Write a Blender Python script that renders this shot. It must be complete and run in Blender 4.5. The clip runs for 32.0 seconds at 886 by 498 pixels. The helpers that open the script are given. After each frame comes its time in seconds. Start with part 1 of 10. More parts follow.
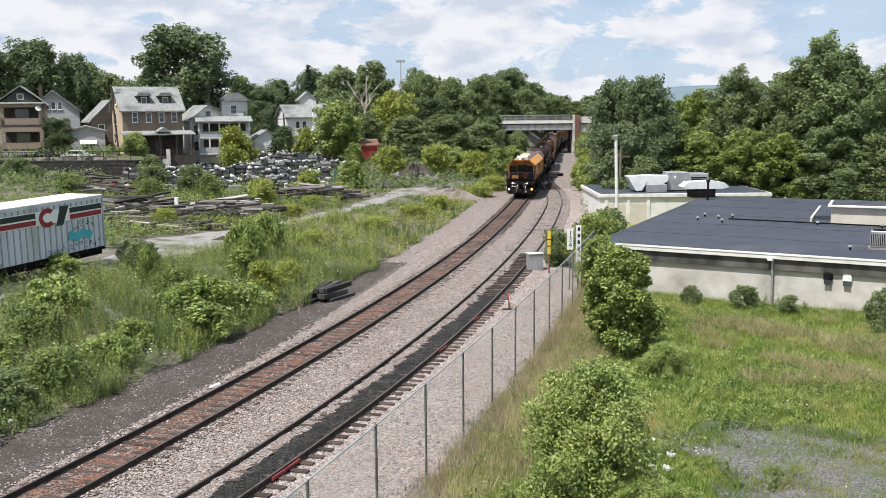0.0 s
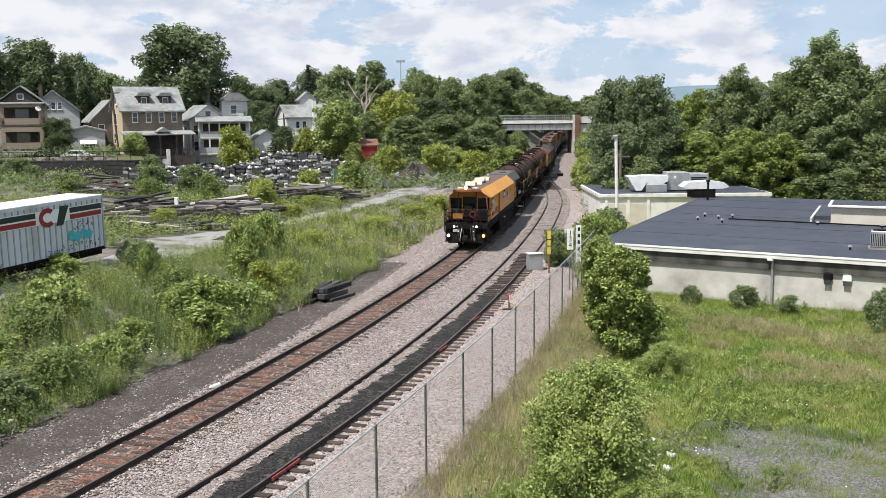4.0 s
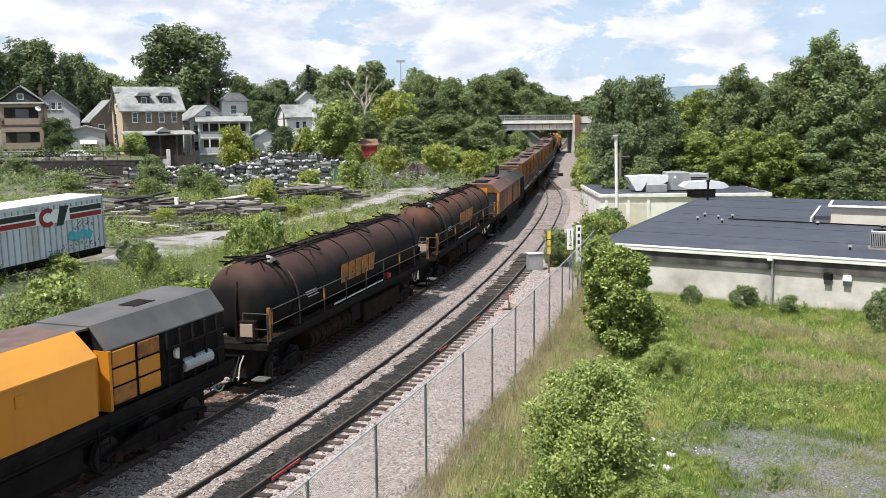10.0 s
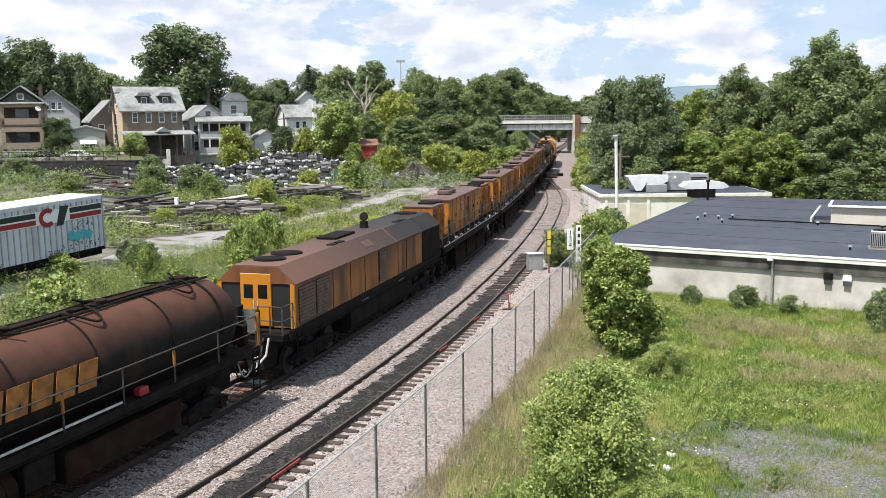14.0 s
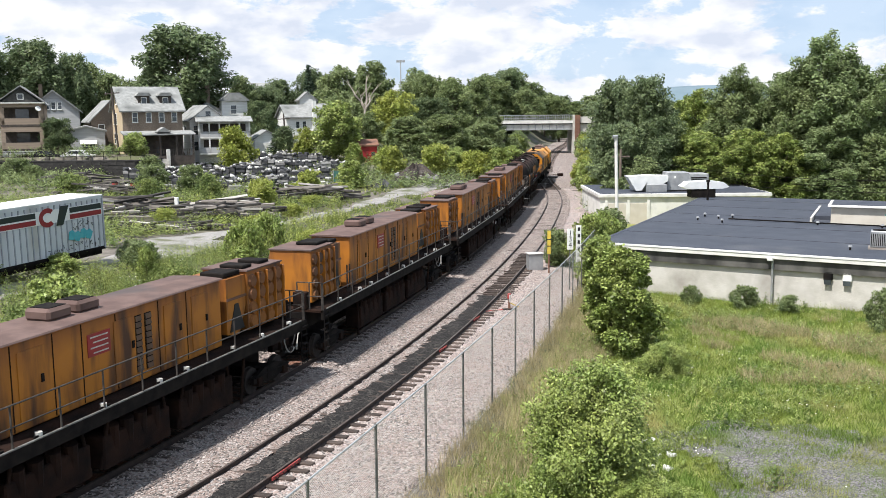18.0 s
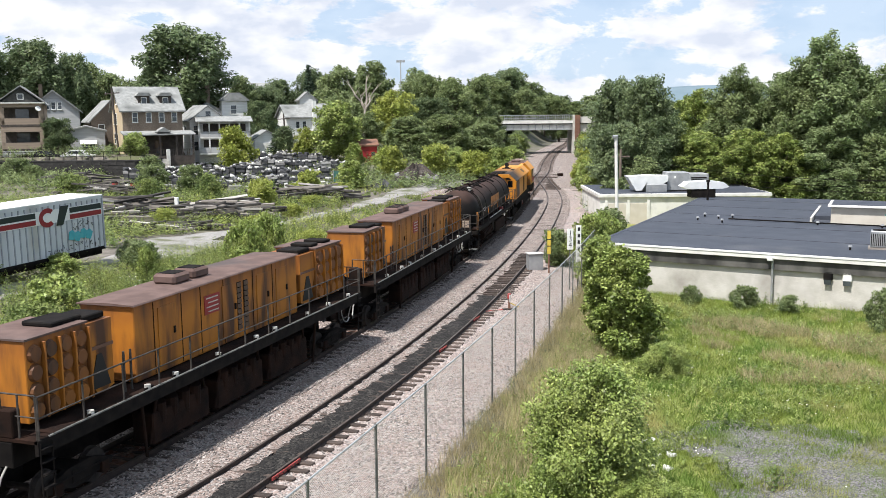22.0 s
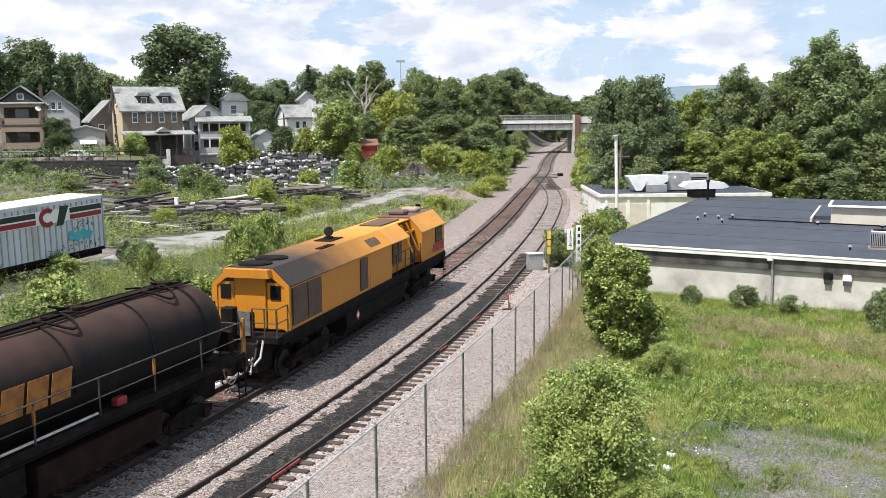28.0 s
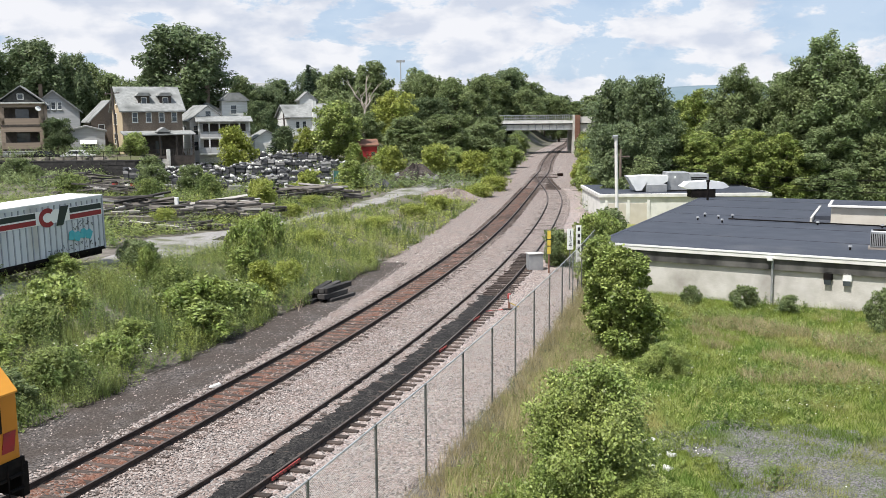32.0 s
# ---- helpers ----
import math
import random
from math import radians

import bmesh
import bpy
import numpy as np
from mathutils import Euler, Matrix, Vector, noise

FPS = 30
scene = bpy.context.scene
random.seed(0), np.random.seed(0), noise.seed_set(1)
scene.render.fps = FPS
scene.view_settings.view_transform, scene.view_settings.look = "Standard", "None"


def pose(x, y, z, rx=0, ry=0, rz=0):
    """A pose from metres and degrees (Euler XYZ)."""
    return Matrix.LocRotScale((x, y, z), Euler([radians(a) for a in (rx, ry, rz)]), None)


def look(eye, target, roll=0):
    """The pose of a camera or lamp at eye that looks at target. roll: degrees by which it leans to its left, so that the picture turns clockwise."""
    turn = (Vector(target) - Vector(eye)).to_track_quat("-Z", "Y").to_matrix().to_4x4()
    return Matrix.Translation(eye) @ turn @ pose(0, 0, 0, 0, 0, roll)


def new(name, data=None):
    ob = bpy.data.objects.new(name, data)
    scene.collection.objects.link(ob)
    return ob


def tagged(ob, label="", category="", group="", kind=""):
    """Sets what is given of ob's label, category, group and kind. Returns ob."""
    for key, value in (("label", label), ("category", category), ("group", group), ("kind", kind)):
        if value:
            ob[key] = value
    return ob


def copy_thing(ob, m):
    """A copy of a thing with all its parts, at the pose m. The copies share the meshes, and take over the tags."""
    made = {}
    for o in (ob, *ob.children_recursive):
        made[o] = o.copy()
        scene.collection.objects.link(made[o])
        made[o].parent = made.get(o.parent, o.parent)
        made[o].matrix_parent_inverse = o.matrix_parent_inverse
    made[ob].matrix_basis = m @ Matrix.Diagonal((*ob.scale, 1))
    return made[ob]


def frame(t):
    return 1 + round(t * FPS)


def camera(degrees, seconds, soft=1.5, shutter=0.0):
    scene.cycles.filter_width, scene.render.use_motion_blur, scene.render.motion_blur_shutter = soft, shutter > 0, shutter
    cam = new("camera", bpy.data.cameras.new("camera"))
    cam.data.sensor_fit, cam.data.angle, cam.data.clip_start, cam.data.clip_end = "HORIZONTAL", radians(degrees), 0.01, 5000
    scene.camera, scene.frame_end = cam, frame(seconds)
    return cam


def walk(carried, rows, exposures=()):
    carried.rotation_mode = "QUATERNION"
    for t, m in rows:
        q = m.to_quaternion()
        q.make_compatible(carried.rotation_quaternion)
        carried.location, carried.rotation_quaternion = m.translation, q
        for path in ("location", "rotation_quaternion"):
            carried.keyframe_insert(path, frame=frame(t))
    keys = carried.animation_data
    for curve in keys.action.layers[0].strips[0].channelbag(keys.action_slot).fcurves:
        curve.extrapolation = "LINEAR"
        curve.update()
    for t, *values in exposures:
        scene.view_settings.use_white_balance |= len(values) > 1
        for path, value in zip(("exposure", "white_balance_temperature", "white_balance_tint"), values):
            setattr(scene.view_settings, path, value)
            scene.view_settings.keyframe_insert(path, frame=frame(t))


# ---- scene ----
cam = camera(49.52, 32.0, soft=0.6)
EYE = (0.0, 0.0, 9.507)
VIEW = look(EYE, (0.0, 100.0, -4.786), -0.5)
walk(cam, [(0.0, VIEW), (32.0, VIEW)], [(0.0, 0.45, 6250, 12), (7.5, 0.47, 6250, 12), (10.0, 0.62, 6250, 12), (18.0, 0.67, 6250, 12), (29.4, 0.65, 6250, 12), (31.0, 0.54, 6250, 12), (32.0, 0.48, 6250, 12)])
scene.view_settings.exposure = 0.45

# ---- daylight: broken cloud, high sun behind and to the left ----
SUN_WAY = Vector((0.35, 0.38, -1.0)).normalized()
SUN_UP = math.asin(-SUN_WAY.z)
SUN_ROT = math.atan2(-SUN_WAY.x, -SUN_WAY.y)
world = bpy.data.worlds.new("sky")
scene.world = world
world.use_nodes = True
wn, wl = world.node_tree.nodes, world.node_tree.links
wn.clear()
w_sky = wn.new("ShaderNodeTexSky")
w_sky.sky_type, w_sky.sun_disc = "NISHITA", False
w_sky.sun_elevation, w_sky.sun_rotation = SUN_UP, SUN_ROT
w_sky.air_density, w_sky.dust_density, w_sky.ozone_density = 1.0, 0.2, 1.5
w_co = wn.new("ShaderNodeTexCoord")
w_map = wn.new("ShaderNodeMapping")
w_map.inputs["Scale"].default_value = (1.0, 1.0, 2.2)
w_map.inputs["Location"].default_value = (1.35, 0.6, 0.75)
w_noise = wn.new("ShaderNodeTexNoise")
w_noise.inputs["Scale"].default_value = 7.5
w_noise.inputs["Detail"].default_value = 10.0
w_noise.inputs["Roughness"].default_value = 0.64
w_noise.inputs["Distortion"].default_value = 0.25
w_ramp = wn.new("ShaderNodeValToRGB")
w_ramp.color_ramp.elements[0].position, w_ramp.color_ramp.elements[1].position = 0.42, 0.475
w_noise2 = wn.new("ShaderNodeTexNoise")
w_noise2.inputs["Scale"].default_value = 16.0
w_noise2.inputs["Detail"].default_value = 6.0
w_cloud = wn.new("ShaderNodeValToRGB")
w_cloud.color_ramp.elements[0].color = (8.6, 9.2, 10.2, 1)
w_cloud.color_ramp.elements[1].color = (12.0, 12.0, 12.0, 1)
w_cloud.color_ramp.elements[0].position, w_cloud.color_ramp.elements[1].position = 0.38, 0.56
w_mix = wn.new("ShaderNodeMix")
w_mix.data_type = "RGBA"
w_bg, w_out = wn.new("ShaderNodeBackground"), wn.new("ShaderNodeOutputWorld")
w_bg.inputs["Strength"].default_value = 0.055
wl.new(w_co.outputs["Generated"], w_map.inputs["Vector"])
wl.new(w_map.outputs["Vector"], w_noise.inputs["Vector"])
wl.new(w_map.outputs["Vector"], w_noise2.inputs["Vector"])
w_drift = wn.new("ShaderNodeMath")
w_drift.operation = "MULTIPLY_ADD"
w_drift.inputs[1].default_value = -0.13
w_side = wn.new("ShaderNodeSeparateXYZ")
wl.new(w_co.outputs["Generated"], w_side.inputs["Vector"])
wl.new(w_side.outputs["X"], w_drift.inputs[0])
wl.new(w_noise.outputs["Fac"], w_drift.inputs[2])
wl.new(w_drift.outputs["Value"], w_ramp.inputs["Fac"])
wl.new(w_noise2.outputs["Fac"], w_cloud.inputs["Fac"])
w_sep = wn.new("ShaderNodeSeparateXYZ")
w_thin = wn.new("ShaderNodeMapRange")
w_thin.inputs["From Min"].default_value, w_thin.inputs["From Max"].default_value = 0.25, 0.9
w_thin.inputs["To Min"].default_value, w_thin.inputs["To Max"].default_value = 1.0, 0.35
w_fac = wn.new("ShaderNodeMath")
w_fac.operation = "MULTIPLY"
w_haze = wn.new("ShaderNodeMapRange")
w_haze.inputs["To Min"].default_value = 0.25
wl.new(w_co.outputs["Generated"], w_sep.inputs["Vector"])
wl.new(w_sep.outputs["Z"], w_thin.inputs["Value"])
wl.new(w_ramp.outputs["Color"], w_haze.inputs["Value"])
wl.new(w_haze.outputs["Result"], w_fac.inputs[0])
wl.new(w_thin.outputs["Result"], w_fac.inputs[1])
wl.new(w_fac.outputs["Value"], w_mix.inputs["Factor"])
w_blue = wn.new("ShaderNodeMix")
w_blue.data_type = "RGBA"
w_blue.inputs["Factor"].default_value = 0.72
w_blue.inputs["B"].default_value = (6.6, 9.0, 11.8, 1)
wl.new(w_sky.outputs["Color"], w_blue.inputs["A"])
wl.new(w_blue.outputs["Result"], w_mix.inputs["A"])
wl.new(w_cloud.outputs["Color"], w_mix.inputs["B"])
wl.new(w_mix.outputs["Result"], w_bg.inputs["Color"])
wl.new(w_bg.outputs["Background"], w_out.inputs["Surface"])
sun = new("sun", bpy.data.lights.new("sun", "SUN"))
sun.data.energy, sun.data.angle, sun.data.color = 5.0, radians(0.6), (1.0, 0.95, 0.87)
sun.matrix_world = look((-60, -60, 160), Vector((-60, -60, 160)) + SUN_WAY)


# ---- materials ----
def material(name, base, second=None, rough=0.8, metal=0.0, scale=3.0, detail=6.0, spread=(0.35, 0.65), third=None, third_scale=0.4,
             third_at=(0.5, 0.7), bump=0.0, bump_scale=30.0, random_tone=0.0, island=False, stretch=(1, 1, 1), translucent=0.0, spec=0.4):
    """Two noise scales of colour, a bump and an optional tone per object or per piece."""
    m = bpy.data.materials.new(name)
    m.use_nodes = True
    n, l = m.node_tree.nodes, m.node_tree.links
    shader = n["Principled BSDF"]
    shader.inputs["Roughness"].default_value = rough
    shader.inputs["Metallic"].default_value = metal
    shader.inputs["Specular IOR Level"].default_value = spec
    co = n.new("ShaderNodeTexCoord")
    mp = n.new("ShaderNodeMapping")
    mp.inputs["Scale"].default_value = stretch
    l.new(co.outputs["Object"], mp.inputs["Vector"])

    def noise_mask(sc, lo, hi, det):
        t = n.new("ShaderNodeTexNoise")
        t.inputs["Scale"].default_value, t.inputs["Detail"].default_value = sc, det
        l.new(mp.outputs["Vector"], t.inputs["Vector"])
        r = n.new("ShaderNodeMapRange")
        r.inputs["From Min"].default_value, r.inputs["From Max"].default_value = lo, hi
        l.new(t.outputs["Fac"], r.inputs["Value"])
        return r.outputs["Result"]

    def mix(fac, a, b):
        x = n.new("ShaderNodeMix")
        x.data_type = "RGBA"
        l.new(fac, x.inputs["Factor"])
        for sock, v in (("A", a), ("B", b)):
            if isinstance(v, tuple):
                x.inputs[sock].default_value = (*v, 1)
            else:
                l.new(v, x.inputs[sock])
        return x.outputs["Result"]
    col = None
    if second:
        col = mix(noise_mask(scale, spread[0], spread[1], detail), base, second)
    if third:
        col = mix(noise_mask(third_scale, third_at[0], third_at[1], 4.0), col or base, third)
    if random_tone:
        if island:
            src = n.new("ShaderNodeNewGeometry").outputs["Random Per Island"]
        else:
            src = n.new("ShaderNodeObjectInfo").outputs["Random"]
        r = n.new("ShaderNodeMapRange")
        r.inputs["To Min"].default_value, r.inputs["To Max"].default_value = 1 - random_tone, 1 + random_tone
        l.new(src, r.inputs["Value"])
        hs = n.new("ShaderNodeHueSaturation")
        l.new(r.outputs["Result"], hs.inputs["Value"])
        if col:
            l.new(col, hs.inputs["Color"])
        else:
            hs.inputs["Color"].default_value = (*base, 1)
        col = hs.outputs["Color"]
    if col:
        l.new(col, shader.inputs["Base Color"])
    else:
        shader.inputs["Base Color"].default_value = (*base, 1)
    if bump:
        t = n.new("ShaderNodeTexNoise")
        t.inputs["Scale"].default_value, t.inputs["Detail"].default_value = bump_scale, 5.0
        l.new(mp.outputs["Vector"], t.inputs["Vector"])
        b = n.new("ShaderNodeBump")
        b.inputs["Strength"].default_value, b.inputs["Distance"].default_value = bump, 0.05
        l.new(t.outputs["Fac"], b.inputs["Height"])
        l.new(b.outputs["Normal"], shader.inputs["Normal"])
    if translucent:
        tr = n.new("ShaderNodeBsdfTranslucent")
        if col:
            l.new(col, tr.inputs["Color"])
        else:
            tr.inputs["Color"].default_value = (*base, 1)
        mx = n.new("ShaderNodeMixShader")
        mx.inputs["Fac"].default_value = translucent
        l.new(shader.outputs["BSDF"], mx.inputs[1])
        l.new(tr.outputs["BSDF"], mx.inputs[2])
        l.new(mx.outputs["Shader"], n["Material Output"].inputs["Surface"])
    return m


def pebbles(name, dark, light, tint, scale, tint_at=(0.5, 0.7), spread=(0.1, 0.9), bump=1.0, tint_scale=0.6, share=0.3):
    """Crushed stone: every cell a stone of its own tone, some of another colour, over large stains."""
    m = bpy.data.materials.new(name)
    m.use_nodes = True
    n, l = m.node_tree.nodes, m.node_tree.links
    s = n["Principled BSDF"]
    s.inputs["Roughness"].default_value = 0.92
    s.inputs["Specular IOR Level"].default_value = 0.2
    co = n.new("ShaderNodeTexCoord")
    v = n.new("ShaderNodeTexVoronoi")
    v.inputs["Scale"].default_value = scale
    l.new(co.outputs["Object"], v.inputs["Vector"])
    sep = n.new("ShaderNodeSeparateColor")
    l.new(v.outputs["Color"], sep.inputs["Color"])
    r = n.new("ShaderNodeMapRange")
    r.inputs["From Min"].default_value, r.inputs["From Max"].default_value = spread
    l.new(sep.outputs["Red"], r.inputs["Value"])
    a = n.new("ShaderNodeMix")
    a.data_type = "RGBA"
    a.inputs["A"].default_value, a.inputs["B"].default_value = (*dark, 1), (*light, 1)
    l.new(r.outputs["Result"], a.inputs["Factor"])
    pick = n.new("ShaderNodeMath")
    pick.operation = "LESS_THAN"
    pick.inputs[1].default_value = share
    l.new(sep.outputs["Green"], pick.inputs[0])
    t = n.new("ShaderNodeTexNoise")
    t.inputs["Scale"].default_value, t.inputs["Detail"].default_value = tint_scale, 5.0
    l.new(co.outputs["Object"], t.inputs["Vector"])
    q = n.new("ShaderNodeMapRange")
    q.inputs["From Min"].default_value, q.inputs["From Max"].default_value = tint_at
    l.new(t.outputs["Fac"], q.inputs["Value"])
    f = n.new("ShaderNodeMath")
    f.operation = "MAXIMUM"
    l.new(pick.outputs["Value"], f.inputs[0])
    l.new(q.outputs["Result"], f.inputs[1])
    g = n.new("ShaderNodeMath")
    g.operation = "MULTIPLY"
    g.inputs[1].default_value = 0.75
    l.new(f.outputs["Value"], g.inputs[0])
    b = n.new("ShaderNodeMix")
    b.data_type = "RGBA"
    l.new(g.outputs["Value"], b.inputs["Factor"])
    l.new(a.outputs["Result"], b.inputs["A"])
    b.inputs["B"].default_value = (*tint, 1)
    l.new(b.outputs["Result"], s.inputs["Base Color"])
    u = n.new("ShaderNodeBump")
    u.inputs["Strength"].default_value, u.inputs["Distance"].default_value = bump, 0.04
    u.invert = True
    l.new(v.outputs["Distance"], u.inputs["Height"])
    l.new(u.outputs["Normal"], s.inputs["Normal"])
    return m


def glowing(name, colour, strength):
    m = bpy.data.materials.new(name)
    m.use_nodes = True
    s = m.node_tree.nodes["Principled BSDF"]
    s.inputs["Base Color"].default_value = (*colour, 1)
    s.inputs["Emission Color"].default_value = (*colour, 1)
    s.inputs["Emission Strength"].default_value = strength
    return m


M = {
    "soil": material("soil", (0.09, 0.078, 0.064), (0.17, 0.152, 0.13), 0.95, scale=1.6, third=(0.085, 0.088, 0.042), third_scale=0.22,
                     third_at=(0.42, 0.58), bump=0.5, bump_scale=9),
    "turf": material("turf", (0.13, 0.17, 0.035), (0.20, 0.21, 0.06), 0.95, scale=0.7, third=(0.30, 0.26, 0.12), third_scale=0.13, third_at=(0.55, 0.7),
                     bump=0.5, bump_scale=14),
    "ballast": pebbles("ballast", (0.055, 0.049, 0.045), (0.36, 0.32, 0.295), (0.235, 0.175, 0.15), 17.0, (0.5, 0.75), share=0.35),
    "palebed": pebbles("pale ballast", (0.075, 0.067, 0.063), (0.46, 0.415, 0.39), (0.33, 0.25, 0.22), 17.0, (0.5, 0.75), share=0.4),
    "stone": material("ballast stone", (0.29, 0.26, 0.24), (0.20, 0.155, 0.135), 0.9, scale=2.0, random_tone=0.6, island=True),
    "rustbed": pebbles("rust stained ballast", (0.035, 0.027, 0.023), (0.21, 0.155, 0.13), (0.165, 0.068, 0.04), 15.0, (0.47, 0.66), tint_scale=1.1),
    "blackbed": pebbles("fouled black ballast", (0.007, 0.007, 0.007), (0.060, 0.055, 0.05), (0.014, 0.013, 0.013), 15.0, (0.45, 0.6), tint_scale=1.5),
    "cinder": pebbles("cinder shoulder", (0.028, 0.025, 0.024), (0.135, 0.12, 0.11), (0.05, 0.039, 0.032), 16.0, (0.38, 0.55), bump=0.5, share=0.2),
    "yardgravel": material("yard gravel", (0.18, 0.172, 0.162), (0.30, 0.288, 0.27), 0.95, scale=9.0, third=(0.095, 0.10, 0.055), third_scale=0.45, third_at=(0.5, 0.66), bump=0.6, bump_scale=18),
    "rail": material("rail steel", (0.020, 0.014, 0.012), (0.045, 0.029, 0.023), 0.7, 0.0, scale=4.0, bump=0.15),
    "railtop": material("rail running surface", (0.07, 0.055, 0.048), (0.13, 0.105, 0.09), 0.5, 0.5, scale=3.0),
    "tie": material("creosoted tie", (0.034, 0.026, 0.022), (0.088, 0.064, 0.052), 0.9, scale=2.4, random_tone=0.35, bump=0.5, bump_scale=14, stretch=(1, 6, 1)),
    "redpaint": material("faded red paint", (0.36, 0.055, 0.05), (0.25, 0.05, 0.045), 0.7, scale=4.0),
    "galv": material("galvanised steel", (0.34, 0.35, 0.35), (0.46, 0.47, 0.47), 0.5, 0.55, scale=5.0),
    "post": material("weathered fence post", (0.10, 0.105, 0.10), (0.19, 0.19, 0.18), 0.6, 0.4, scale=5.0),
    "wire": material("fence wire", (0.60, 0.61, 0.61), None, 0.5, 0.5),
    "concrete": material("stained concrete", (0.42, 0.40, 0.36), (0.54, 0.52, 0.48), 0.9, scale=1.2, third=(0.27, 0.25, 0.22), third_scale=0.5, third_at=(0.52, 0.75), bump=0.25, bump_scale=10),
    "roofing": material("dark blue-grey roofing felt", (0.038, 0.044, 0.058), (0.052, 0.058, 0.074), 0.7, scale=0.8, third=(0.085, 0.088, 0.098), third_scale=0.3, third_at=(0.6, 0.85), bump=0.1, spec=0.3),
    "white": material("white paint", (0.76, 0.76, 0.73), (0.62, 0.62, 0.59), 0.6, scale=1.5, spread=(0.45, 0.8)),
    "trimwhite": material("weathered white trim", (0.66, 0.65, 0.61), (0.46, 0.45, 0.42), 0.7, scale=1.2, spread=(0.45, 0.8)),
    "hvac": material("grey sheet metal", (0.36, 0.37, 0.38), (0.28, 0.29, 0.30), 0.5, 0.4, scale=2.0),
    "dark": material("dark opening", (0.012, 0.012, 0.013), None, 0.6),
    "glass": material("window glass", (0.030, 0.036, 0.042), (0.06, 0.07, 0.08), 0.08, scale=0.6, spec=0.8),
    "bark": material("bark", (0.10, 0.078, 0.06), (0.17, 0.14, 0.11), 0.95, scale=3.0, bump=0.6, bump_scale=8, stretch=(1, 1, 0.3)),
    "palebark": material("pale dead wood", (0.42, 0.37, 0.32), (0.30, 0.26, 0.22), 0.9, scale=2.0, stretch=(1, 1, 0.3)),
    "leaf": material("broad leaves", (0.15, 0.20, 0.08), (0.24, 0.285, 0.125), 0.6, scale=0.30, random_tone=0.5, island=True, translucent=0.45),
    "leafdark": material("dark leaves", (0.098, 0.14, 0.064), (0.17, 0.215, 0.098), 0.6, scale=0.35, random_tone=0.45, island=True, translucent=0.38),
    "leaflight": material("yellow-green leaves", (0.23, 0.28, 0.05), (0.34, 0.36, 0.085), 0.55, scale=0.4, random_tone=0.4, island=True, translucent=0.35),
    "leafbush": material("fresh bush leaves", (0.17, 0.235, 0.055), (0.30, 0.345, 0.10), 0.5, scale=0.9, random_tone=0.5, island=True, translucent=0.3),
    "needle": material("conifer needles", (0.018, 0.036, 0.018), (0.03, 0.055, 0.025), 0.7, scale=1.0, random_tone=0.4, island=True),
    "weed": material("green weeds", (0.12, 0.175, 0.048), (0.25, 0.285, 0.085), 0.7, scale=0.45, third=(0.08, 0.12, 0.034), third_scale=0.75, random_tone=0.5, island=True, translucent=0.35),
    "lotgravel": pebbles("grey lot gravel", (0.06, 0.058, 0.057), (0.22, 0.21, 0.205), (0.10, 0.12, 0.045), 24.0, (0.52, 0.62), bump=0.7, tint_scale=0.9, share=0.1),
    "leafolive": material("olive leaves", (0.175, 0.235, 0.10), (0.26, 0.315, 0.15), 0.6, scale=0.30, random_tone=0.5, island=True, translucent=0.5),
    "grass": material("meadow grass", (0.105, 0.18, 0.026), (0.22, 0.26, 0.05), 0.7, scale=0.55, third=(0.36, 0.33, 0.13), third_scale=0.17, third_at=(0.54, 0.64), random_tone=0.5, island=True, translucent=0.35),
    "drygrass": material("dry grass", (0.46, 0.385, 0.23), (0.33, 0.29, 0.15), 0.8, scale=0.5, random_tone=0.35, island=True, translucent=0.3),
    "drystem": material("dead brown stems", (0.26, 0.20, 0.14), (0.40, 0.34, 0.25), 0.9, scale=0.8, random_tone=0.4, island=True),
    "flower": material("white wildflowers", (0.80, 0.79, 0.72), None, 0.8),
}


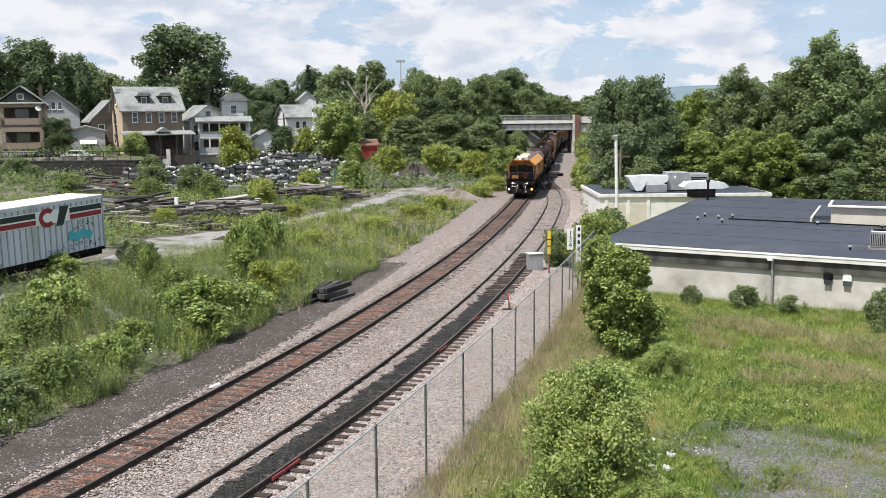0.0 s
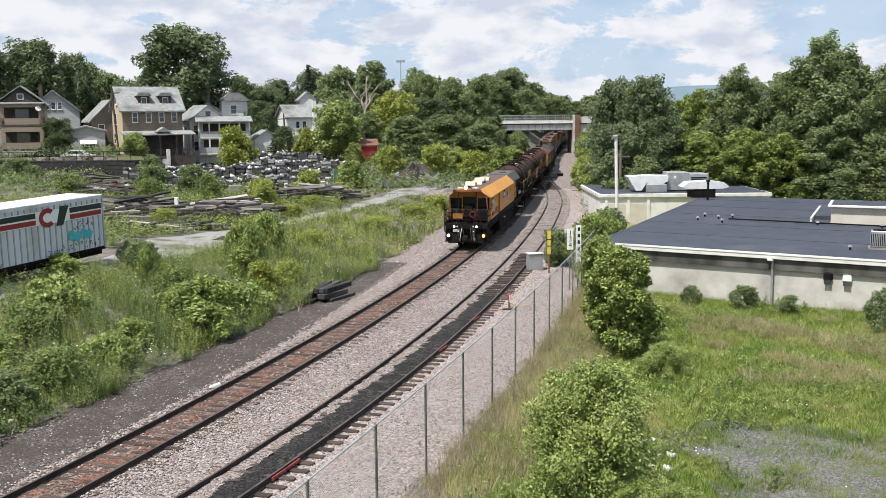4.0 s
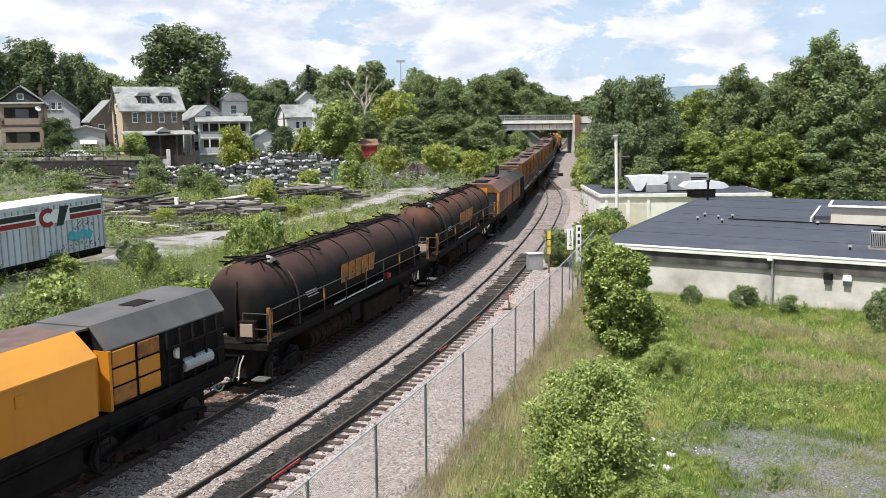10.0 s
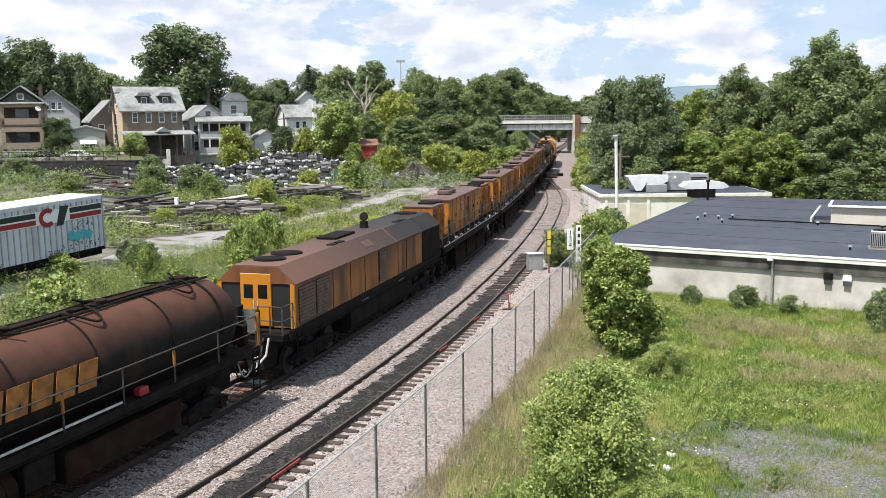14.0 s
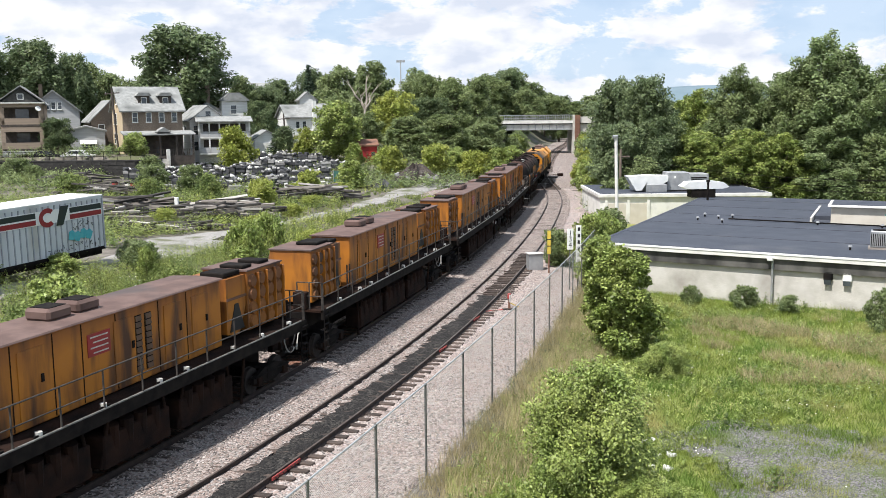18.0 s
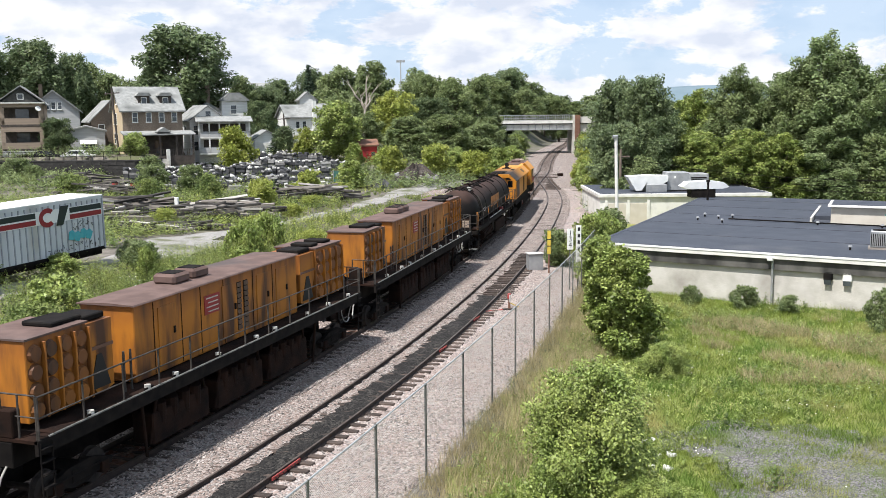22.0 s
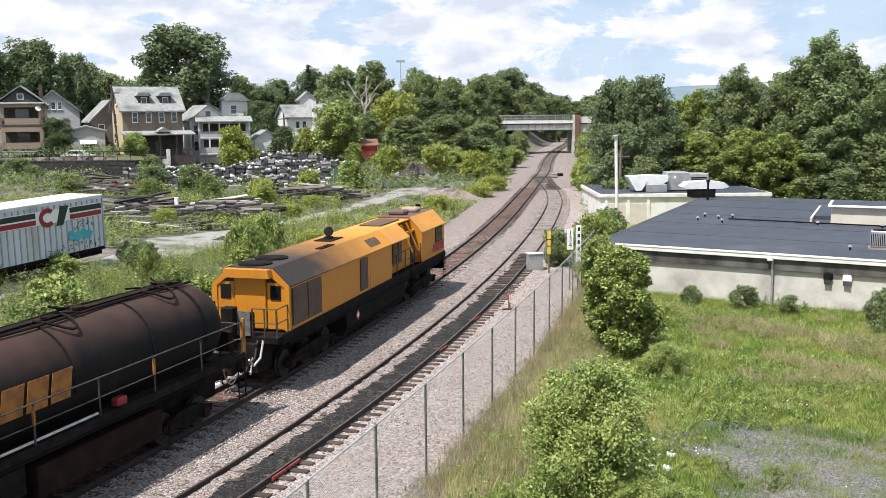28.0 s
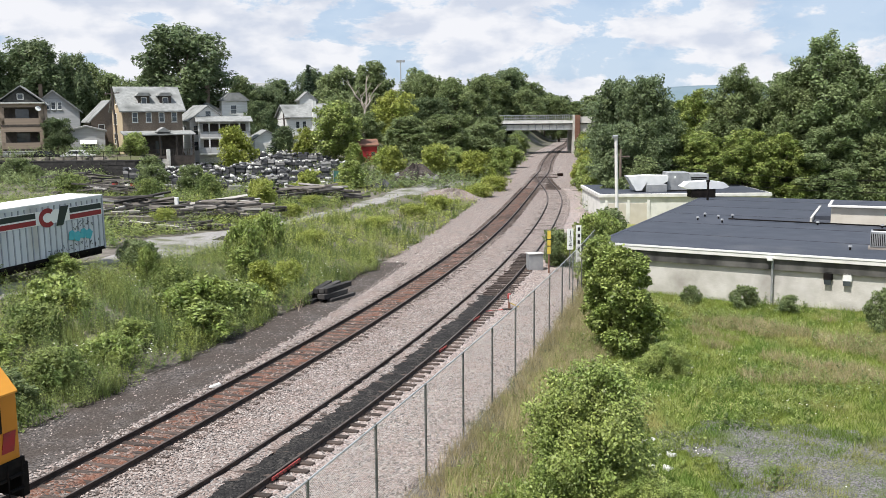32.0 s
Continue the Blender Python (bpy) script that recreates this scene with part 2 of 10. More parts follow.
def layered(name, low, high, z0, z1, rough=0.7, rust=None, rust_at=(0.5, 0.7), rust_scale=1.2, metal=0.0, along="Z"):
    """Paint that passes into a second colour upwards or along the car, and streaks of rust."""
    m = material(name, low, None, rough, metal)
    n, l = m.node_tree.nodes, m.node_tree.links
    co = n.new("ShaderNodeTexCoord")
    sep = n.new("ShaderNodeSeparateXYZ")
    l.new(co.outputs["Object"], sep.inputs["Vector"])
    t = n.new("ShaderNodeTexNoise")
    t.inputs["Scale"].default_value, t.inputs["Detail"].default_value = 1.3, 6.0
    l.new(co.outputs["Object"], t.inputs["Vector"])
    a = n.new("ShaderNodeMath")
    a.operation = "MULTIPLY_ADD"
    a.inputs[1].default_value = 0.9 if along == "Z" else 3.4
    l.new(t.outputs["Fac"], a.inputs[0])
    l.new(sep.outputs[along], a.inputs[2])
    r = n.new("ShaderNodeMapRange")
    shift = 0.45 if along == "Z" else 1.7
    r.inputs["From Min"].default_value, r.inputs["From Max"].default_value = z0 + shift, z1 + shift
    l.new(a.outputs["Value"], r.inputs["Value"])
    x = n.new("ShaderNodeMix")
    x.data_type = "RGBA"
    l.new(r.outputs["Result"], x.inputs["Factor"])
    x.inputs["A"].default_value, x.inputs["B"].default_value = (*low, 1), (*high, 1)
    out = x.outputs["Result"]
    if rust:
        mp = n.new("ShaderNodeMapping")
        mp.inputs["Scale"].default_value = (1, 1, 0.18)
        l.new(co.outputs["Object"], mp.inputs["Vector"])
        t2 = n.new("ShaderNodeTexNoise")
        t2.inputs["Scale"].default_value, t2.inputs["Detail"].default_value = rust_scale, 7.0
        l.new(mp.outputs["Vector"], t2.inputs["Vector"])
        r2 = n.new("ShaderNodeMapRange")
        r2.inputs["From Min"].default_value, r2.inputs["From Max"].default_value = rust_at
        l.new(t2.outputs["Fac"], r2.inputs["Value"])
        x2 = n.new("ShaderNodeMix")
        x2.data_type = "RGBA"
        l.new(r2.outputs["Result"], x2.inputs["Factor"])
        l.new(out, x2.inputs["A"])
        x2.inputs["B"].default_value = (*rust, 1)
        out = x2.outputs["Result"]
    l.new(out, n["Principled BSDF"].inputs["Base Color"])
    return m


M.update({
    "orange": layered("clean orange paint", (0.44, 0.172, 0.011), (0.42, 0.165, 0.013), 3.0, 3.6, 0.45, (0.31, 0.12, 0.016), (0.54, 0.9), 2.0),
    # lighter copy of the orange: sunlight on tilted roof panels put into the colour
    "orangeroof": material("orange paint lightened as if sunlit", (0.60, 0.265, 0.028), (0.50, 0.215, 0.03), 0.5, scale=1.2, stretch=(0.3, 1, 1), third=(0.33, 0.15, 0.03), third_scale=1.4, third_at=(0.6, 0.85)),
    "sooty": layered("orange paint under soot", (0.50, 0.215, 0.025), (0.026, 0.019, 0.015), -0.4, 7.4, 0.7, None, along="X"),
    "rustyorange": layered("rusty orange paint", (0.37, 0.135, 0.012), (0.17, 0.055, 0.014), 3.5, 4.5, 0.6, (0.06, 0.024, 0.012), (0.45, 0.66), 1.9),
    "genside": layered("dusty orange panels", (0.25, 0.092, 0.014), (0.15, 0.056, 0.016), 2.6, 3.4, 0.65, (0.06, 0.028, 0.015), (0.44, 0.62), 1.1),
    "genroof": layered("sooty brown roof, rusting towards one end", (0.019, 0.016, 0.015), (0.115, 0.058, 0.040), -3.5, 9.0, 0.8, None, along="X"),
    "rustroof": material("rust-brown roof", (0.135, 0.066, 0.042), (0.19, 0.095, 0.06), 0.75, scale=0.8, third=(0.075, 0.044, 0.034), third_scale=1.1, stretch=(0.5, 1, 1)),
    "brownroof": material("brown grit-covered roof", (0.085, 0.052, 0.044), (0.125, 0.08, 0.068), 0.85, scale=2.0, third=(0.05, 0.045, 0.045), third_scale=0.35),
    "tank": layered("black tank turning brown upwards", (0.0075, 0.007, 0.007), (0.062, 0.034, 0.027), 3.3, 4.35, 0.75, (0.03, 0.019, 0.015), (0.58, 0.85), 1.0),
    "redtank": layered("black tank turning red-brown upwards", (0.0085, 0.0075, 0.007), (0.088, 0.040, 0.026), 3.2, 4.2, 0.7, (0.04, 0.022, 0.016), (0.58, 0.85), 1.0),
    "blacktank": layered("black tank turning dull brown upwards", (0.0075, 0.007, 0.007), (0.058, 0.034, 0.027), 3.4, 4.4, 0.7, (0.02, 0.015, 0.013), (0.58, 0.85), 1.0),
    "sootroof": material("soot-grey roof", (0.06, 0.058, 0.058), (0.095, 0.09, 0.088), 0.7, scale=0.8, third=(0.14, 0.105, 0.05), third_scale=0.7, third_at=(0.6, 0.8)),
    "soot": material("soot-covered black roof", (0.019, 0.018, 0.017), (0.036, 0.033, 0.031), 0.8, scale=1.2, spec=0.15),
    "black": material("grimy black steel", (0.007, 0.0065, 0.0065), (0.016, 0.0135, 0.012), 0.85, scale=3.0, spec=0.08),
    "underframe": material("black underframe", (0.006, 0.0055, 0.0055), (0.014, 0.012, 0.011), 0.85, scale=1.5, spec=0.08),
    "grime": material("brown grinding grime", (0.026, 0.014, 0.010), (0.009, 0.007, 0.0065), 0.9, scale=1.5, bump=0.4, spec=0.08),
    "wheel": material("wheel steel", (0.022, 0.019, 0.018), (0.04, 0.034, 0.03), 0.7, scale=6.0, spec=0.2),
    "cream": material("cream fibreglass", (0.50, 0.45, 0.33), (0.40, 0.355, 0.26), 0.6, scale=2.0),
    "markred": material("dark red marking paint", (0.27, 0.018, 0.02), (0.20, 0.02, 0.02), 0.5, scale=3.0),
    "markorange": material("faded orange marking paint", (0.30, 0.12, 0.02), (0.13, 0.055, 0.018), 0.7, scale=4.0, spread=(0.4, 0.7)),
    "flagblue": material("flag blue", (0.03, 0.05, 0.22), None, 0.6),
    "mesh": material("louvred grille", (0.13, 0.075, 0.045), (0.075, 0.05, 0.035), 0.7, 0.2, scale=3.0),
    "carglass": material("dark cab glass", (0.008, 0.009, 0.010), None, 0.15, spec=0.3),
    "lamp": glowing("headlight glow", (1.0, 0.95, 0.82), 3.0),
    "amber": glowing("amber marker glow", (1.0, 0.62, 0.12), 1.6),
    "rail_y": material("worn safety rail", (0.022, 0.019, 0.017), (0.06, 0.052, 0.045), 0.7, 0.0, scale=5.0),
    "pale": material("pale grey gear", (0.50, 0.50, 0.47), (0.34, 0.33, 0.31), 0.6, scale=4.0),
    "hose": material("rubber hose", (0.02, 0.02, 0.02), None, 0.6),
    "palehose": material("pale air hose", (0.38, 0.37, 0.34), None, 0.7),
})
for k in ("tank", "redtank", "blacktank"):
    M[k].node_tree.nodes["Principled BSDF"].inputs["Specular IOR Level"].default_value = 0.12

M.update({
    "brick": material("tan brick", (0.155, 0.118, 0.09), (0.24, 0.19, 0.145), 0.9, scale=6.0, third=(0.19, 0.15, 0.115), third_scale=0.6, bump=0.3, bump_scale=20),
    "tanstucco": material("tan stucco", (0.50, 0.40, 0.26), (0.43, 0.34, 0.23), 0.9, scale=1.0),
    "tansiding": material("tan siding", (0.25, 0.195, 0.15), (0.30, 0.235, 0.18), 0.8, scale=0.8, stretch=(0.3, 0.3, 6)),
    "greysiding": material("grey siding", (0.36, 0.365, 0.37), (0.44, 0.44, 0.44), 0.8, scale=0.8, stretch=(0.3, 0.3, 6)),
    "whitesiding": material("white siding", (0.74, 0.74, 0.72), (0.62, 0.62, 0.60), 0.8, scale=0.8, stretch=(0.3, 0.3, 6)),
    "blackshingle": material("dark gable shingles", (0.045, 0.045, 0.045), (0.075, 0.075, 0.07), 0.9, scale=3.0),
    "shingle": material("grey roof shingles", (0.19, 0.195, 0.188), (0.28, 0.285, 0.273), 0.9, scale=2.0, third=(0.11, 0.115, 0.108), third_scale=0.5, bump=0.3, bump_scale=12),
    "darkwood": material("dark porch wood", (0.05, 0.042, 0.036), (0.085, 0.07, 0.06), 0.9, scale=2.0),
    "oldwall": material("dark stone retaining wall", (0.022, 0.021, 0.021), (0.045, 0.042, 0.040), 0.95, scale=1.5, third=(0.10, 0.095, 0.09), third_scale=0.5, third_at=(0.62, 0.8), bump=0.6, bump_scale=4),
    "timber": material("grey weathered timber", (0.095, 0.085, 0.075), (0.20, 0.18, 0.16), 0.9, scale=1.5, random_tone=0.6, stretch=(0.2, 3, 3)),
    "paletimber": material("bleached timber", (0.34, 0.32, 0.29), (0.46, 0.44, 0.40), 0.9, scale=1.5, random_tone=0.3, stretch=(0.2, 3, 3)),
    "darktimber": material("black creosoted timber", (0.026, 0.024, 0.023), (0.065, 0.06, 0.055), 0.9, scale=1.5, random_tone=0.5),
    "slab": material("grey stone slabs", (0.19, 0.187, 0.182), (0.31, 0.305, 0.295), 0.9, scale=2.0, random_tone=0.45),
    "paleslab": material("pale stone blocks", (0.62, 0.61, 0.58), (0.44, 0.43, 0.41), 0.9, scale=2.0, random_tone=0.3),
    "darkslab": material("dark slate slabs", (0.035, 0.036, 0.04), (0.065, 0.066, 0.07), 0.8, scale=2.0, random_tone=0.4),
    "reddoor": material("red paint", (0.42, 0.035, 0.03), (0.30, 0.03, 0.028), 0.7, scale=1.0),
    "trailerside": material("white ribbed trailer side", (0.60, 0.62, 0.64), (0.50, 0.52, 0.54), 0.55, scale=1.0, third=(0.42, 0.40, 0.36), third_scale=0.5, third_at=(0.58, 0.75), stretch=(1, 1, 0.3)),
    "trailerrib": material("grey rib", (0.28, 0.30, 0.33), (0.36, 0.38, 0.40), 0.55, scale=2.0),
    "stripeblack": material("black green stripe", (0.014, 0.025, 0.02), None, 0.5),
    "cyan": material("cyan spray paint", (0.06, 0.36, 0.42), (0.10, 0.42, 0.46), 0.6, scale=4.0),
    "greenmesh": material("green screen fabric", (0.05, 0.14, 0.12), (0.08, 0.19, 0.16), 0.85, scale=2.0),
    "yellowpaint": material("yellow paint", (0.62, 0.45, 0.06), (0.52, 0.38, 0.06), 0.6, scale=3.0),
    "ink": material("black lettering", (0.02, 0.02, 0.02), None, 0.6),
    "far_hill": material("distant hill with haze in its colour", (0.13, 0.18, 0.21), (0.11, 0.155, 0.18), 1.0, scale=0.02),
    "carwhite": material("white car paint", (0.72, 0.72, 0.72), None, 0.25),
    "carblack": material("black car paint", (0.02, 0.02, 0.022), None, 0.25),
    "tarp": material("pale plastic tarp", (0.66, 0.67, 0.68), (0.55, 0.57, 0.58), 0.5, scale=1.0),
    "wallbeige": material("beige wall", (0.47, 0.43, 0.36), (0.54, 0.50, 0.43), 0.85, scale=1.0),
    "shadeband": material("painted shade under roof edge", (0.035, 0.034, 0.032), (0.12, 0.115, 0.105), 0.9, scale=1.1, stretch=(1, 1, 0.4)),
})


# ---- mesh helpers ----
def mesh_of(name, verts, faces, mat, smooth=False):
    me = bpy.data.meshes.new(name)
    me.from_pydata([tuple(v) for v in verts], [], [tuple(f) for f in faces])
    me.materials.append(mat)
    if smooth:
        me.polygons.foreach_set("use_smooth", [True] * len(me.polygons))
    me.update()
    return me


def fast_mesh(name, verts, sides, mat):
    """Loose polygons of one size from an array of corners: (count * sides, 3)."""
    n = len(verts)
    me = bpy.data.meshes.new(name)
    me.vertices.add(n)
    me.vertices.foreach_set("co", np.asarray(verts, dtype=np.float32).ravel())
    me.loops.add(n)
    me.loops.foreach_set("vertex_index", np.arange(n, dtype=np.int32))
    me.polygons.add(n // sides)
    me.polygons.foreach_set("loop_start", np.arange(0, n, sides, dtype=np.int32))
    me.materials.append(mat)
    me.update(calc_edges=True)
    return me


def part(name, bm, mat, parent=None, label="", smooth=False):
    """Links a bmesh as one mesh object under a thing or a part."""
    me = bpy.data.meshes.new(name)
    bm.normal_update()
    if smooth:
        for f in bm.faces:
            f.smooth = True
    bm.to_mesh(me)
    bm.free()
    me.materials.append(mat)
    ob = new(name, me)
    ob.parent = parent
    return tagged(ob, label)


def placed(name, me, parent, m=None, label=""):
    ob = new(name, me)
    ob.parent = parent
    if m is not None:
        ob.matrix_basis = m
    return tagged(ob, label)


def thing(name, m, label, category, group="", kind=""):
    ob = new(name)
    ob.matrix_basis = m
    ob.empty_display_size = 0.3
    return tagged(ob, label, category, group, kind)


def box(bm, x0, x1, y0, y1, z0, z1, bevel=0.0, m=None):
    v = [bm.verts.new((x, y, z)) for z in (z0, z1) for x, y in ((x0, y0), (x1, y0), (x1, y1), (x0, y1))]
    fs = [bm.faces.new([v[i] for i in f]) for f in ((3, 2, 1, 0), (4, 5, 6, 7), (0, 1, 5, 4), (1, 2, 6, 5), (2, 3, 7, 6), (3, 0, 4, 7))]
    if bevel:
        r = bmesh.ops.bevel(bm, geom=list({e for f in fs for e in f.edges}), offset=bevel, segments=1, affect="EDGES")
        v = list({w for f in r["faces"] for w in f.verts} | {w for w in v if w.is_valid})
    if m is not None:
        bmesh.ops.transform(bm, matrix=m, verts=v)
    return bm


def boxes(*rows, bevel=0.0):
    bm = bmesh.new()
    for r in rows:
        box(bm, *r, bevel=bevel)
    return bm


def tube(bm, a, b, r0, r1=None, n=8, caps=True):
    a, b = Vector(a), Vector(b)
    r1 = r0 if r1 is None else r1
    q = (b - a).to_track_quat("Z", "Y").to_matrix()
    rings = []
    for p, r in ((a, r0), (b, r1)):
        rings.append([bm.verts.new(p + q @ Vector((r * math.cos(k * math.tau / n), r * math.sin(k * math.tau / n), 0))) for k in range(n)])
    for k in range(n):
        bm.faces.new((rings[0][k], rings[0][(k + 1) % n], rings[1][(k + 1) % n], rings[1][k]))
    if caps:
        bm.faces.new(rings[0][::-1])
        bm.faces.new(rings[1])
    return bm


def tubes(*rows, n=8):
    bm = bmesh.new()
    for r in rows:
        tube(bm, *r, n=n)
    return bm


def path_tube(bm, pts, r, n=6):
    for a, b in zip(pts[:-1], pts[1:]):
        tube(bm, a, b, r, n=n)
    return bm


def prism(bm, outline, a0, a1, axis="x"):
    """An outline in the plane across axis, drawn out from a0 to a1. For axis x the outline is (y, z), for y it is (x, z), for z (x, y)."""
    def at(p, a):
        return {"x": (a, p[0], p[1]), "y": (p[0], a, p[1]), "z": (p[0], p[1], a)}[axis]
    r0 = [bm.verts.new(at(p, a0)) for p in outline]
    r1 = [bm.verts.new(at(p, a1)) for p in outline]
    k = len(outline)
    for i in range(k):
        bm.faces.new((r0[i], r0[(i + 1) % k], r1[(i + 1) % k], r1[i]))
    bm.faces.new(r0[::-1])
    bm.faces.new(r1)
    bmesh.ops.recalc_face_normals(bm, faces=list({f for v in r0 + r1 for f in v.link_faces}))
    return bm


def smooth(a, b, x):
    t = np.clip((np.asarray(x, float) - a) / (b - a), 0, 1)
    return t * t * (3 - 2 * t)


# ---- the line of the railway ----
MAIN = (-0.42401, 0.61591, 1.95354, -4.97042, 13.62399, 0.22749)
SIDE = (-2.06248, 2.40877, -4.06579, 13.03977, 4.50693)
LINE_Y = np.arange(-260.0, 500.0, 0.5)


def main_x(y):
    y = np.asarray(y, float)
    x = np.polyval(MAIN, (np.clip(y, -5, 150) - 60) / 60)
    x = x + np.where(y < -5, (y + 5) * 0.415, 0)
    far = np.clip(y - 150, 0, None)
    return x + far * 0.118 + 0.00035 * far * np.clip(far, 0, 120)


def side_x(y):
    y = np.asarray(y, float)
    apart = np.polyval(SIDE, (np.clip(y, 0, 104) - 60) / 60) - np.polyval(MAIN, (np.clip(y, 0, 104) - 60) / 60)
    return main_x(y) + apart * (1 - smooth(100, 146, y))


def rail_z(y):
    return np.minimum(0.5, 6.4e-5 * np.clip(np.asarray(y, float) - 70, 0, None) ** 2)


LINE_X = main_x(LINE_Y)
LINE_S = np.concatenate([[0], np.cumsum(np.hypot(np.diff(LINE_X), np.diff(LINE_Y)))])
LINE_S -= np.interp(2.0, LINE_Y, LINE_S)


def on_line(s):
    """Place on the main line at arc length s."""
    y = float(np.interp(s, LINE_S, LINE_Y))
    return Vector((float(main_x(y)), y, float(rail_z(y))))


def beside(y, off, line=main_x):
    """Point at off metres to the right of a line, at y along it."""
    d = (line(y + 0.2) - line(y - 0.2)) / 0.4
    k = 1 / np.hypot(1, d)
    return line(y) + off * k, y - off * d * k


def lateral(x, y):
    d = (main_x(y + 0.5) - main_x(y - 0.5))
    return (np.asarray(x, float) - main_x(y)) / np.hypot(1, d)


def lumps(x, y, k, seed=0.0):
    return (np.sin(x * k + seed) * np.cos(y * k * 1.31 + seed * 2.1) + 0.6 * np.sin(x * k * 2.3 + y * k * 1.7 + seed * 3)) / 1.6


def ground_z(x, y):
    """Height of the land."""
    x, y = np.asarray(x, float), np.asarray(y, float)
    d = lateral(x, y)
    base = rail_z(y) - 0.42
    left = 0.95 * smooth(-3.2, -13, d) + 0.10 * lumps(x, y, 0.5) * smooth(-3.5, -7, d)
    left = left + 0.45 * smooth(-14, -19, d) * (1 - smooth(60, 80, y))
    right = -0.35 * smooth(8.6, 13, d) + 0.06 * lumps(x, y, 0.6, 2) * smooth(9, 12, d)
    z = base + np.where(d < 0, left, right)
    terrace = smooth(135.4, 136.4, y) * smooth(-41.0, -42.5, x) * 2.75
    bank = smooth(146, 164, y + 0.25 * x) * smooth(-6, -14, d) * 3.0 * (1 - smooth(-41.0, -42.5, x))
    hill = smooth(165, 330, y) * smooth(-8, -40, d) * 9.0 + smooth(240, 700, y) * smooth(20, -60, x) * 10
    near_bank = smooth(118, 150, y) * smooth(-7, -20, d) * smooth(-34, -24, x) * 2.4 * (1 - smooth(150, 164, y))
    return z + np.maximum(terrace, np.maximum(bank, near_bank)) + hill


def ground():
    xs = np.concatenate([[-3000, -1500, -700, -350, -200, -140, -110, -90], np.arange(-76, 62, 1.0), [66, 75, 90, 120, 180, 300, 600, 1200, 3000]])
    ys = np.concatenate([[-400, -150, -60, -30], np.arange(-12, 262, 1.0), [270, 285, 310, 350, 420, 550, 800, 1200, 1800, 3000]])
    gx, gy = np.meshgrid(xs, ys)
    gz = ground_z(gx, gy)
    nx = len(xs)
    v = np.stack([gx.ravel(), gy.ravel(), gz.ravel()], 1)
    f = [(j * nx + i, j * nx + i + 1, (j + 1) * nx + i + 1, (j + 1) * nx + i) for j in range(len(ys) - 1) for i in range(nx - 1)]
    me = mesh_of("ground", v.tolist(), f, M["soil"], True)
    me.materials.append(M["turf"])
    cx = (gx[:-1, :-1] + gx[1:, 1:]) / 2
    cy = (gy[:-1, :-1] + gy[1:, 1:]) / 2
    turf = (lateral(cx, cy) > 9.2) | (cx > 80)
    me.polygons.foreach_set("material_index", turf.ravel().astype(np.int32))
    tagged(new("ground", me), "uneven weedy earth and rough grass beside the railway", "ground", kind="structure")


def strip(name, line, offs, zs, y0, y1, step, mat, wobble=0.0, rough=0.0):
    """A long bed along a line: offsets across it with their heights over the rail."""
    ys = np.arange(y0, y1, step)
    rows = []
    for j, o in enumerate(offs):
        o = o(ys) if callable(o) else o
        w = wobble * (lumps(ys, ys * 0.3 + j, 0.9, j) + 0.8 * np.random.default_rng(j + 5).normal(size=len(ys)) if j in (0, len(offs) - 1) else 0)
        px, py = beside(ys, o + w, line)
        rows.append(np.stack([px, py, rail_z(py) + (zs[j] if zs else np.interp(o + 0 * ys, BED, BED_Z) + 0.012) + rough * np.random.default_rng(j + 31).normal(size=len(ys))], 1))
    v = np.stack(rows, 1).reshape(-1, 3)
    k = len(offs)
    f = [(i * k + j, i * k + j + 1, (i + 1) * k + j + 1, (i + 1) * k + j) for i in range(len(ys) - 1) for j in range(k - 1)]
    return mesh_of(name, v.tolist(), f, mat, True)


BED = (-6.6, -5.6, -4.6, -3.0, -2.2, -1.4, 1.4)
BED_Z = (-0.50, -0.46, -0.33, -0.30, -0.20, -0.185, -0.185)


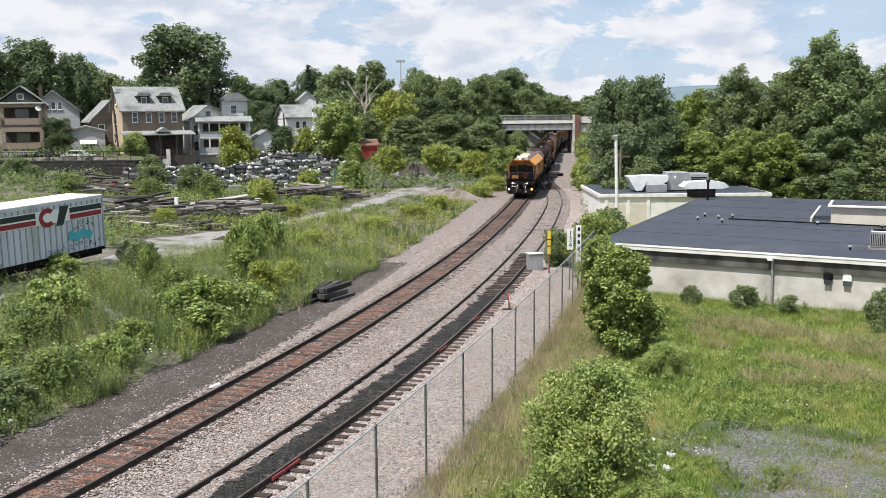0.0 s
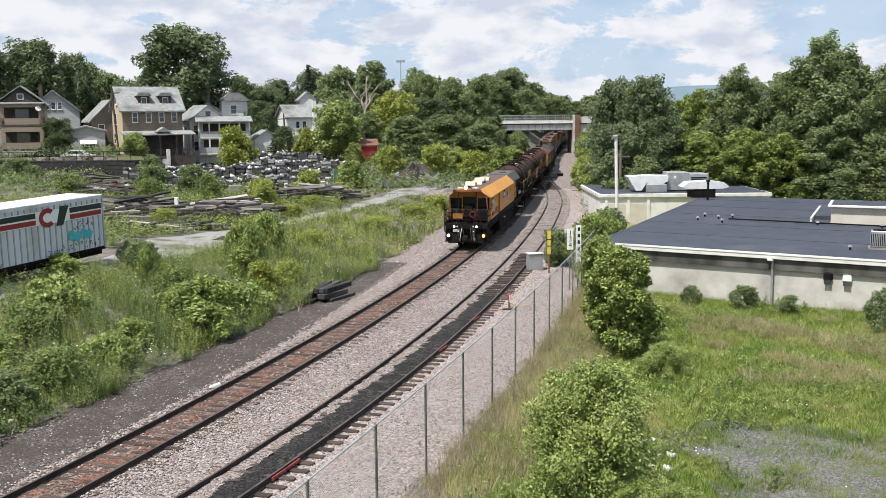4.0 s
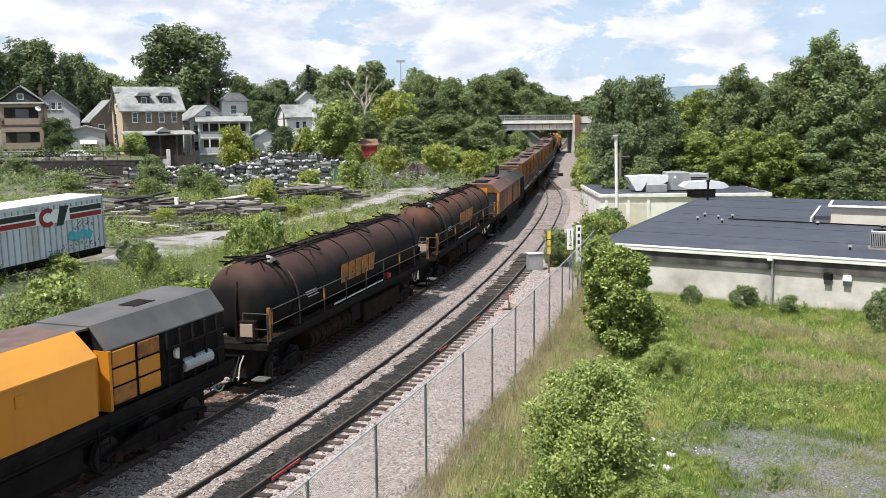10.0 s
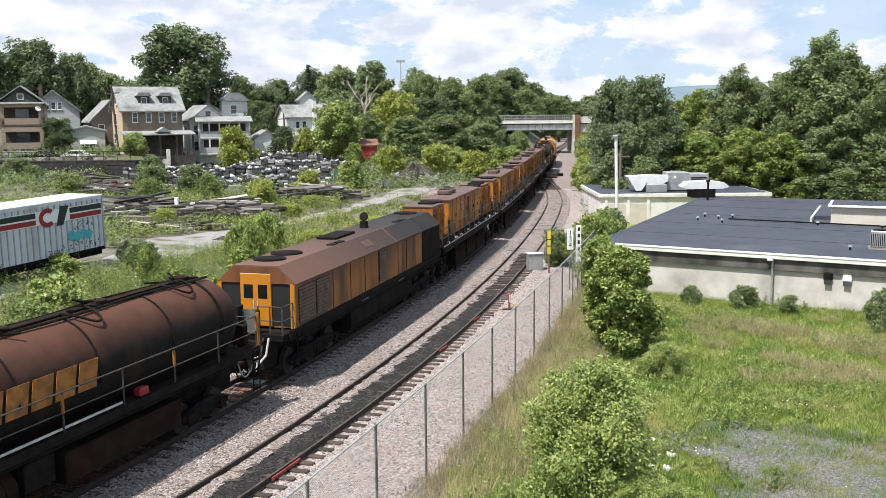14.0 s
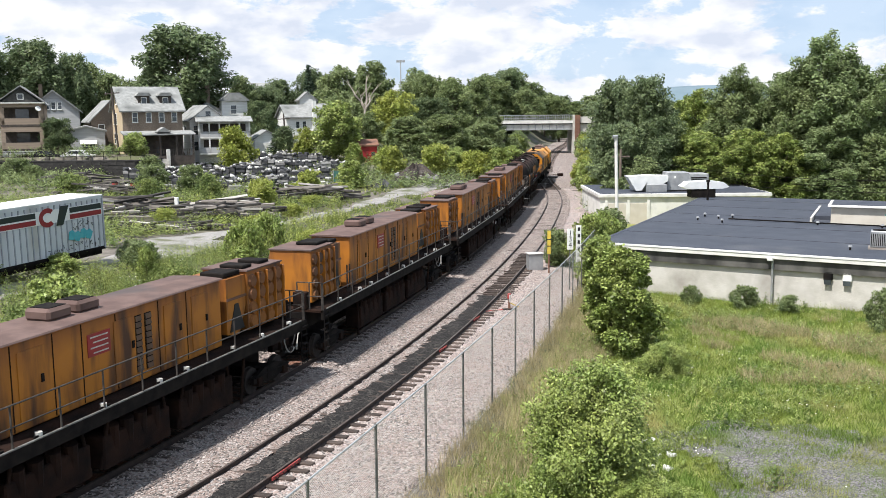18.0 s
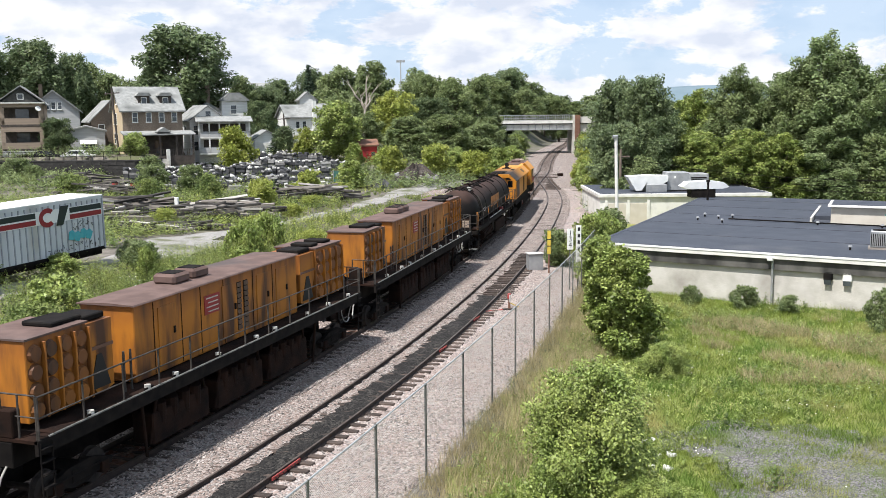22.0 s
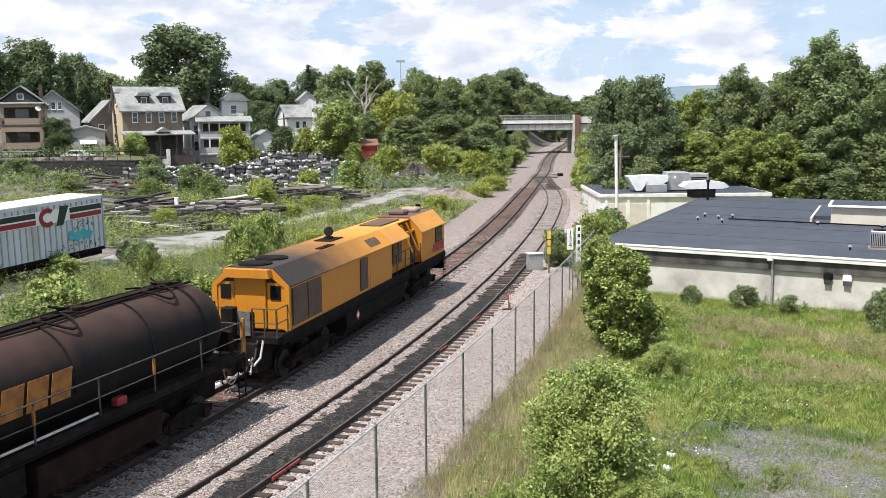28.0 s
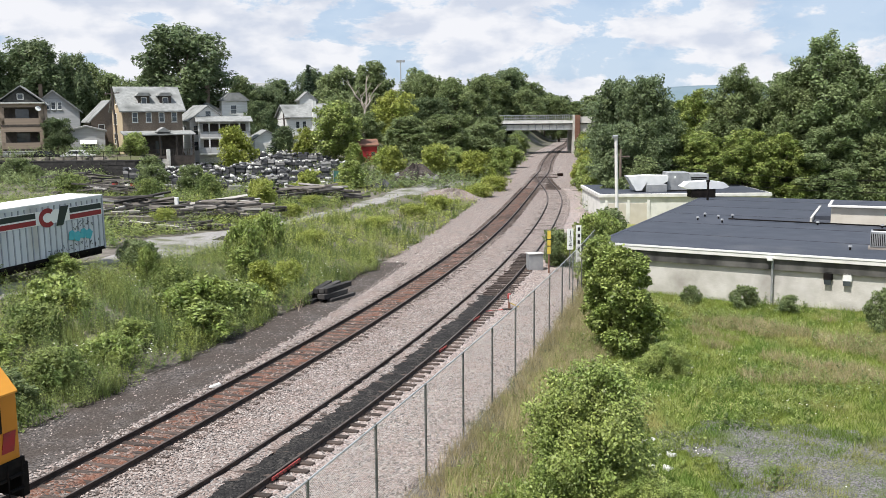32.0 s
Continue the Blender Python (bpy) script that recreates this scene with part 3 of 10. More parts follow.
def beds():
    bed = strip("ballast_bed", main_x, (-5.6, -4.6, -3.0, -2.2, -1.4, 0, 1.4, 2.6, 4.2, 5.6, 7.0, 8.4, 9.2), (-0.46, -0.33, -0.30, -0.20, -0.185, -0.185, -0.185, -0.24, -0.22, -0.2, -0.24, -0.30, -0.62),
                -70, 120, 0.5, M["ballast"], 0.5)
    bed.materials.append(M["palebed"])
    bed.polygons.foreach_set("material_index", [1 if i % 12 >= 8 else 0 for i in range(len(bed.polygons))])
    tagged(new("ballast_bed", bed), "pale grey and pink crushed stone ballast", "ballast", kind="structure")
    bed = strip("ballast_bed", main_x, (-5.6, -4.6, -3.0, -2.2, -1.4, 0, 1.4, 2.6, 4.6, 6.2, 7.4), (-0.46, -0.33, -0.28, -0.20, -0.16, -0.16, -0.16, -0.22, -0.24, -0.3, -0.7),
                119.5, 440, 1.0, M["ballast"], 0.5)
    tagged(new("ballast_bed", bed), "grey crushed stone ballast further up the line", "ballast", kind="structure")
    side = strip("cinder_path", main_x, (lambda y: -6.4 + 0 * y, lambda y: -5.6 + 0 * y, lambda y: -4.6 + 0 * y, lambda y: -3.6 + 0 * y, lambda y: -3.0 + 0 * y, lambda y: np.minimum(-2.2, np.interp(y, (20, 34, 46, 62), (-1.9, -2.0, -2.6, -2.99))), lambda y: np.interp(y, (20, 34, 46, 62), (-1.9, -2.0, -2.6, -2.99)), lambda y: np.interp(y, (20, 30, 38, 48, 62), (-1.42, -1.45, -1.7, -2.3, -2.98))), (), -30, 62, 0.25, M["cinder"], 0.12)
    tagged(new("cinder_path", side), "dark cinder path beside the ballast", "path", kind="structure")
    four = strip("stained_bed", main_x, (-0.66, -0.3, 0, 0.3, 0.66), (-0.170, -0.164, -0.160, -0.164, -0.170), -40, 130, 0.25, M["rustbed"], 0.05, 0.016)
    tagged(new("stained_bed", four), "rust-brown stained ballast between the rails", "ballast", kind="structure")
    left = strip("siding_ballast", side_x, (-1.75, -1.4, -0.9, -0.7, -0.45, -0.22), (-0.20, -0.143, -0.138, -0.138, -0.140, -0.15), -20, 66, 0.22, M["ballast"], 0.12, 0.012)
    tagged(new("siding_ballast", left), "pale ballast burying the tie ends of the siding", "ballast", kind="structure")
    inner = strip("siding_ballast", side_x, (-1.6, -1.2, -0.4, 0.4, 1.2, 1.6), (-0.17, -0.15, -0.146, -0.146, -0.15, -0.17), 65, 117, 0.25, M["ballast"], 0.12, 0.012)
    tagged(new("siding_ballast", inner), "pale ballast half burying the far ties of the siding", "ballast", kind="structure")
    black = strip("fouled_bed", side_x, (-0.34, -0.15, 0.15, 0.42, 0.66), (-0.162, -0.142, -0.134, -0.138, -0.158), -20, 50, 0.22, M["blackbed"], 0.09, 0.012)
    tagged(new("fouled_bed", black), "black oil-fouled ballast in the siding", "ballast", kind="structure")


def rails_and_ties(name, line, y0, y1, label, seed):
    top = thing(name, Matrix(), label, "railway track", kind="structure")
    ys = np.arange(y0, y1, 0.5)
    shape = [(-0.075, -0.165), (0.075, -0.165), (0.075, -0.15), (0.012, -0.13), (0.012, -0.045), (0.037, -0.03), (0.037, -0.004), (0.03, 0.0), (-0.03, 0.0), (-0.037, -0.004), (-0.037, -0.03),
             (-0.012, -0.045), (-0.012, -0.13), (-0.075, -0.15)]
    for off in (-0.7525, 0.7525):
        v = []
        for o, h in shape:
            px, py = beside(ys, off + o, line)
            v.append(np.stack([px, py, rail_z(py) + h], 1))
        v = np.stack(v, 1).reshape(-1, 3)
        k = len(shape)
        f = [(i * k + j, i * k + (j + 1) % k, (i + 1) * k + (j + 1) % k, (i + 1) * k + j) for i in range(len(ys) - 1) for j in range(k)]
        me = mesh_of("rail", v.tolist(), f, M["rail"])
        me.materials.append(M["railtop"])
        me.polygons.foreach_set("material_index", [1 if i % k == 7 else 0 for i in range(len(f))])
        placed("rail", me, top)
    rng = random.Random(seed)
    kinds = []
    for i in range(5):
        bm = boxes((-1.28 + rng.uniform(-.03, .03), 1.28 + rng.uniform(-.08, .08), -0.11, 0.11, -0.33, -0.145 + rng.uniform(-.012, .006)), bevel=0.015)
        me = bpy.data.meshes.new("tie")
        bm.to_mesh(me)
        bm.free()
        me.materials.append(M["tie"])
        kinds.append(me)
    y, far = y0 + 0.2, bmesh.new()
    count = 0
    while y < y1 - 0.3:
        px, py = beside(np.array(y), 0.0, line)
        d = float((line(y + 0.2) - line(y - 0.2)) / 0.4)
        m = Matrix.Translation((float(px), float(py), float(rail_z(y)) + rng.uniform(-0.008, 0.004))) @ Matrix.Rotation(-math.atan(d) + rng.uniform(-.03, .03), 4, "Z")
        m = m @ Matrix.Translation((rng.uniform(-.06, .06), 0, 0))
        if 4 < y < 150 and count < 290:
            placed("tie", kinds[rng.randrange(5)], top, m)
            count += 1
        else:
            box(far, -1.28, 1.28, -0.11, 0.11, -0.33, -0.148, m=m)
        y += 0.58 / math.hypot(1, d)
    far_ties = part("ties", far, M["tie"], top)
    tagged(far_ties, kind="stuff")
    return top


ground()
beds()


# ---- fence, signs and lineside gear ----

def fence_x(y):
    return -9.10 + 0.3665 * y - 0.00087 * y * y


def fence():
    f = thing("chain_link_fence", Matrix(), "tall galvanised chain-link fence with dark posts along the ballast", "fence")
    ys = [14.8 + 3.375 * k for k in range(14)]
    pts = [(float(fence_x(y)), y, float(ground_z(fence_x(y), y))) for y in ys]
    top = 2.3
    for i, (x, y, z) in enumerate(pts):
        part("post", tubes(((x, y, z - 0.3), (x, y, top + 0.02), 0.034 if i < 12 else 0.05), n=8), M["post"], f)
    for a, b in zip(pts[:-1], pts[1:]):
        A, B = Vector((a[0], a[1], top)), Vector((b[0], b[1], top))
        part("top_rail", tubes((A, B, 0.022), n=6), M["galv"], f)
        d = B - A
        n = d.length
        d.normalize()
        low = max(a[2], b[2]) + 0.04
        h = top - low
        v = []
        pitch = 0.062
        w = Vector((0, 0, 1)) * 0.0035
        side = Vector((d.y, -d.x, 0)) * 0.002
        k = -h
        while k < n:
            for s in (1, -1):
                u0, u1 = max(0.0, k), min(n, k + h)
                if u1 > u0:
                    z0, z1 = (low + (u0 - k), low + (u1 - k)) if s > 0 else (top - (u0 - k), top - (u1 - k))
                    p, q = A + d * u0, A + d * u1
                    p.z, q.z = z0, z1
                    v += [p - w + side * s, q - w + side * s, q + w + side * s, p + w + side * s]
            k += pitch
        ob = placed("chain_link", fast_mesh("chain_link", [tuple(c) for c in v], 4, M["wire"]), f)
        tagged(ob, kind="stuff")
    # barbed-wire-free brace at the far end
    part("brace_rail", tubes(((pts[-1][0], pts[-1][1], 1.3), (pts[-2][0], pts[-2][1], 1.3), 0.02), n=6), M["galv"], f)
    part("tension_wire", tubes(*[((a[0], a[1], max(a[2], b[2]) + 0.08), (b[0], b[1], max(a[2], b[2]) + 0.08), 0.008) for a, b in zip(pts[:-1], pts[1:])], n=4), M["galv"], f)


def lettering(body, x, y, z, size, m, parent, mat):
    cu = bpy.data.curves.new("lettering", "FONT")
    cu.body, cu.size, cu.align_x, cu.align_y, cu.extrude = body, size, "CENTER", "CENTER", 0.002
    cu.space_line = 0.82
    cu.materials.append(M[mat])
    ob = new("lettering", cu)
    ob.parent = parent
    ob.matrix_basis = m
    return ob


def lineside():
    # tall white milepost boards on posts by the fence
    for (x, y, w, z0, z1, words) in ((6.98, 52.2, 0.34, 1.95, 3.1, "1\n3\n4"), (7.55, 53.0, 0.30, 0.9, 3.2, "")):
        s = thing("milepost_sign", pose(x, y, 0, 0, 0, 8), "white upright board sign with black characters on a steel post", "sign", "mileposts")
        part("post", tubes(((0, 0.05, -0.7), (0, 0.05, z1 - 0.05), 0.04), n=8), M["post"], s)
        b = part("board", boxes((-w / 2, w / 2, -0.02, 0.01, z0, z1), bevel=0.006), M["white"], s)
        if words:
            lettering(words, 0, 0, 0, 0.40, pose(0, -0.025, (z0 + z1) / 2, 90, 0, 0), s, "ink")
        else:
            for i in range(7):
                z = z1 - 0.22 - i * 0.36
                part("character_bar", boxes((-0.06, 0.07, -0.028, -0.02, z - 0.1, z + 0.1)), M["ink"] if i < 4 else M["pale"], s)
    p = thing("marker_post", pose(6.4, 57.4, -0.3), "yellow-topped rusty marker post beside the siding", "post")
    part("post", tubes(((0, 0, -0.1), (0, 0, 1.3), 0.05), n=8), M["rustroof"], p)
    part("yellow_sleeve", boxes((-0.10, 0.10, -0.05, 0.05, 1.25, 2.65), bevel=0.01), M["yellowpaint"], p)
    for z in (1.7, 2.1):
        part("band", boxes((-0.105, 0.105, -0.055, 0.055, z, z + 0.06)), M["ink"], p)
    c = thing("relay_box", pose(5.75, 58.6, -0.35, 0, 0, 10), "pale grey metal relay cabinet on the ballast", "cabinet")
    part("cabinet", boxes((-0.55, 0.35, -0.35, 0.35, 0.1, 1.15), bevel=0.03), M["hvac"], c)
    part("lid", boxes((-0.6, 0.4, -0.4, 0.4, 1.15, 1.2), bevel=0.015), M["pale"], c)
    part("foot", boxes((-0.5, 0.3, -0.3, 0.3, -0.1, 0.1)), M["concrete"], c)
    s = thing("switch_stand", pose(3.25, 46.6, -0.2, 0, 0, 15), "small switch stand with a yellow-white target by the siding", "switch stand")
    part("base", boxes((-0.35, 0.2, -0.12, 0.12, -0.12, 0.06), bevel=0.02), M["tie"], s)
    part("stand", tubes(((0, 0, 0), (0, 0, 0.55), 0.07, 0.05), n=8), M["rustroof"], s)
    part("lever", tubes(((0, 0, 0.35), (0.45, -0.1, 0.12), 0.025), n=6), M["yellowpaint"], s)
    part("target", boxes((-0.03, 0.03, -0.14, 0.14, 0.38, 0.75), bevel=0.01), M["pale"], s)
    part("cap", tubes(((0, 0, 0.55), (0, 0, 0.8), 0.1, 0.09), n=10), M["redpaint"], s)
    part("throw_rod", tubes(((-0.1, 0, 0.02), (-2.6, -0.4, 0.02), 0.025), n=6), M["redpaint"], s)
    for y, off in ((44.2, 0.83), (25.6, 0.83), (25.0, 0.83), (38.5, 0.83)):
        x, yy = beside(np.array(y), off, side_x)
        b = thing("joint_bar", pose(float(x), float(yy), -0.08, 0, 0, -20), "red-painted joint bar bolted to the siding rail", "joint bar", "joint bars")
        part("bar", boxes((-0.02, 0.02, -0.45, 0.45, -0.05, 0.05), bevel=0.01), M["redpaint"], b)
        for k in (-0.3, -0.1, 0.1, 0.3):
            part("bolt", tubes(((0.02, k, 0), (0.05, k, 0), 0.02), n=6), M["rail"], b)
    # frog and guard rails at the turnout
    t = thing("turnout", Matrix(), "worn turnout where the siding leaves the main line", "turnout", kind="structure")
    for y0, y1, o in ((118, 124, -0.66), (120, 126, 0.66)):
        for ln in (main_x,):
            a, b = beside(np.array(float(y0)), o, ln), beside(np.array(float(y1)), o, ln)
            part("guard_rail", tubes(((float(a[0]), float(a[1]), 0.1), (float(b[0]), float(b[1]), 0.14), 0.05), n=6), M["rail"], t)
    for y in (136, 139, 142):
        x = float(main_x(y))
        part("long_tie", boxes((x - 1.4, x + 2.6, y - 0.12, y + 0.12, 0.1, 0.2)), M["tie"], t)
    part("switch_motor", boxes((float(main_x(140)) + 2.4, float(main_x(140)) + 3.2, 139.5, 140.2, 0.0, 0.5), bevel=0.05), M["grime"], t)


# ---- the low flat-roofed building ----
def building():
    b = thing("warehouse", Matrix(), "low concrete warehouse with a wide dark flat roof and white edge", "building")
    FL, FR, BR, BL = (8.75, 54.84), (36.5, 38.6), (46.0, 73.0), (22.94, 84.04)
    poly = [FL, FR, BR, BL]
    cx, cy = sum(p[0] for p in poly) / 4, sum(p[1] for p in poly) / 4

    def inset(p, k):
        v = Vector((cx - p[0], cy - p[1])).normalized() * k
        return (p[0] + v.x, p[1] + v.y)
    wall = part("wall", prism(bmesh.new(), [inset(p, 0.35) for p in poly], -1.5, 1.68, "z"), M["concrete"], b)
    part("roof", prism(bmesh.new(), [inset(p, 0.06) for p in poly], 1.74, 1.98, "z"), M["roofing"], b)
    for i in range(4):
        a, c = Vector((*poly[i], 0)), Vector((*poly[(i + 1) % 4], 0))
        d = (c - a).normalized()
        n = Vector((d.y, -d.x, 0))
        m = Matrix.Translation(a) @ Matrix(((d.x, -n.x, 0, 0), (d.y, -n.y, 0, 0), (0, 0, 1, 0), (0, 0, 0, 1)))
        L = (c - a).length
        fa = part("fascia", boxes((0.0, L, -0.05, 0.18, 1.70, 2.0), bevel=0.015), M["trimwhite" if i == 0 else "roofing"], b)
        fa.matrix_basis = m
        if i == 0:
            # dark strip painting the shade that the fascia throws on the wall
            db = part("dark_band", boxes((0.3, L - 0.3, 0.10, 0.32, 1.12, 1.66)), M["shadeband"], b)
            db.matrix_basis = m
            dp = part("drip_edge", boxes((0.0, L, -0.08, -0.05, 1.93, 2.03)), M["white"], b)
            dp.matrix_basis = m
            # pipe with a wall lamp, and two lamps
            pole = part("lamp_pipe", tubes(((9.9, 0.1, -1.3), (9.9, 0.1, 1.75), 0.06), n=8), M["galv"], b)
            pole.matrix_basis = m
            part("lamp_head", boxes((9.65, 9.95, -0.2, 0.15, 1.6, 1.85), bevel=0.04), M["white"], pole)
            for u in (12.43, 13.35):
                la = part("wall_lamp", boxes((u, u + 0.45, 0.1, 0.3, 0.75, 1.25), bevel=0.05), M["white" if u > 13 else "black"], b)
                la.matrix_basis = m
                part("lamp_glass", boxes((u + 0.05, u + 0.4, 0.08, 0.12, 0.55, 0.8)), M["glass"], la)
    # seams of the roofing
    f, l = Vector((FR[0] - FL[0], FR[1] - FL[1], 0)), Vector((BL[0] - FL[0], BL[1] - FL[1], 0))
    o = Vector((*FL, 1.985))
    for k in range(2, 11, 2):
        a, c = o + l * (k / 11) + f * 0.01, o + l * (k / 11) + f * 0.97
        part("roof_seam", tubes((a, c, 0.006), n=4), M["black"], b)
    # vent pipes in a row
    for u, w_ in ((0.10, 0.50), (0.135, 0.47), (0.16, 0.50), (0.155, 0.40), (0.10, 0.42), (0.34, 0.44), (0.46, 0.44), (0.56, 0.45), (0.72, 0.46), (0.42, 0.1)):
        p = o + f * u + l * w_
        v = part("roof_vent", tubes((p, p + Vector((0, 0, 0.16)), 0.06), n=8), M["black"], b)
        part("vent_cap", tubes((p + Vector((0, 0, 0.16)), p + Vector((0, 0, 0.26)), 0.12, 0.09), n=10), M["hvac"], v)
    a, c = o + f * 0.16 + l * 0.45, o + f * 0.74 + l * 0.45
    part("roof_pipe", tubes((a + Vector((0, 0, 0.1)), c + Vector((0, 0, 0.1)), 0.05), n=6), M["black"], b)
    # raised parts of the roof
    pent = thing("roof_penthouse", pose(25.6, 63.0, 1.98, 0, 0, -25), "raised beige clerestory box with a flat dark roof", "penthouse")
    part("wall", boxes((0, 12.5, 0, 3.2, 0, 1.1)), M["wallbeige"], pent)
    part("roof", boxes((-0.2, 12.7, -0.25, 3.4, 1.1, 1.24), bevel=0.02), M["trimwhite"], pent)
    part("roof_felt", boxes((0.0, 12.5, 0.0, 3.2, 1.24, 1.27)), M["roofing"], pent)
    par = part("parapet", boxes((-1.3, -1.15, 0.2, 9.0, 0, 0.32)), M["concrete"], pent)
    step = part("upper_deck", boxes((-1.15, 0, 2.2, 9.0, 0, 0.25)), M["roofing"], pent)
    vent = thing("roof_ventilator", pose(28.6, 60.5, 1.98), "grey-green mushroom ventilator on the roof", "ventilator")
    part("drum", tubes(((0, 0, 0), (0, 0, 0.75), 0.32), n=14), M["hvac"], vent)
    part("hood", tubes(((0, 0, 0.75), (0, 0, 1.05), 0.55, 0.3), n=14), M["greenmesh"], vent)
    ac = thing("air_conditioner", pose(23.5, 51.3, 1.98, 0, 0, -25), "square outdoor air conditioner standing on the felt roof", "air conditioner")
    part("casing", boxes((-0.42, 0.42, -0.4, 0.4, 0.1, 1.0), bevel=0.05), M["hvac"], ac)
    for k in range(9):
        part("fin", boxes((-0.38 + k * 0.09, -0.34 + k * 0.09, -0.42, -0.40, 0.2, 0.85)), M["underframe"], ac)
    part("fan_ring", tubes(((0, 0, 1.0), (0, 0, 1.04), 0.34), n=16), M["black"], ac)
    part("skid", boxes((-0.5, 0.5, -0.45, 0.45, 0.0, 0.10)), M["timber"], ac)
    for k in range(3):
        part("cable", tubes(((0.4, -0.5, 0.3), (0.7 + 0.3 * k, -1.2, 0.03), 0.03), n=5), M["hose"], ac)
    # white block behind
    w = thing("storage_block", Matrix(), "white-painted low block behind the warehouse", "building")
    part("wall", boxes((14.15, 29.5, 86.2, 97, -1.2, 1.75)), M["trimwhite"], w)
    part("cornice", boxes((14.0, 29.6, 86.0, 97.2, 1.75, 2.05), bevel=0.02), M["trimwhite"], w)
    part("roof", boxes((14.2, 29.4, 86.3, 97.0, 2.05, 2.08)), M["roofing"], w)
    for x in (14.6, 16.6, 18.4):
        part("pilaster", boxes((x, x + 0.25, 86.1, 86.22, -1.2, 1.75)), M["trimwhite"], w)
    for k in range(2):
        part("shutter", boxes((14.9 + k * 1.95, 16.5 + k * 1.95, 86.15, 86.21, -0.9, 1.2)), M["wallbeige"], w)
    h = thing("duct_hood", pose(18.6, 88.5, 2.08), "white sheet-metal duct hood with a funnel on the roof", "duct hood")
    part("funnel", prism(bmesh.new(), [(-1.7, 1.4), (0.1, 1.5), (0.1, 0.9), (-0.4, 0.15), (-0.9, 0.1)], -0.9, 0.9, "y"), M["tarp"], h)
    part("duct", prism(bmesh.new(), [(0.1, 1.5), (2.0, 1.45), (2.0, 1.0), (1.5, 0.7), (0.1, 0.7)], -0.9, 0.9, "y"), M["tarp"], h)
    part("fan_box", boxes((0.0, 1.9, -0.95, 0.95, 0.0, 0.7), bevel=0.03), M["hvac"], h)
    u = thing("rooftop_unit", pose(22.4, 89.0, 2.08), "large grey rooftop air-handling unit with louvres", "air handler")
    part("cabinet", boxes((-1.8, 0.2, -1.0, 1.0, 0.1, 1.75), bevel=0.04), M["hvac"], u)
    part("cabinet", boxes((0.2, 2.0, -1.0, 1.0, 0.1, 1.6), bevel=0.04), M["galv"], u)
    for k in range(5):
        part("louvre", boxes((0.4, 1.8, -1.06, -1.0, 0.4 + k * 0.2, 0.5 + k * 0.2)), M["underframe"], u)
    part("label_plate", boxes((-1.2, -1.0, -1.03, -1.0, 1.2, 1.4)), M["white"], u)
    part("skid", boxes((-1.9, 2.1, -1.1, 1.1, 0, 0.1)), M["black"], u)
    t = thing("covered_boat", pose(22.6, 83.2, 1.98, 0, 0, 4), "long hull-shaped load under pale plastic on dark crates", "covered load")
    prof = [(-2.0, 0.95), (-1.5, 1.35), (0.5, 1.45), (1.6, 1.3), (2.1, 0.9), (1.5, 0.75), (-1.6, 0.75)]
    part("cover", prism(bmesh.new(), prof, -0.7, 0.7, "y"), M["tarp"], t)
    part("crate", boxes((-1.2, 0.9, -0.65, 0.65, 0, 0.75), bevel=0.03), M["black"], t)
    st = thing("chimney_pipe", pose(22.2, 80.2, 1.9), "thin dark stove pipe rising from the roof edge", "chimney")
    part("pipe", tubes(((0, 0, 0), (0, 0, 1.6), 0.1), n=8), M["black"], st)
    part("cowl", tubes(((0, 0, 1.6), (0, 0, 1.8), 0.17), n=10), M["black"], st)
    lamp = thing("lamp_pole", pose(13.6, 75.0, -0.4), "weathered grey wooden pole with a small lamp head", "lamp pole")
    part("pole", tubes(((0.12, 0, 0), (-0.1, 0, 7.8), 0.15, 0.12), n=10), M["trimwhite"], lamp)
    part("lamp_head", boxes((-0.35, 0.05, -0.2, 0.2, 7.75, 8.0), bevel=0.05), M["hvac"], lamp)
    part("arm", tubes(((-0.1, 0, 7.4), (-0.35, 0, 7.8), 0.03), n=6), M["hvac"], lamp)


def wires():
    w = thing("power_lines", Matrix(), "three slack power lines running before the trees", "power lines")
    for z, d in ((4.0, 0.0), (3.4, 0.4), (2.9, 0.8)):
        a, b = Vector((18.0, 97 + d, z + 0.8)), Vector((48.0, 76 + d, z + 0.1))
        pts = [a.lerp(b, k / 14) - Vector((0, 0, 1.2 * (1 - (2 * k / 14 - 1) ** 2))) for k in range(15)]
        part("wire", path_tube(bmesh.new(), pts, 0.022, 4), M["black"], w)
    for x, y in ((18.0, 97.2), (48.0, 76.4)):
        p = thing("utility_pole", pose(x, y, -0.6), "brown wooden utility pole among the trees", "utility pole", "utility poles")
        part("pole", tubes(((0, 0, 0), (0, 0, 6.2), 0.16, 0.12), n=8), M["bark"], p)
        part("crossarm", boxes((-0.9, 0.9, -0.06, 0.06, 5.4, 5.55)), M["bark"], p)


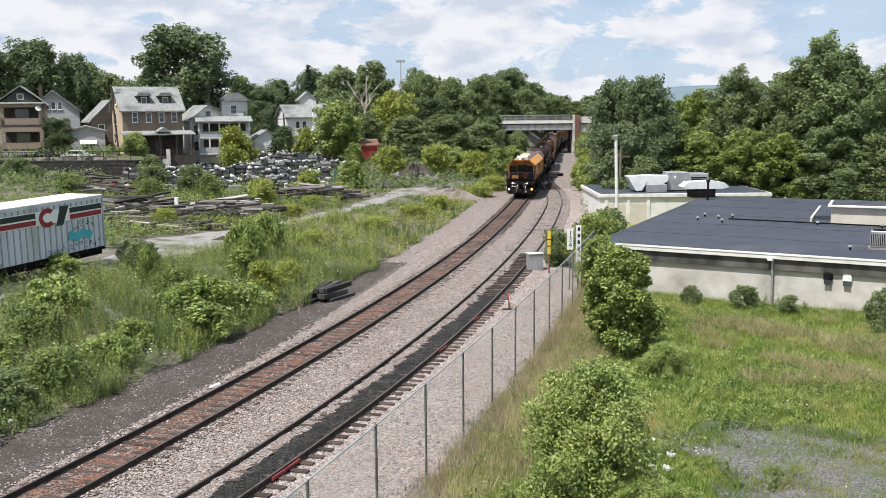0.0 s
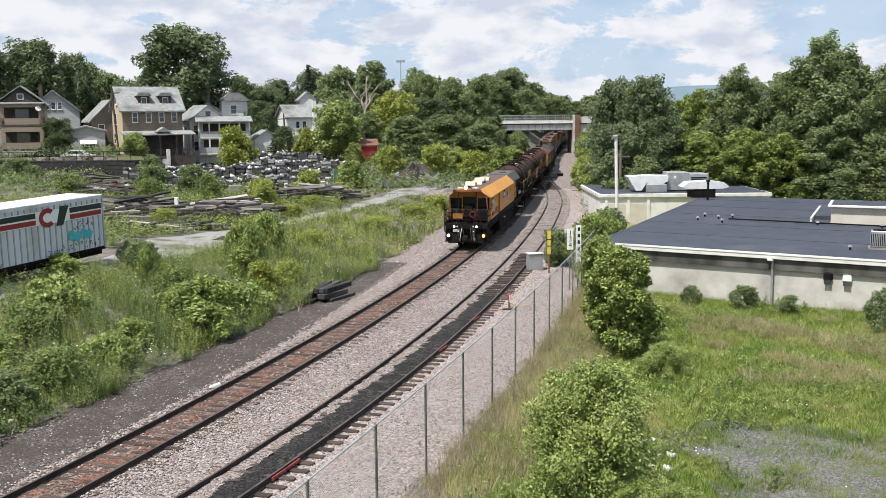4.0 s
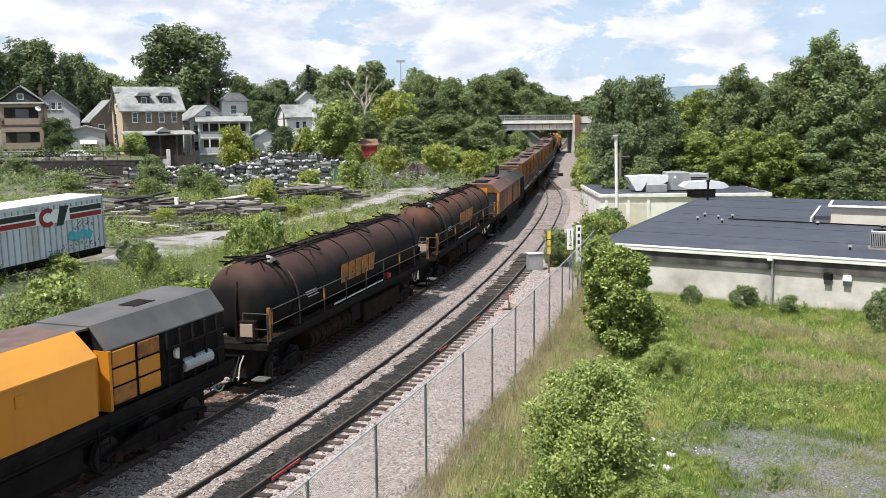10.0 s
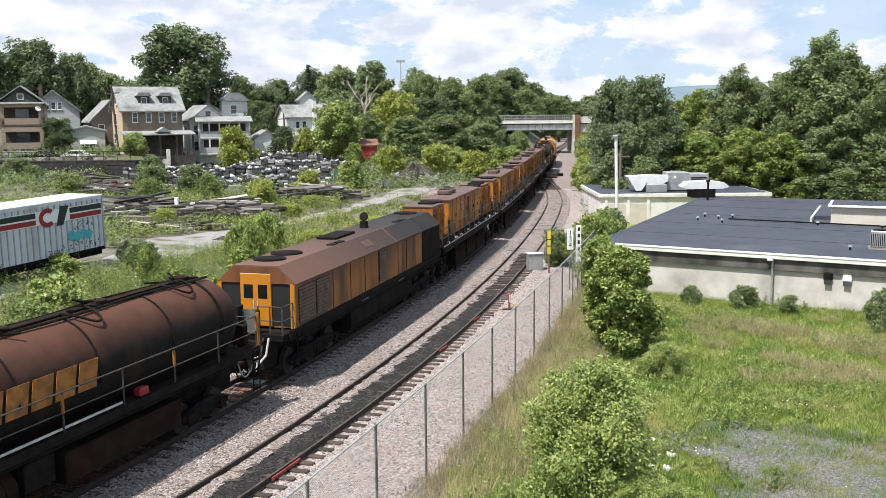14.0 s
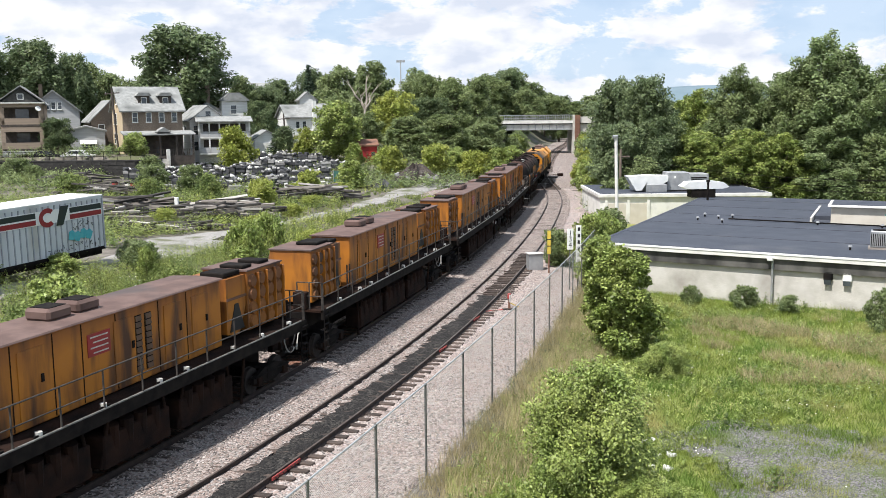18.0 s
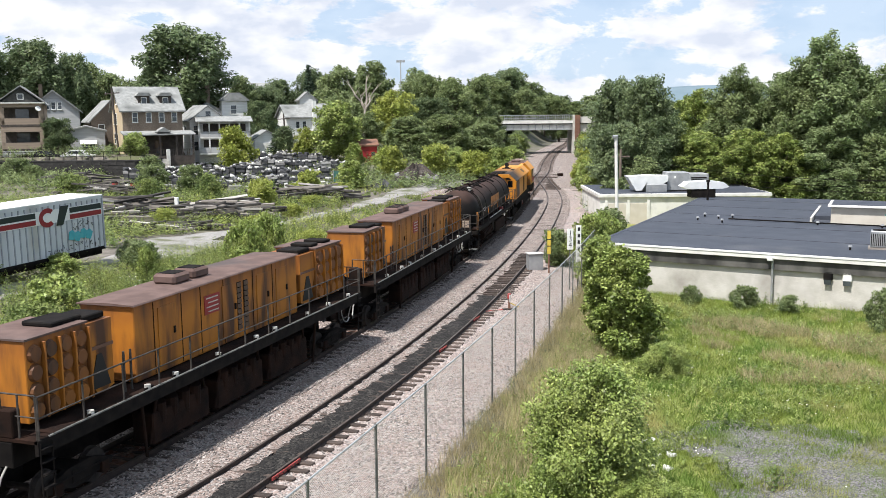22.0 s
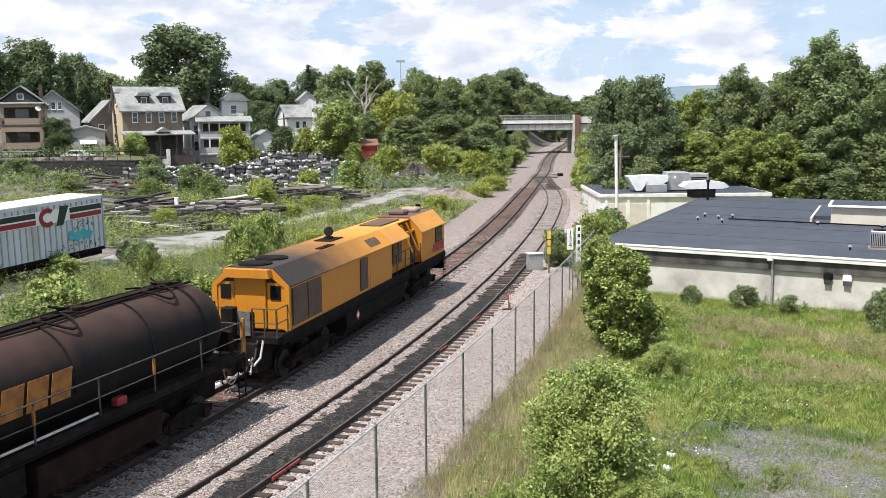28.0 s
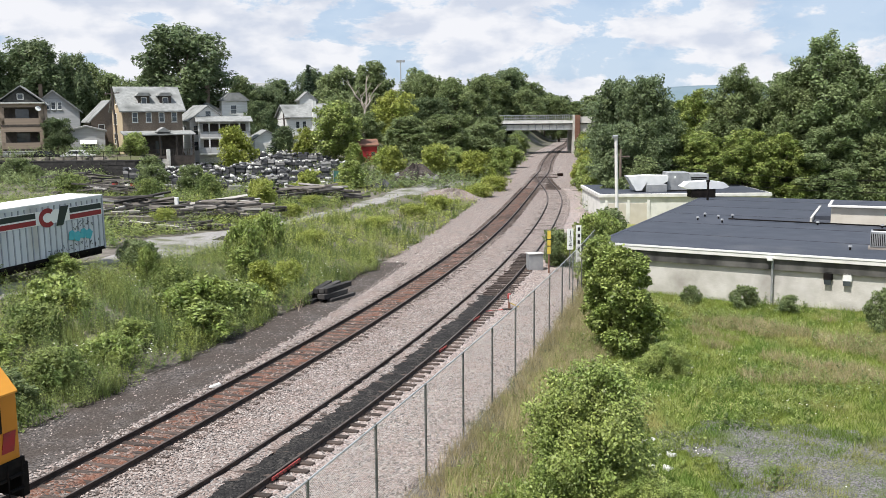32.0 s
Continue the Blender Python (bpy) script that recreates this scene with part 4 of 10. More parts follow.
# ---- trailer ----
def trailer():
    t = thing("box_trailer", pose(-19.1, 54.0, 0, 0, -1.0, 70.0), "white ribbed highway trailer with striped band and graffiti, sunk in weeds", "trailer")
    # local x runs to the far end; the near side faces -y
    x0, x1, y0, y1, z0, z1 = -13.0, 0.0, 0.0, 2.5, 2.06, 5.08
    part("box", boxes((x0, x1, y0 + 0.05, y1 - 0.05, z0 + 0.05, z1 - 0.05)), M["trailerside"], t)
    part("roof", boxes((x0, x1, y0, y1, z1 - 0.05, z1)), M["white"], t)
    for y in (y0, y1 - 0.05):
        part("bottom_rail", boxes((x0, x1, y, y + 0.07, z0 - 0.06, z0 + 0.12)), M["black"], t)
        part("top_rail", boxes((x0, x1, y, y + 0.06, z1 - 0.2, z1 - 0.05)), M["trailerside"], t)
    for x in (x0, x1 - 0.1):
        part("corner_post", boxes((x, x + 0.1, y0 - 0.01, y0 + 0.09, z0, z1 - 0.05)), M["trailerrib"], t)
        part("corner_post", boxes((x, x + 0.1, y1 - 0.09, y1 + 0.01, z0, z1 - 0.05)), M["trailerrib"], t)
    n = 31
    for k in range(1, n):
        x = x1 - 0.42 * k
        part("rib", boxes((x - 0.035, x + 0.035, y0 + 0.01, y0 + 0.05, z0 + 0.12, z1 - 0.2)), M["trailerrib"], t)
    # striped band and the mark as plain shapes
    band = part("band", boxes((x0 + 0.2, x1 - 0.15, y0 - 0.004, y0 + 0.012, z1 - 1.12, z1 - 0.42)), M["white"], t)
    for a, c in ((x1 - 2.7, x1 - 0.2), (x0 + 0.3, x1 - 5.2)):
        part("upper_stripe", boxes((a, c, y0 - 0.01, y0 - 0.003, z1 - 0.74, z1 - 0.46)), M["stripeblack"], band)
        part("lower_stripe", boxes((a, c, y0 - 0.01, y0 - 0.003, z1 - 1.08, z1 - 0.82)), M["markred"], band)
    arc = [math.radians(48 + k * 264 / 18) for k in range(19)]
    outline = [(x1 - 4.35 + 0.62 * math.cos(q), z1 - 0.80 + 0.50 * math.sin(q)) for q in arc] + [(x1 - 4.35 + 0.34 * math.cos(q), z1 - 0.80 + 0.25 * math.sin(q)) for q in arc[::-1]]
    ring = bmesh.new()
    n = len(arc)
    front = [ring.verts.new((px, y0 - 0.016, pz)) for px, pz in outline]
    rear = [ring.verts.new((px, y0 - 0.004, pz)) for px, pz in outline]
    for k in range(n - 1):
        a, c, d, e = k, k + 1, 2 * n - 2 - k, 2 * n - 1 - k
        ring.faces.new((front[a], front[c], front[d], front[e]))
        ring.faces.new((rear[e], rear[d], rear[c], rear[a]))
    for k in range(2 * n):
        ring.faces.new((front[k], rear[k], rear[(k + 1) % (2 * n)], front[(k + 1) % (2 * n)]))
    part("mark_arc", ring, M["markred"], band)
    part("mark_block", prism(bmesh.new(), [(x1 - 3.75, z1 - 1.30), (x1 - 3.25, z1 - 1.30), (x1 - 2.75, z1 - 0.30), (x1 - 3.40, z1 - 0.30)], y0 - 0.017, y0 - 0.004, "y"), M["stripeblack"], band)
    # graffiti as loose strokes
    rng = random.Random(3)
    for k in range(11):
        x, z = x1 - 0.5 - 0.38 * k, z0 + 0.38 + rng.uniform(-.08, .08)
        g = bmesh.new()
        for j in range(3):
            a = Vector((x + rng.uniform(-.13, .13), y0 - 0.004, z + rng.uniform(-.16, .16)))
            tube(g, a, a + Vector((rng.uniform(-.15, .15), 0, rng.uniform(-.2, .2))), 0.02, n=4)
        part("spray_stroke", g, M["ink"], t)
    for k in range(6):
        x, z = x1 - 1.0 - 0.3 * k, z0 + 1.55 + rng.uniform(-.1, .1)
        g = bmesh.new()
        for j in range(3):
            a = Vector((x + rng.uniform(-.13, .13), y0 - 0.004, z + rng.uniform(-.16, .16)))
            tube(g, a, a + Vector((rng.uniform(-.2, .2), 0, rng.uniform(-.2, .2))), 0.016, n=4)
        part("spray_stroke", g, M["ink"], t)
    for k in range(4):
        x, z = x1 - 1.3 - 0.45 * k, z0 + 0.95 + 0.1 * (k % 2)
        part("spray_patch", prism(bmesh.new(), [(x - 0.28, z - 0.2), (x + 0.1, z - 0.28), (x + 0.3, z + 0.1), (x + 0.05, z + 0.3), (x - 0.2, z + 0.22)], y0 - 0.012, y0 - 0.003, "y"), M["cyan"], t)
    # running gear
    for y in (0.35, 2.15):
        part("frame_rail", boxes((x0, x1, y - 0.06, y + 0.06, z0 - 0.36, z0 - 0.06)), M["black"], t)
        leg = part("landing_leg", boxes((x1 - 2.6, x1 - 2.45, y - 0.07, y + 0.07, 0.7, z0 - 0.1)), M["rustroof"], t)
        part("foot_pad", boxes((x1 - 2.75, x1 - 2.3, y - 0.18, y + 0.18, 0.62, 0.72)), M["rustroof"], leg)
    for x in (-11.6, -10.3):
        part("axle", tubes(((x, 0.1, 1.32), (x, 2.4, 1.32), 0.07), n=8), M["black"], t)
        for y in (0.05, 2.15):
            w = part("wheel", tubes(((x, y, 1.32), (x, y + 0.3, 1.32), 0.5), n=18), M["hose"], t)
            part("hub", tubes(((x, y - 0.01, 1.32), (x, y + 0.31, 1.32), 0.22), n=12), M["hvac"], w)


# ---- bridge over the line ----
def bridge():
    b = thing("road_bridge", Matrix(), "grey steel girder road bridge with railings over the railway", "bridge")
    y0, y1 = 210.0, 218.0
    x0, x1 = 12.0, 28.3
    for y in (y0, y1 - 0.4):
        part("girder", boxes((x0, x1, y, y + 0.4, 5.5, 6.55)), M["trimwhite"], b)
        part("lower_flange", boxes((x0, x1, y - 0.2, y + 0.6, 5.38, 5.5)), M["galv"], b)
    part("deck", boxes((x0 - 5, x1 + 9, y0 - 0.1, y1 + 0.1, 6.6, 6.85)), M["oldwall"], b)
    part("deck_edge", boxes((x0 - 5, x1, y0 - 0.5, y0 - 0.1, 6.8, 7.4)), M["trimwhite"], b)
    part("deck_edge", boxes((x0 - 5, x1, y1 + 0.1, y1 + 0.5, 6.8, 7.4)), M["trimwhite"], b)
    for k in range(11):
        x = x0 + 0.5 + k * 1.55
        part("stiffener", boxes((x - 0.06, x + 0.06, y0 - 0.16, y0, 5.51, 6.53)), M["hvac"], b)
    for y in (y0 - 0.35, y1 + 0.3):
        rail = part("handrail", boxes((x0 - 5, x1 + 0.4, y, y + 0.07, 8.5, 8.6)), M["galv"], b)
        part("mid_rail", boxes((x0 - 5, x1 + 0.4, y + 0.01, y + 0.06, 7.9, 7.96)), M["galv"], rail)
        for k in range(44):
            x = x0 - 4.9 + k * 0.5
            part("baluster", boxes((x - 0.03, x + 0.03, y + 0.01, y + 0.06, 7.4, 8.5)), M["galv"], rail)
    for a, c, mat in ((4.0, x0, "concrete"), (x1, 42.0, "concrete")):
        part("abutment", boxes((a, c, y0 - 0.05, y1 + 0.05, -1.0, 6.6)), M[mat], b)
    part("pier", boxes((x1, x1 + 0.45, y0 - 0.9, y0 - 0.05, 0.0, 8.6), bevel=0.04), M["concrete"], b, "pale concrete pier edge")
    part("pier", boxes((x1 + 0.45, x1 + 1.6, y0 - 0.9, y0 - 0.05, 0.0, 8.55), bevel=0.04), M["rustroof"], b, "rust-brown pier face")
    part("parapet", boxes((x1 + 1.6, 40.0, y0 - 0.5, y0 - 0.1, 6.8, 8.2)), M["concrete"], b)
    # the blue of distant haze is mixed into the ridge's own colour
    hill = thing("far_ridge", Matrix(), "distant wooded ridge tinted blue for haze", "hill", kind="structure")
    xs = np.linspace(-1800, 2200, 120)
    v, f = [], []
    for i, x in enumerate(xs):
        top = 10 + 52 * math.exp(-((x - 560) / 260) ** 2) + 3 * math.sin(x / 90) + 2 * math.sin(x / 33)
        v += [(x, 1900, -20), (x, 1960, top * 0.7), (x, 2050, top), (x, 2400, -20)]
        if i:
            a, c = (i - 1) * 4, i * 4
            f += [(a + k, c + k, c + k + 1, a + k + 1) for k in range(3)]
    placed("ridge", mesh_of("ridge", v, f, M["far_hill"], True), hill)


# ---- houses on the terrace ----
def gable(bm, w, d, z0, z1, over=0.4, th=0.22, axis="x"):
    """A pitched roof over w by d; the ridge runs along axis."""
    half = (d if axis == "x" else w) / 2 + over
    run_ = (w if axis == "x" else d) / 2 + over
    drop = (z1 - z0) * over / (half - over)
    for s in (-1, 1):
        o = [(0, z1), (s * half, z0 - drop), (s * half, z0 - drop + th), (0, z1 + th)]
        if axis == "x":
            prism(bm, o, -run_, run_, "x")
        else:
            prism(bm, o, -run_, run_, "y")
    return bm


def gable_at(y0, y1, half, z0, z1, th=0.16):
    """Two roof slopes from y0 to y1 over a front gable."""
    bm = bmesh.new()
    for k in (-1, 1):
        prism(bm, [(0, z1 - th), (k * half, z0 - th + 0.1), (k * half, z0 + 0.1), (0, z1)], y0, y1, "y")
    return bm


def opening(parent, face, u, z, w, h, d, frame_mat="white", name="window"):
    """A window on a face of a block of half-size d: frame, sill and pane. face: f front, l left, r right."""
    def b(u0, u1, t0, t1, z0, z1):
        if face == "f":
            return (u0, u1, -d - t1, -d - t0, z0, z1)
        if face == "l":
            return (-d - t1, -d - t0, -u1, -u0, z0, z1)
        return (d + t0, d + t1, u0, u1, z0, z1)
    win = part(name, boxes(b(u - w / 2 - 0.1, u + w / 2 + 0.1, 0, 0.06, z - 0.1, z + h + 0.12)), M[frame_mat], parent)
    part("pane", boxes(b(u - w / 2, u + w / 2, 0.06, 0.075, z, z + h * 0.48)), M["glass"], win)
    part("pane", boxes(b(u - w / 2, u + w / 2, 0.06, 0.075, z + h * 0.52, z + h)), M["glass"], win)
    part("sill", boxes(b(u - w / 2 - 0.15, u + w / 2 + 0.15, 0, 0.14, z - 0.16, z - 0.1)), M[frame_mat], win)
    return win


def block(h, w, d, z0, z1, wall, name="wall"):
    return part(name, boxes((-w / 2, w / 2, -d / 2, d / 2, z0, z1)), M[wall], h)


def gable_fill(h, w, d, z0, z1, mat, axis="x"):
    o = [(-(d if axis == "x" else w) / 2, z0), ((d if axis == "x" else w) / 2, z0), (0, z1 - 0.02)]
    return part("gable_wall", prism(bmesh.new(), o, -(w if axis == "x" else d) / 2 + 0.01, (w if axis == "x" else d) / 2 - 0.01, axis), M[mat], h)


def porch(h, x0, x1, y, z0, z1, depth, posts, roofmat, postmat="white", rail=True):
    r = part("porch_roof", prism(bmesh.new(), [(-y, z1 + 0.5), (-y - depth - 0.3, z1), (-y - depth - 0.3, z1 + 0.15), (-y, z1 + 0.65)], x0 - 0.3, x1 + 0.3, "x"), M[roofmat], h)
    part("porch_floor", boxes((x0, x1, -y - depth, -y, z0 - 0.25, z0)), M["darkwood"], h)
    for k in range(posts):
        x = x0 + 0.1 + (x1 - x0 - 0.2) * k / (posts - 1)
        part("porch_post", boxes((x - 0.11, x + 0.11, -y - depth + 0.02, -y - depth + 0.24, z0, z1 + 0.08)), M[postmat], h)
    if rail:
        pr = part("porch_rail", boxes((x0, x1, -y - depth + 0.08, -y - depth + 0.16, z0 + 0.9, z0 + 1.0)), M[postmat], h)
        n = int((x1 - x0) / 0.35)
        for k in range(n):
            x = x0 + 0.2 + k * 0.35
            part("baluster", boxes((x - 0.03, x + 0.03, -y - depth + 0.09, -y - depth + 0.15, z0, z0 + 0.9)), M[postmat], pr)


def houses():
    # brick house with dormers and a deep porch
    h = thing("brick_house", pose(-45.6, 150.0, 3.1, 0, 0, 28), "tan brick house with grey dormered roof and deep dark porch", "house")
    w, d = 8.8, 8.6
    block(h, w, d, -2.5, 7.1, "brick")
    part("side_wall", boxes((-w / 2 - 0.06, -w / 2, -d / 2, d / 2, -2.5, 7.1)), M["tanstucco"], h)
    part("roof", gable(bmesh.new(), w, d, 7.1, 10.4, 0.5), M["shingle"], h)
    gable_fill(h, w, d, 7.1, 10.4, "tanstucco")
    for u in (-2.6, -0.6, 1.3, 3.2):
        opening(h, "f", u, 5.3, 0.65, 1.35, d / 2)
    for u, z in ((-2.2, 5.0), (-0.6, 5.0), (-2.2, 2.0), (-0.6, 2.0), (0, 8.0)):
        opening(h, "l", u, z, 0.85, 1.5, w / 2 + 0.06)
    for x in (-1.0, 2.2):
        dm = part("dormer", boxes((x - 0.85, x + 0.85, -3.3, -0.6, 7.5, 9.2)), M["darkwood"], h)
        part("dormer_roof", prism(bmesh.new(), [(x - 1.15, 9.15), (x + 1.15, 9.15), (x + 0.75, 9.65), (x - 0.75, 9.65)], -3.6, 0.3, "y"), M["shingle"], dm)
        part("dormer_window", boxes((x - 0.42, x + 0.42, -3.36, -3.3, 7.95, 8.95)), M["trimwhite"], dm)
        part("pane", boxes((x - 0.33, x + 0.33, -3.38, -3.35, 8.03, 8.87)), M["glass"], dm)
    porch(h, -4.6, 5.4, d / 2, 0.2, 3.3, 2.6, 5, "shingle", "darkwood", True)
    part("porch_gable", prism(bmesh.new(), [(-0.1, 3.75), (2.1, 3.75), (1.0, 4.5)], -d / 2 - 2.7, -d / 2 - 0.6, "y"), M["shingle"], h)
    part("porch_base", boxes((-4.6, 5.4, -d / 2 - 2.6, -d / 2, -2.5, -0.05)), M["darkwood"], h)
    part("porch_pillar", boxes((1.2, 1.7, -d / 2 - 3.0, -d / 2 - 2.65, -2.4, 1.2)), M["trimwhite"], h)
    part("porch_back", boxes((-4.3, 4.3, -d / 2 - 0.03, -d / 2 + 0.0, 0.2, 3.2)), M["darkwood"], h)
    part("front_door", boxes((0.2, 1.2, -d / 2 - 0.08, -d / 2 - 0.03, 0.2, 2.4)), M["glass"], h)
    for k in range(6):
        part("step", boxes((0.1, 1.5, -d / 2 - 2.9 - 0.3 * k, -d / 2 - 2.6 - 0.3 * k, -2.4, -0.2 - 0.35 * k)), M["concrete"], h)
    wing = thing("rear_wing_house", pose(-54.6, 158.0, 3.2, 0, 0, 28), "lower hip-roofed brick wing behind the brick house", "house")
    block(wing, 6.0, 8.0, -1, 5.4, "brick")
    part("roof", gable(bmesh.new(), 6.0, 8.0, 5.4, 8.4, 0.4, axis="y"), M["shingle"], wing)
    gable_fill(wing, 6.0, 8.0, 5.4, 8.4, "brick", "y")
    for u in (-1.5, 1.2):
        opening(wing, "f", u, 3.3, 0.8, 1.4, 4.0)
    # tan two-storey porch house
    h = thing("porch_house", pose(-63.0, 146.5, 3.0, 0, 0, 20), "tan and brown house with stacked open porches and dark gable", "house")
    w, d = 6.0, 11.0
    block(h, w, d, -2.0, 8.2, "tansiding")
    part("roof", gable(bmesh.new(), w, d, 8.2, 10.6, 0.5, axis="y"), M["shingle"], h)
    gable_fill(h, w, d, 8.2, 10.6, "blackshingle", "y")
    for z in (1.7, 5.2):
        part("porch_floor", boxes((-2.8, 2.8, -d / 2 - 1.9, -d / 2, z - 0.3, z)), M["darkwood"], h)
        part("porch_parapet", boxes((-2.8, 2.8, -d / 2 - 1.9, -d / 2 - 1.75, z, z + 0.9)), M["tansiding"], h)
        part("porch_beam", boxes((-2.8, 2.8, -d / 2 - 1.9, -d / 2 - 1.7, z + 2.45, z + 3.1)), M["tansiding"], h)
        part("porch_recess", boxes((-2.6, 2.6, -d / 2 - 0.04, -d / 2, z + 0.1, z + 2.6)), M["darkwood"], h)
        for x in (-2.55, 2.55):
            part("porch_pillar", boxes((x - 0.28, x + 0.28, -d / 2 - 1.9, -d / 2 - 1.6, z, z + 2.4)), M["tansiding"], h)
        part("porch_window", boxes((-0.9, 0.9, -d / 2 - 0.09, -d / 2 - 0.04, z + 0.9, z + 2.2)), M["glass"], h)
    part("porch_cover", prism(bmesh.new(), [(-2.7, 8.35), (2.7, 8.35), (0, 10.4)], -d / 2 - 1.9, -d / 2 - 0.3, "y"), M["blackshingle"], h)
    part("cover_roof", gable_at(-d / 2 - 2.3, -d / 2 - 0.2, 3.2, 8.36, 10.75), M["shingle"], h)
    win = part("gable_window", boxes((-0.45, 0.45, -d / 2 - 1.97, -d / 2 - 1.9, 8.75, 9.6)), M["white"], h)
    part("pane", boxes((-0.34, 0.34, -d / 2 - 1.99, -d / 2 - 1.96, 8.85, 9.5)), M["glass"], win)
    part("cover_edge", boxes((-3.2, 3.2, -d / 2 - 2.3, -d / 2 - 0.2, 8.2, 8.36)), M["trimwhite"], h)
    part("garage_wall", boxes((-2.8, 2.8, -d / 2 - 1.95, -d / 2, -2.0, 1.4)), M["greysiding"], h)
    part("garage_door", boxes((-1.0, 2.0, -d / 2 - 2.0, -d / 2 - 1.95, -2.0, 0.9)), M["darkwood"], h)
    part("satellite_dish", tubes(((2.2, -d / 2 - 2.0, 7.4), (2.3, -d / 2 - 2.15, 7.5), 0.35, 0.42), n=12), M["white"], h)
    side = thing("gabled_house", pose(-73.5, 148.0, 3.0, 0, 0, 26), "tan house with tall dark gable beside the porch house", "house")
    block(side, 8.0, 10.0, -1.5, 6.6, "tansiding")
    part("roof", gable(bmesh.new(), 8.0, 10.0, 6.6, 11.4, 0.5, axis="y"), M["blackshingle"], side)
    gable_fill(side, 8.0, 10.0, 6.6, 11.4, "blackshingle", "y")
    for u, z in ((2.2, 3.8), (2.2, 0.8), (-1.0, 3.8)):
        opening(side, "f", u, z, 1.1, 1.6, 5.0)
    part("entry_roof", boxes((0.8, 4.2, -6.6, -5.0, 2.6, 2.8)), M["shingle"], side)
    # grey gabled house
    h = thing("grey_house", pose(-66.6, 167.0, 4.2, 0, 0, 20), "pale grey house with hipped gable and brick chimney", "house")
    w, d = 8.0, 10.0
    block(h, w, d, -2, 6.0, "greysiding")
    part("roof", gable(bmesh.new(), w, d, 6.0, 9.3, 0.5, axis="y"), M["shingle"], h)
    gable_fill(h, w, d, 6.0, 9.3, "greysiding", "y")
    for u in (-1.0, 0.0, 1.0):
        opening(h, "f", u, 6.3, 0.55, 1.1, d / 2)
    for u in (-1.6, 0.4):
        opening(h, "f", u, 3.4, 0.6, 1.2, d / 2)
    part("chimney", boxes((-2.4, -1.8, 1.5, 2.2, 6, 10.6)), M["brick"], h)
    # small grey bungalow
    h = thing("grey_bungalow", pose(-55.0, 149.5, 3.0, 0, 0, 20), "small flat-gabled grey bungalow with a white awning", "house")
    w, d = 5.4, 6.0
    block(h, w, d, -1, 4.0, "greysiding")
    part("roof", gable(bmesh.new(), w, d, 4.0, 4.7, 0.35, axis="y"), M["shingle"], h)
    gable_fill(h, w, d, 4.0, 4.7, "greysiding", "y")
    opening(h, "f", 0.3, 1.2, 1.8, 1.1, d / 2)
    part("awning", prism(bmesh.new(), [(-d / 2, 2.6), (-d / 2 - 0.7, 2.1), (-d / 2 - 0.7, 2.18), (-d / 2, 2.68)], -0.9, 1.5, "x"), M["white"], h)
    # white house with two-storey porch and cupola
    h = thing("white_house", pose(-39.6, 159.5, 3.3, 0, 0, 28), "white clapboard house with two-storey porch and grey roof", "house")
    w, d = 6.0, 9.0
    block(h, w, d, -1.5, 5.2, "whitesiding")
    part("roof", gable(bmesh.new(), w, d, 5.2, 7.4, 0.4, axis="y"), M["shingle"], h)
    gable_fill(h, w, d, 5.2, 7.4, "whitesiding", "y")
    for u, z in ((-2.0, 2.9), (1.0, 2.9), (-2.0, 0.4), (1.0, 0.4)):
        opening(h, "f", u, z, 0.8, 1.4, d / 2)
    for u, z in ((-2, 2.9), (1.5, 2.9), (-2, 0.4)):
        opening(h, "l", u, z, 0.8, 1.4, w / 2)
    opening(h, "f", 0, 5.7, 0.8, 0.9, d / 2)
    h = thing("white_porch_wing", pose(-35.4, 156.5, 3.2, 0, 0, 16), "white wing with open upper and lower porches", "house")
    block(h, 8.0, 5.0, -1.5, 5.0, "whitesiding")
    part("roof", prism(bmesh.new(), [(-4.7, 5.0), (2.9, 5.0), (2.9, 5.3), (-0.5, 5.9), (-4.7, 5.15)], -4.4, 4.4, "x"), M["shingle"], h)
    for z in (0.2, 2.7):
        part("porch_floor", boxes((-4.0, 4.0, -4.2, -2.5, z - 0.25, z)), M["trimwhite"], h)
        part("porch_recess", boxes((-3.2, 3.4, -2.54, -2.5, z + 0.1, z + 2.0)), M["darkwood"], h)
        part("porch_parapet", boxes((-4.0, 4.0, -4.2, -4.1, z, z + 0.85)), M["greysiding"], h)
        for k in range(6):
            x = -3.9 + k * 1.56
            part("porch_post", boxes((x - 0.1, x + 0.1, -4.2, -4.0, z, z + 2.3)), M["white"], h)
    h = thing("cupola_house", pose(-37.0, 172.0, 4.5, 0, 0, 20), "white tower house with hipped roof behind", "house")
    block(h, 4.4, 4.6, -1, 7.2, "whitesiding")
    part("roof", prism(bmesh.new(), [(-2.7, 7.2), (2.7, 7.2), (0.9, 8.6), (-0.9, 8.6)], -2.8, 2.8, "y"), M["shingle"], h)
    opening(h, "f", -0.2, 5.0, 0.9, 1.4, 2.3)
    part("chimney", boxes((-4.6, -3.9, 0, 0.8, 0, 10.0)), M["brick"], h)
    part("side_block", boxes((-7.0, -2.2, -1.0, 3.0, -1, 5.6)), M["greysiding"], h)
    part("side_roof", prism(bmesh.new(), [(-7.3, 5.5), (-1.9, 5.5), (-4.6, 7.0)], -1.3, 3.3, "y"), M["shingle"], h)
    # white cottage further along
    h = thing("white_cottage", pose(-25.6, 176.0, 4.2, 0, 0, 24), "white two-storey cottage with tall white chimney", "house")
    block(h, 7.0, 7.0, -2, 4.6, "whitesiding")
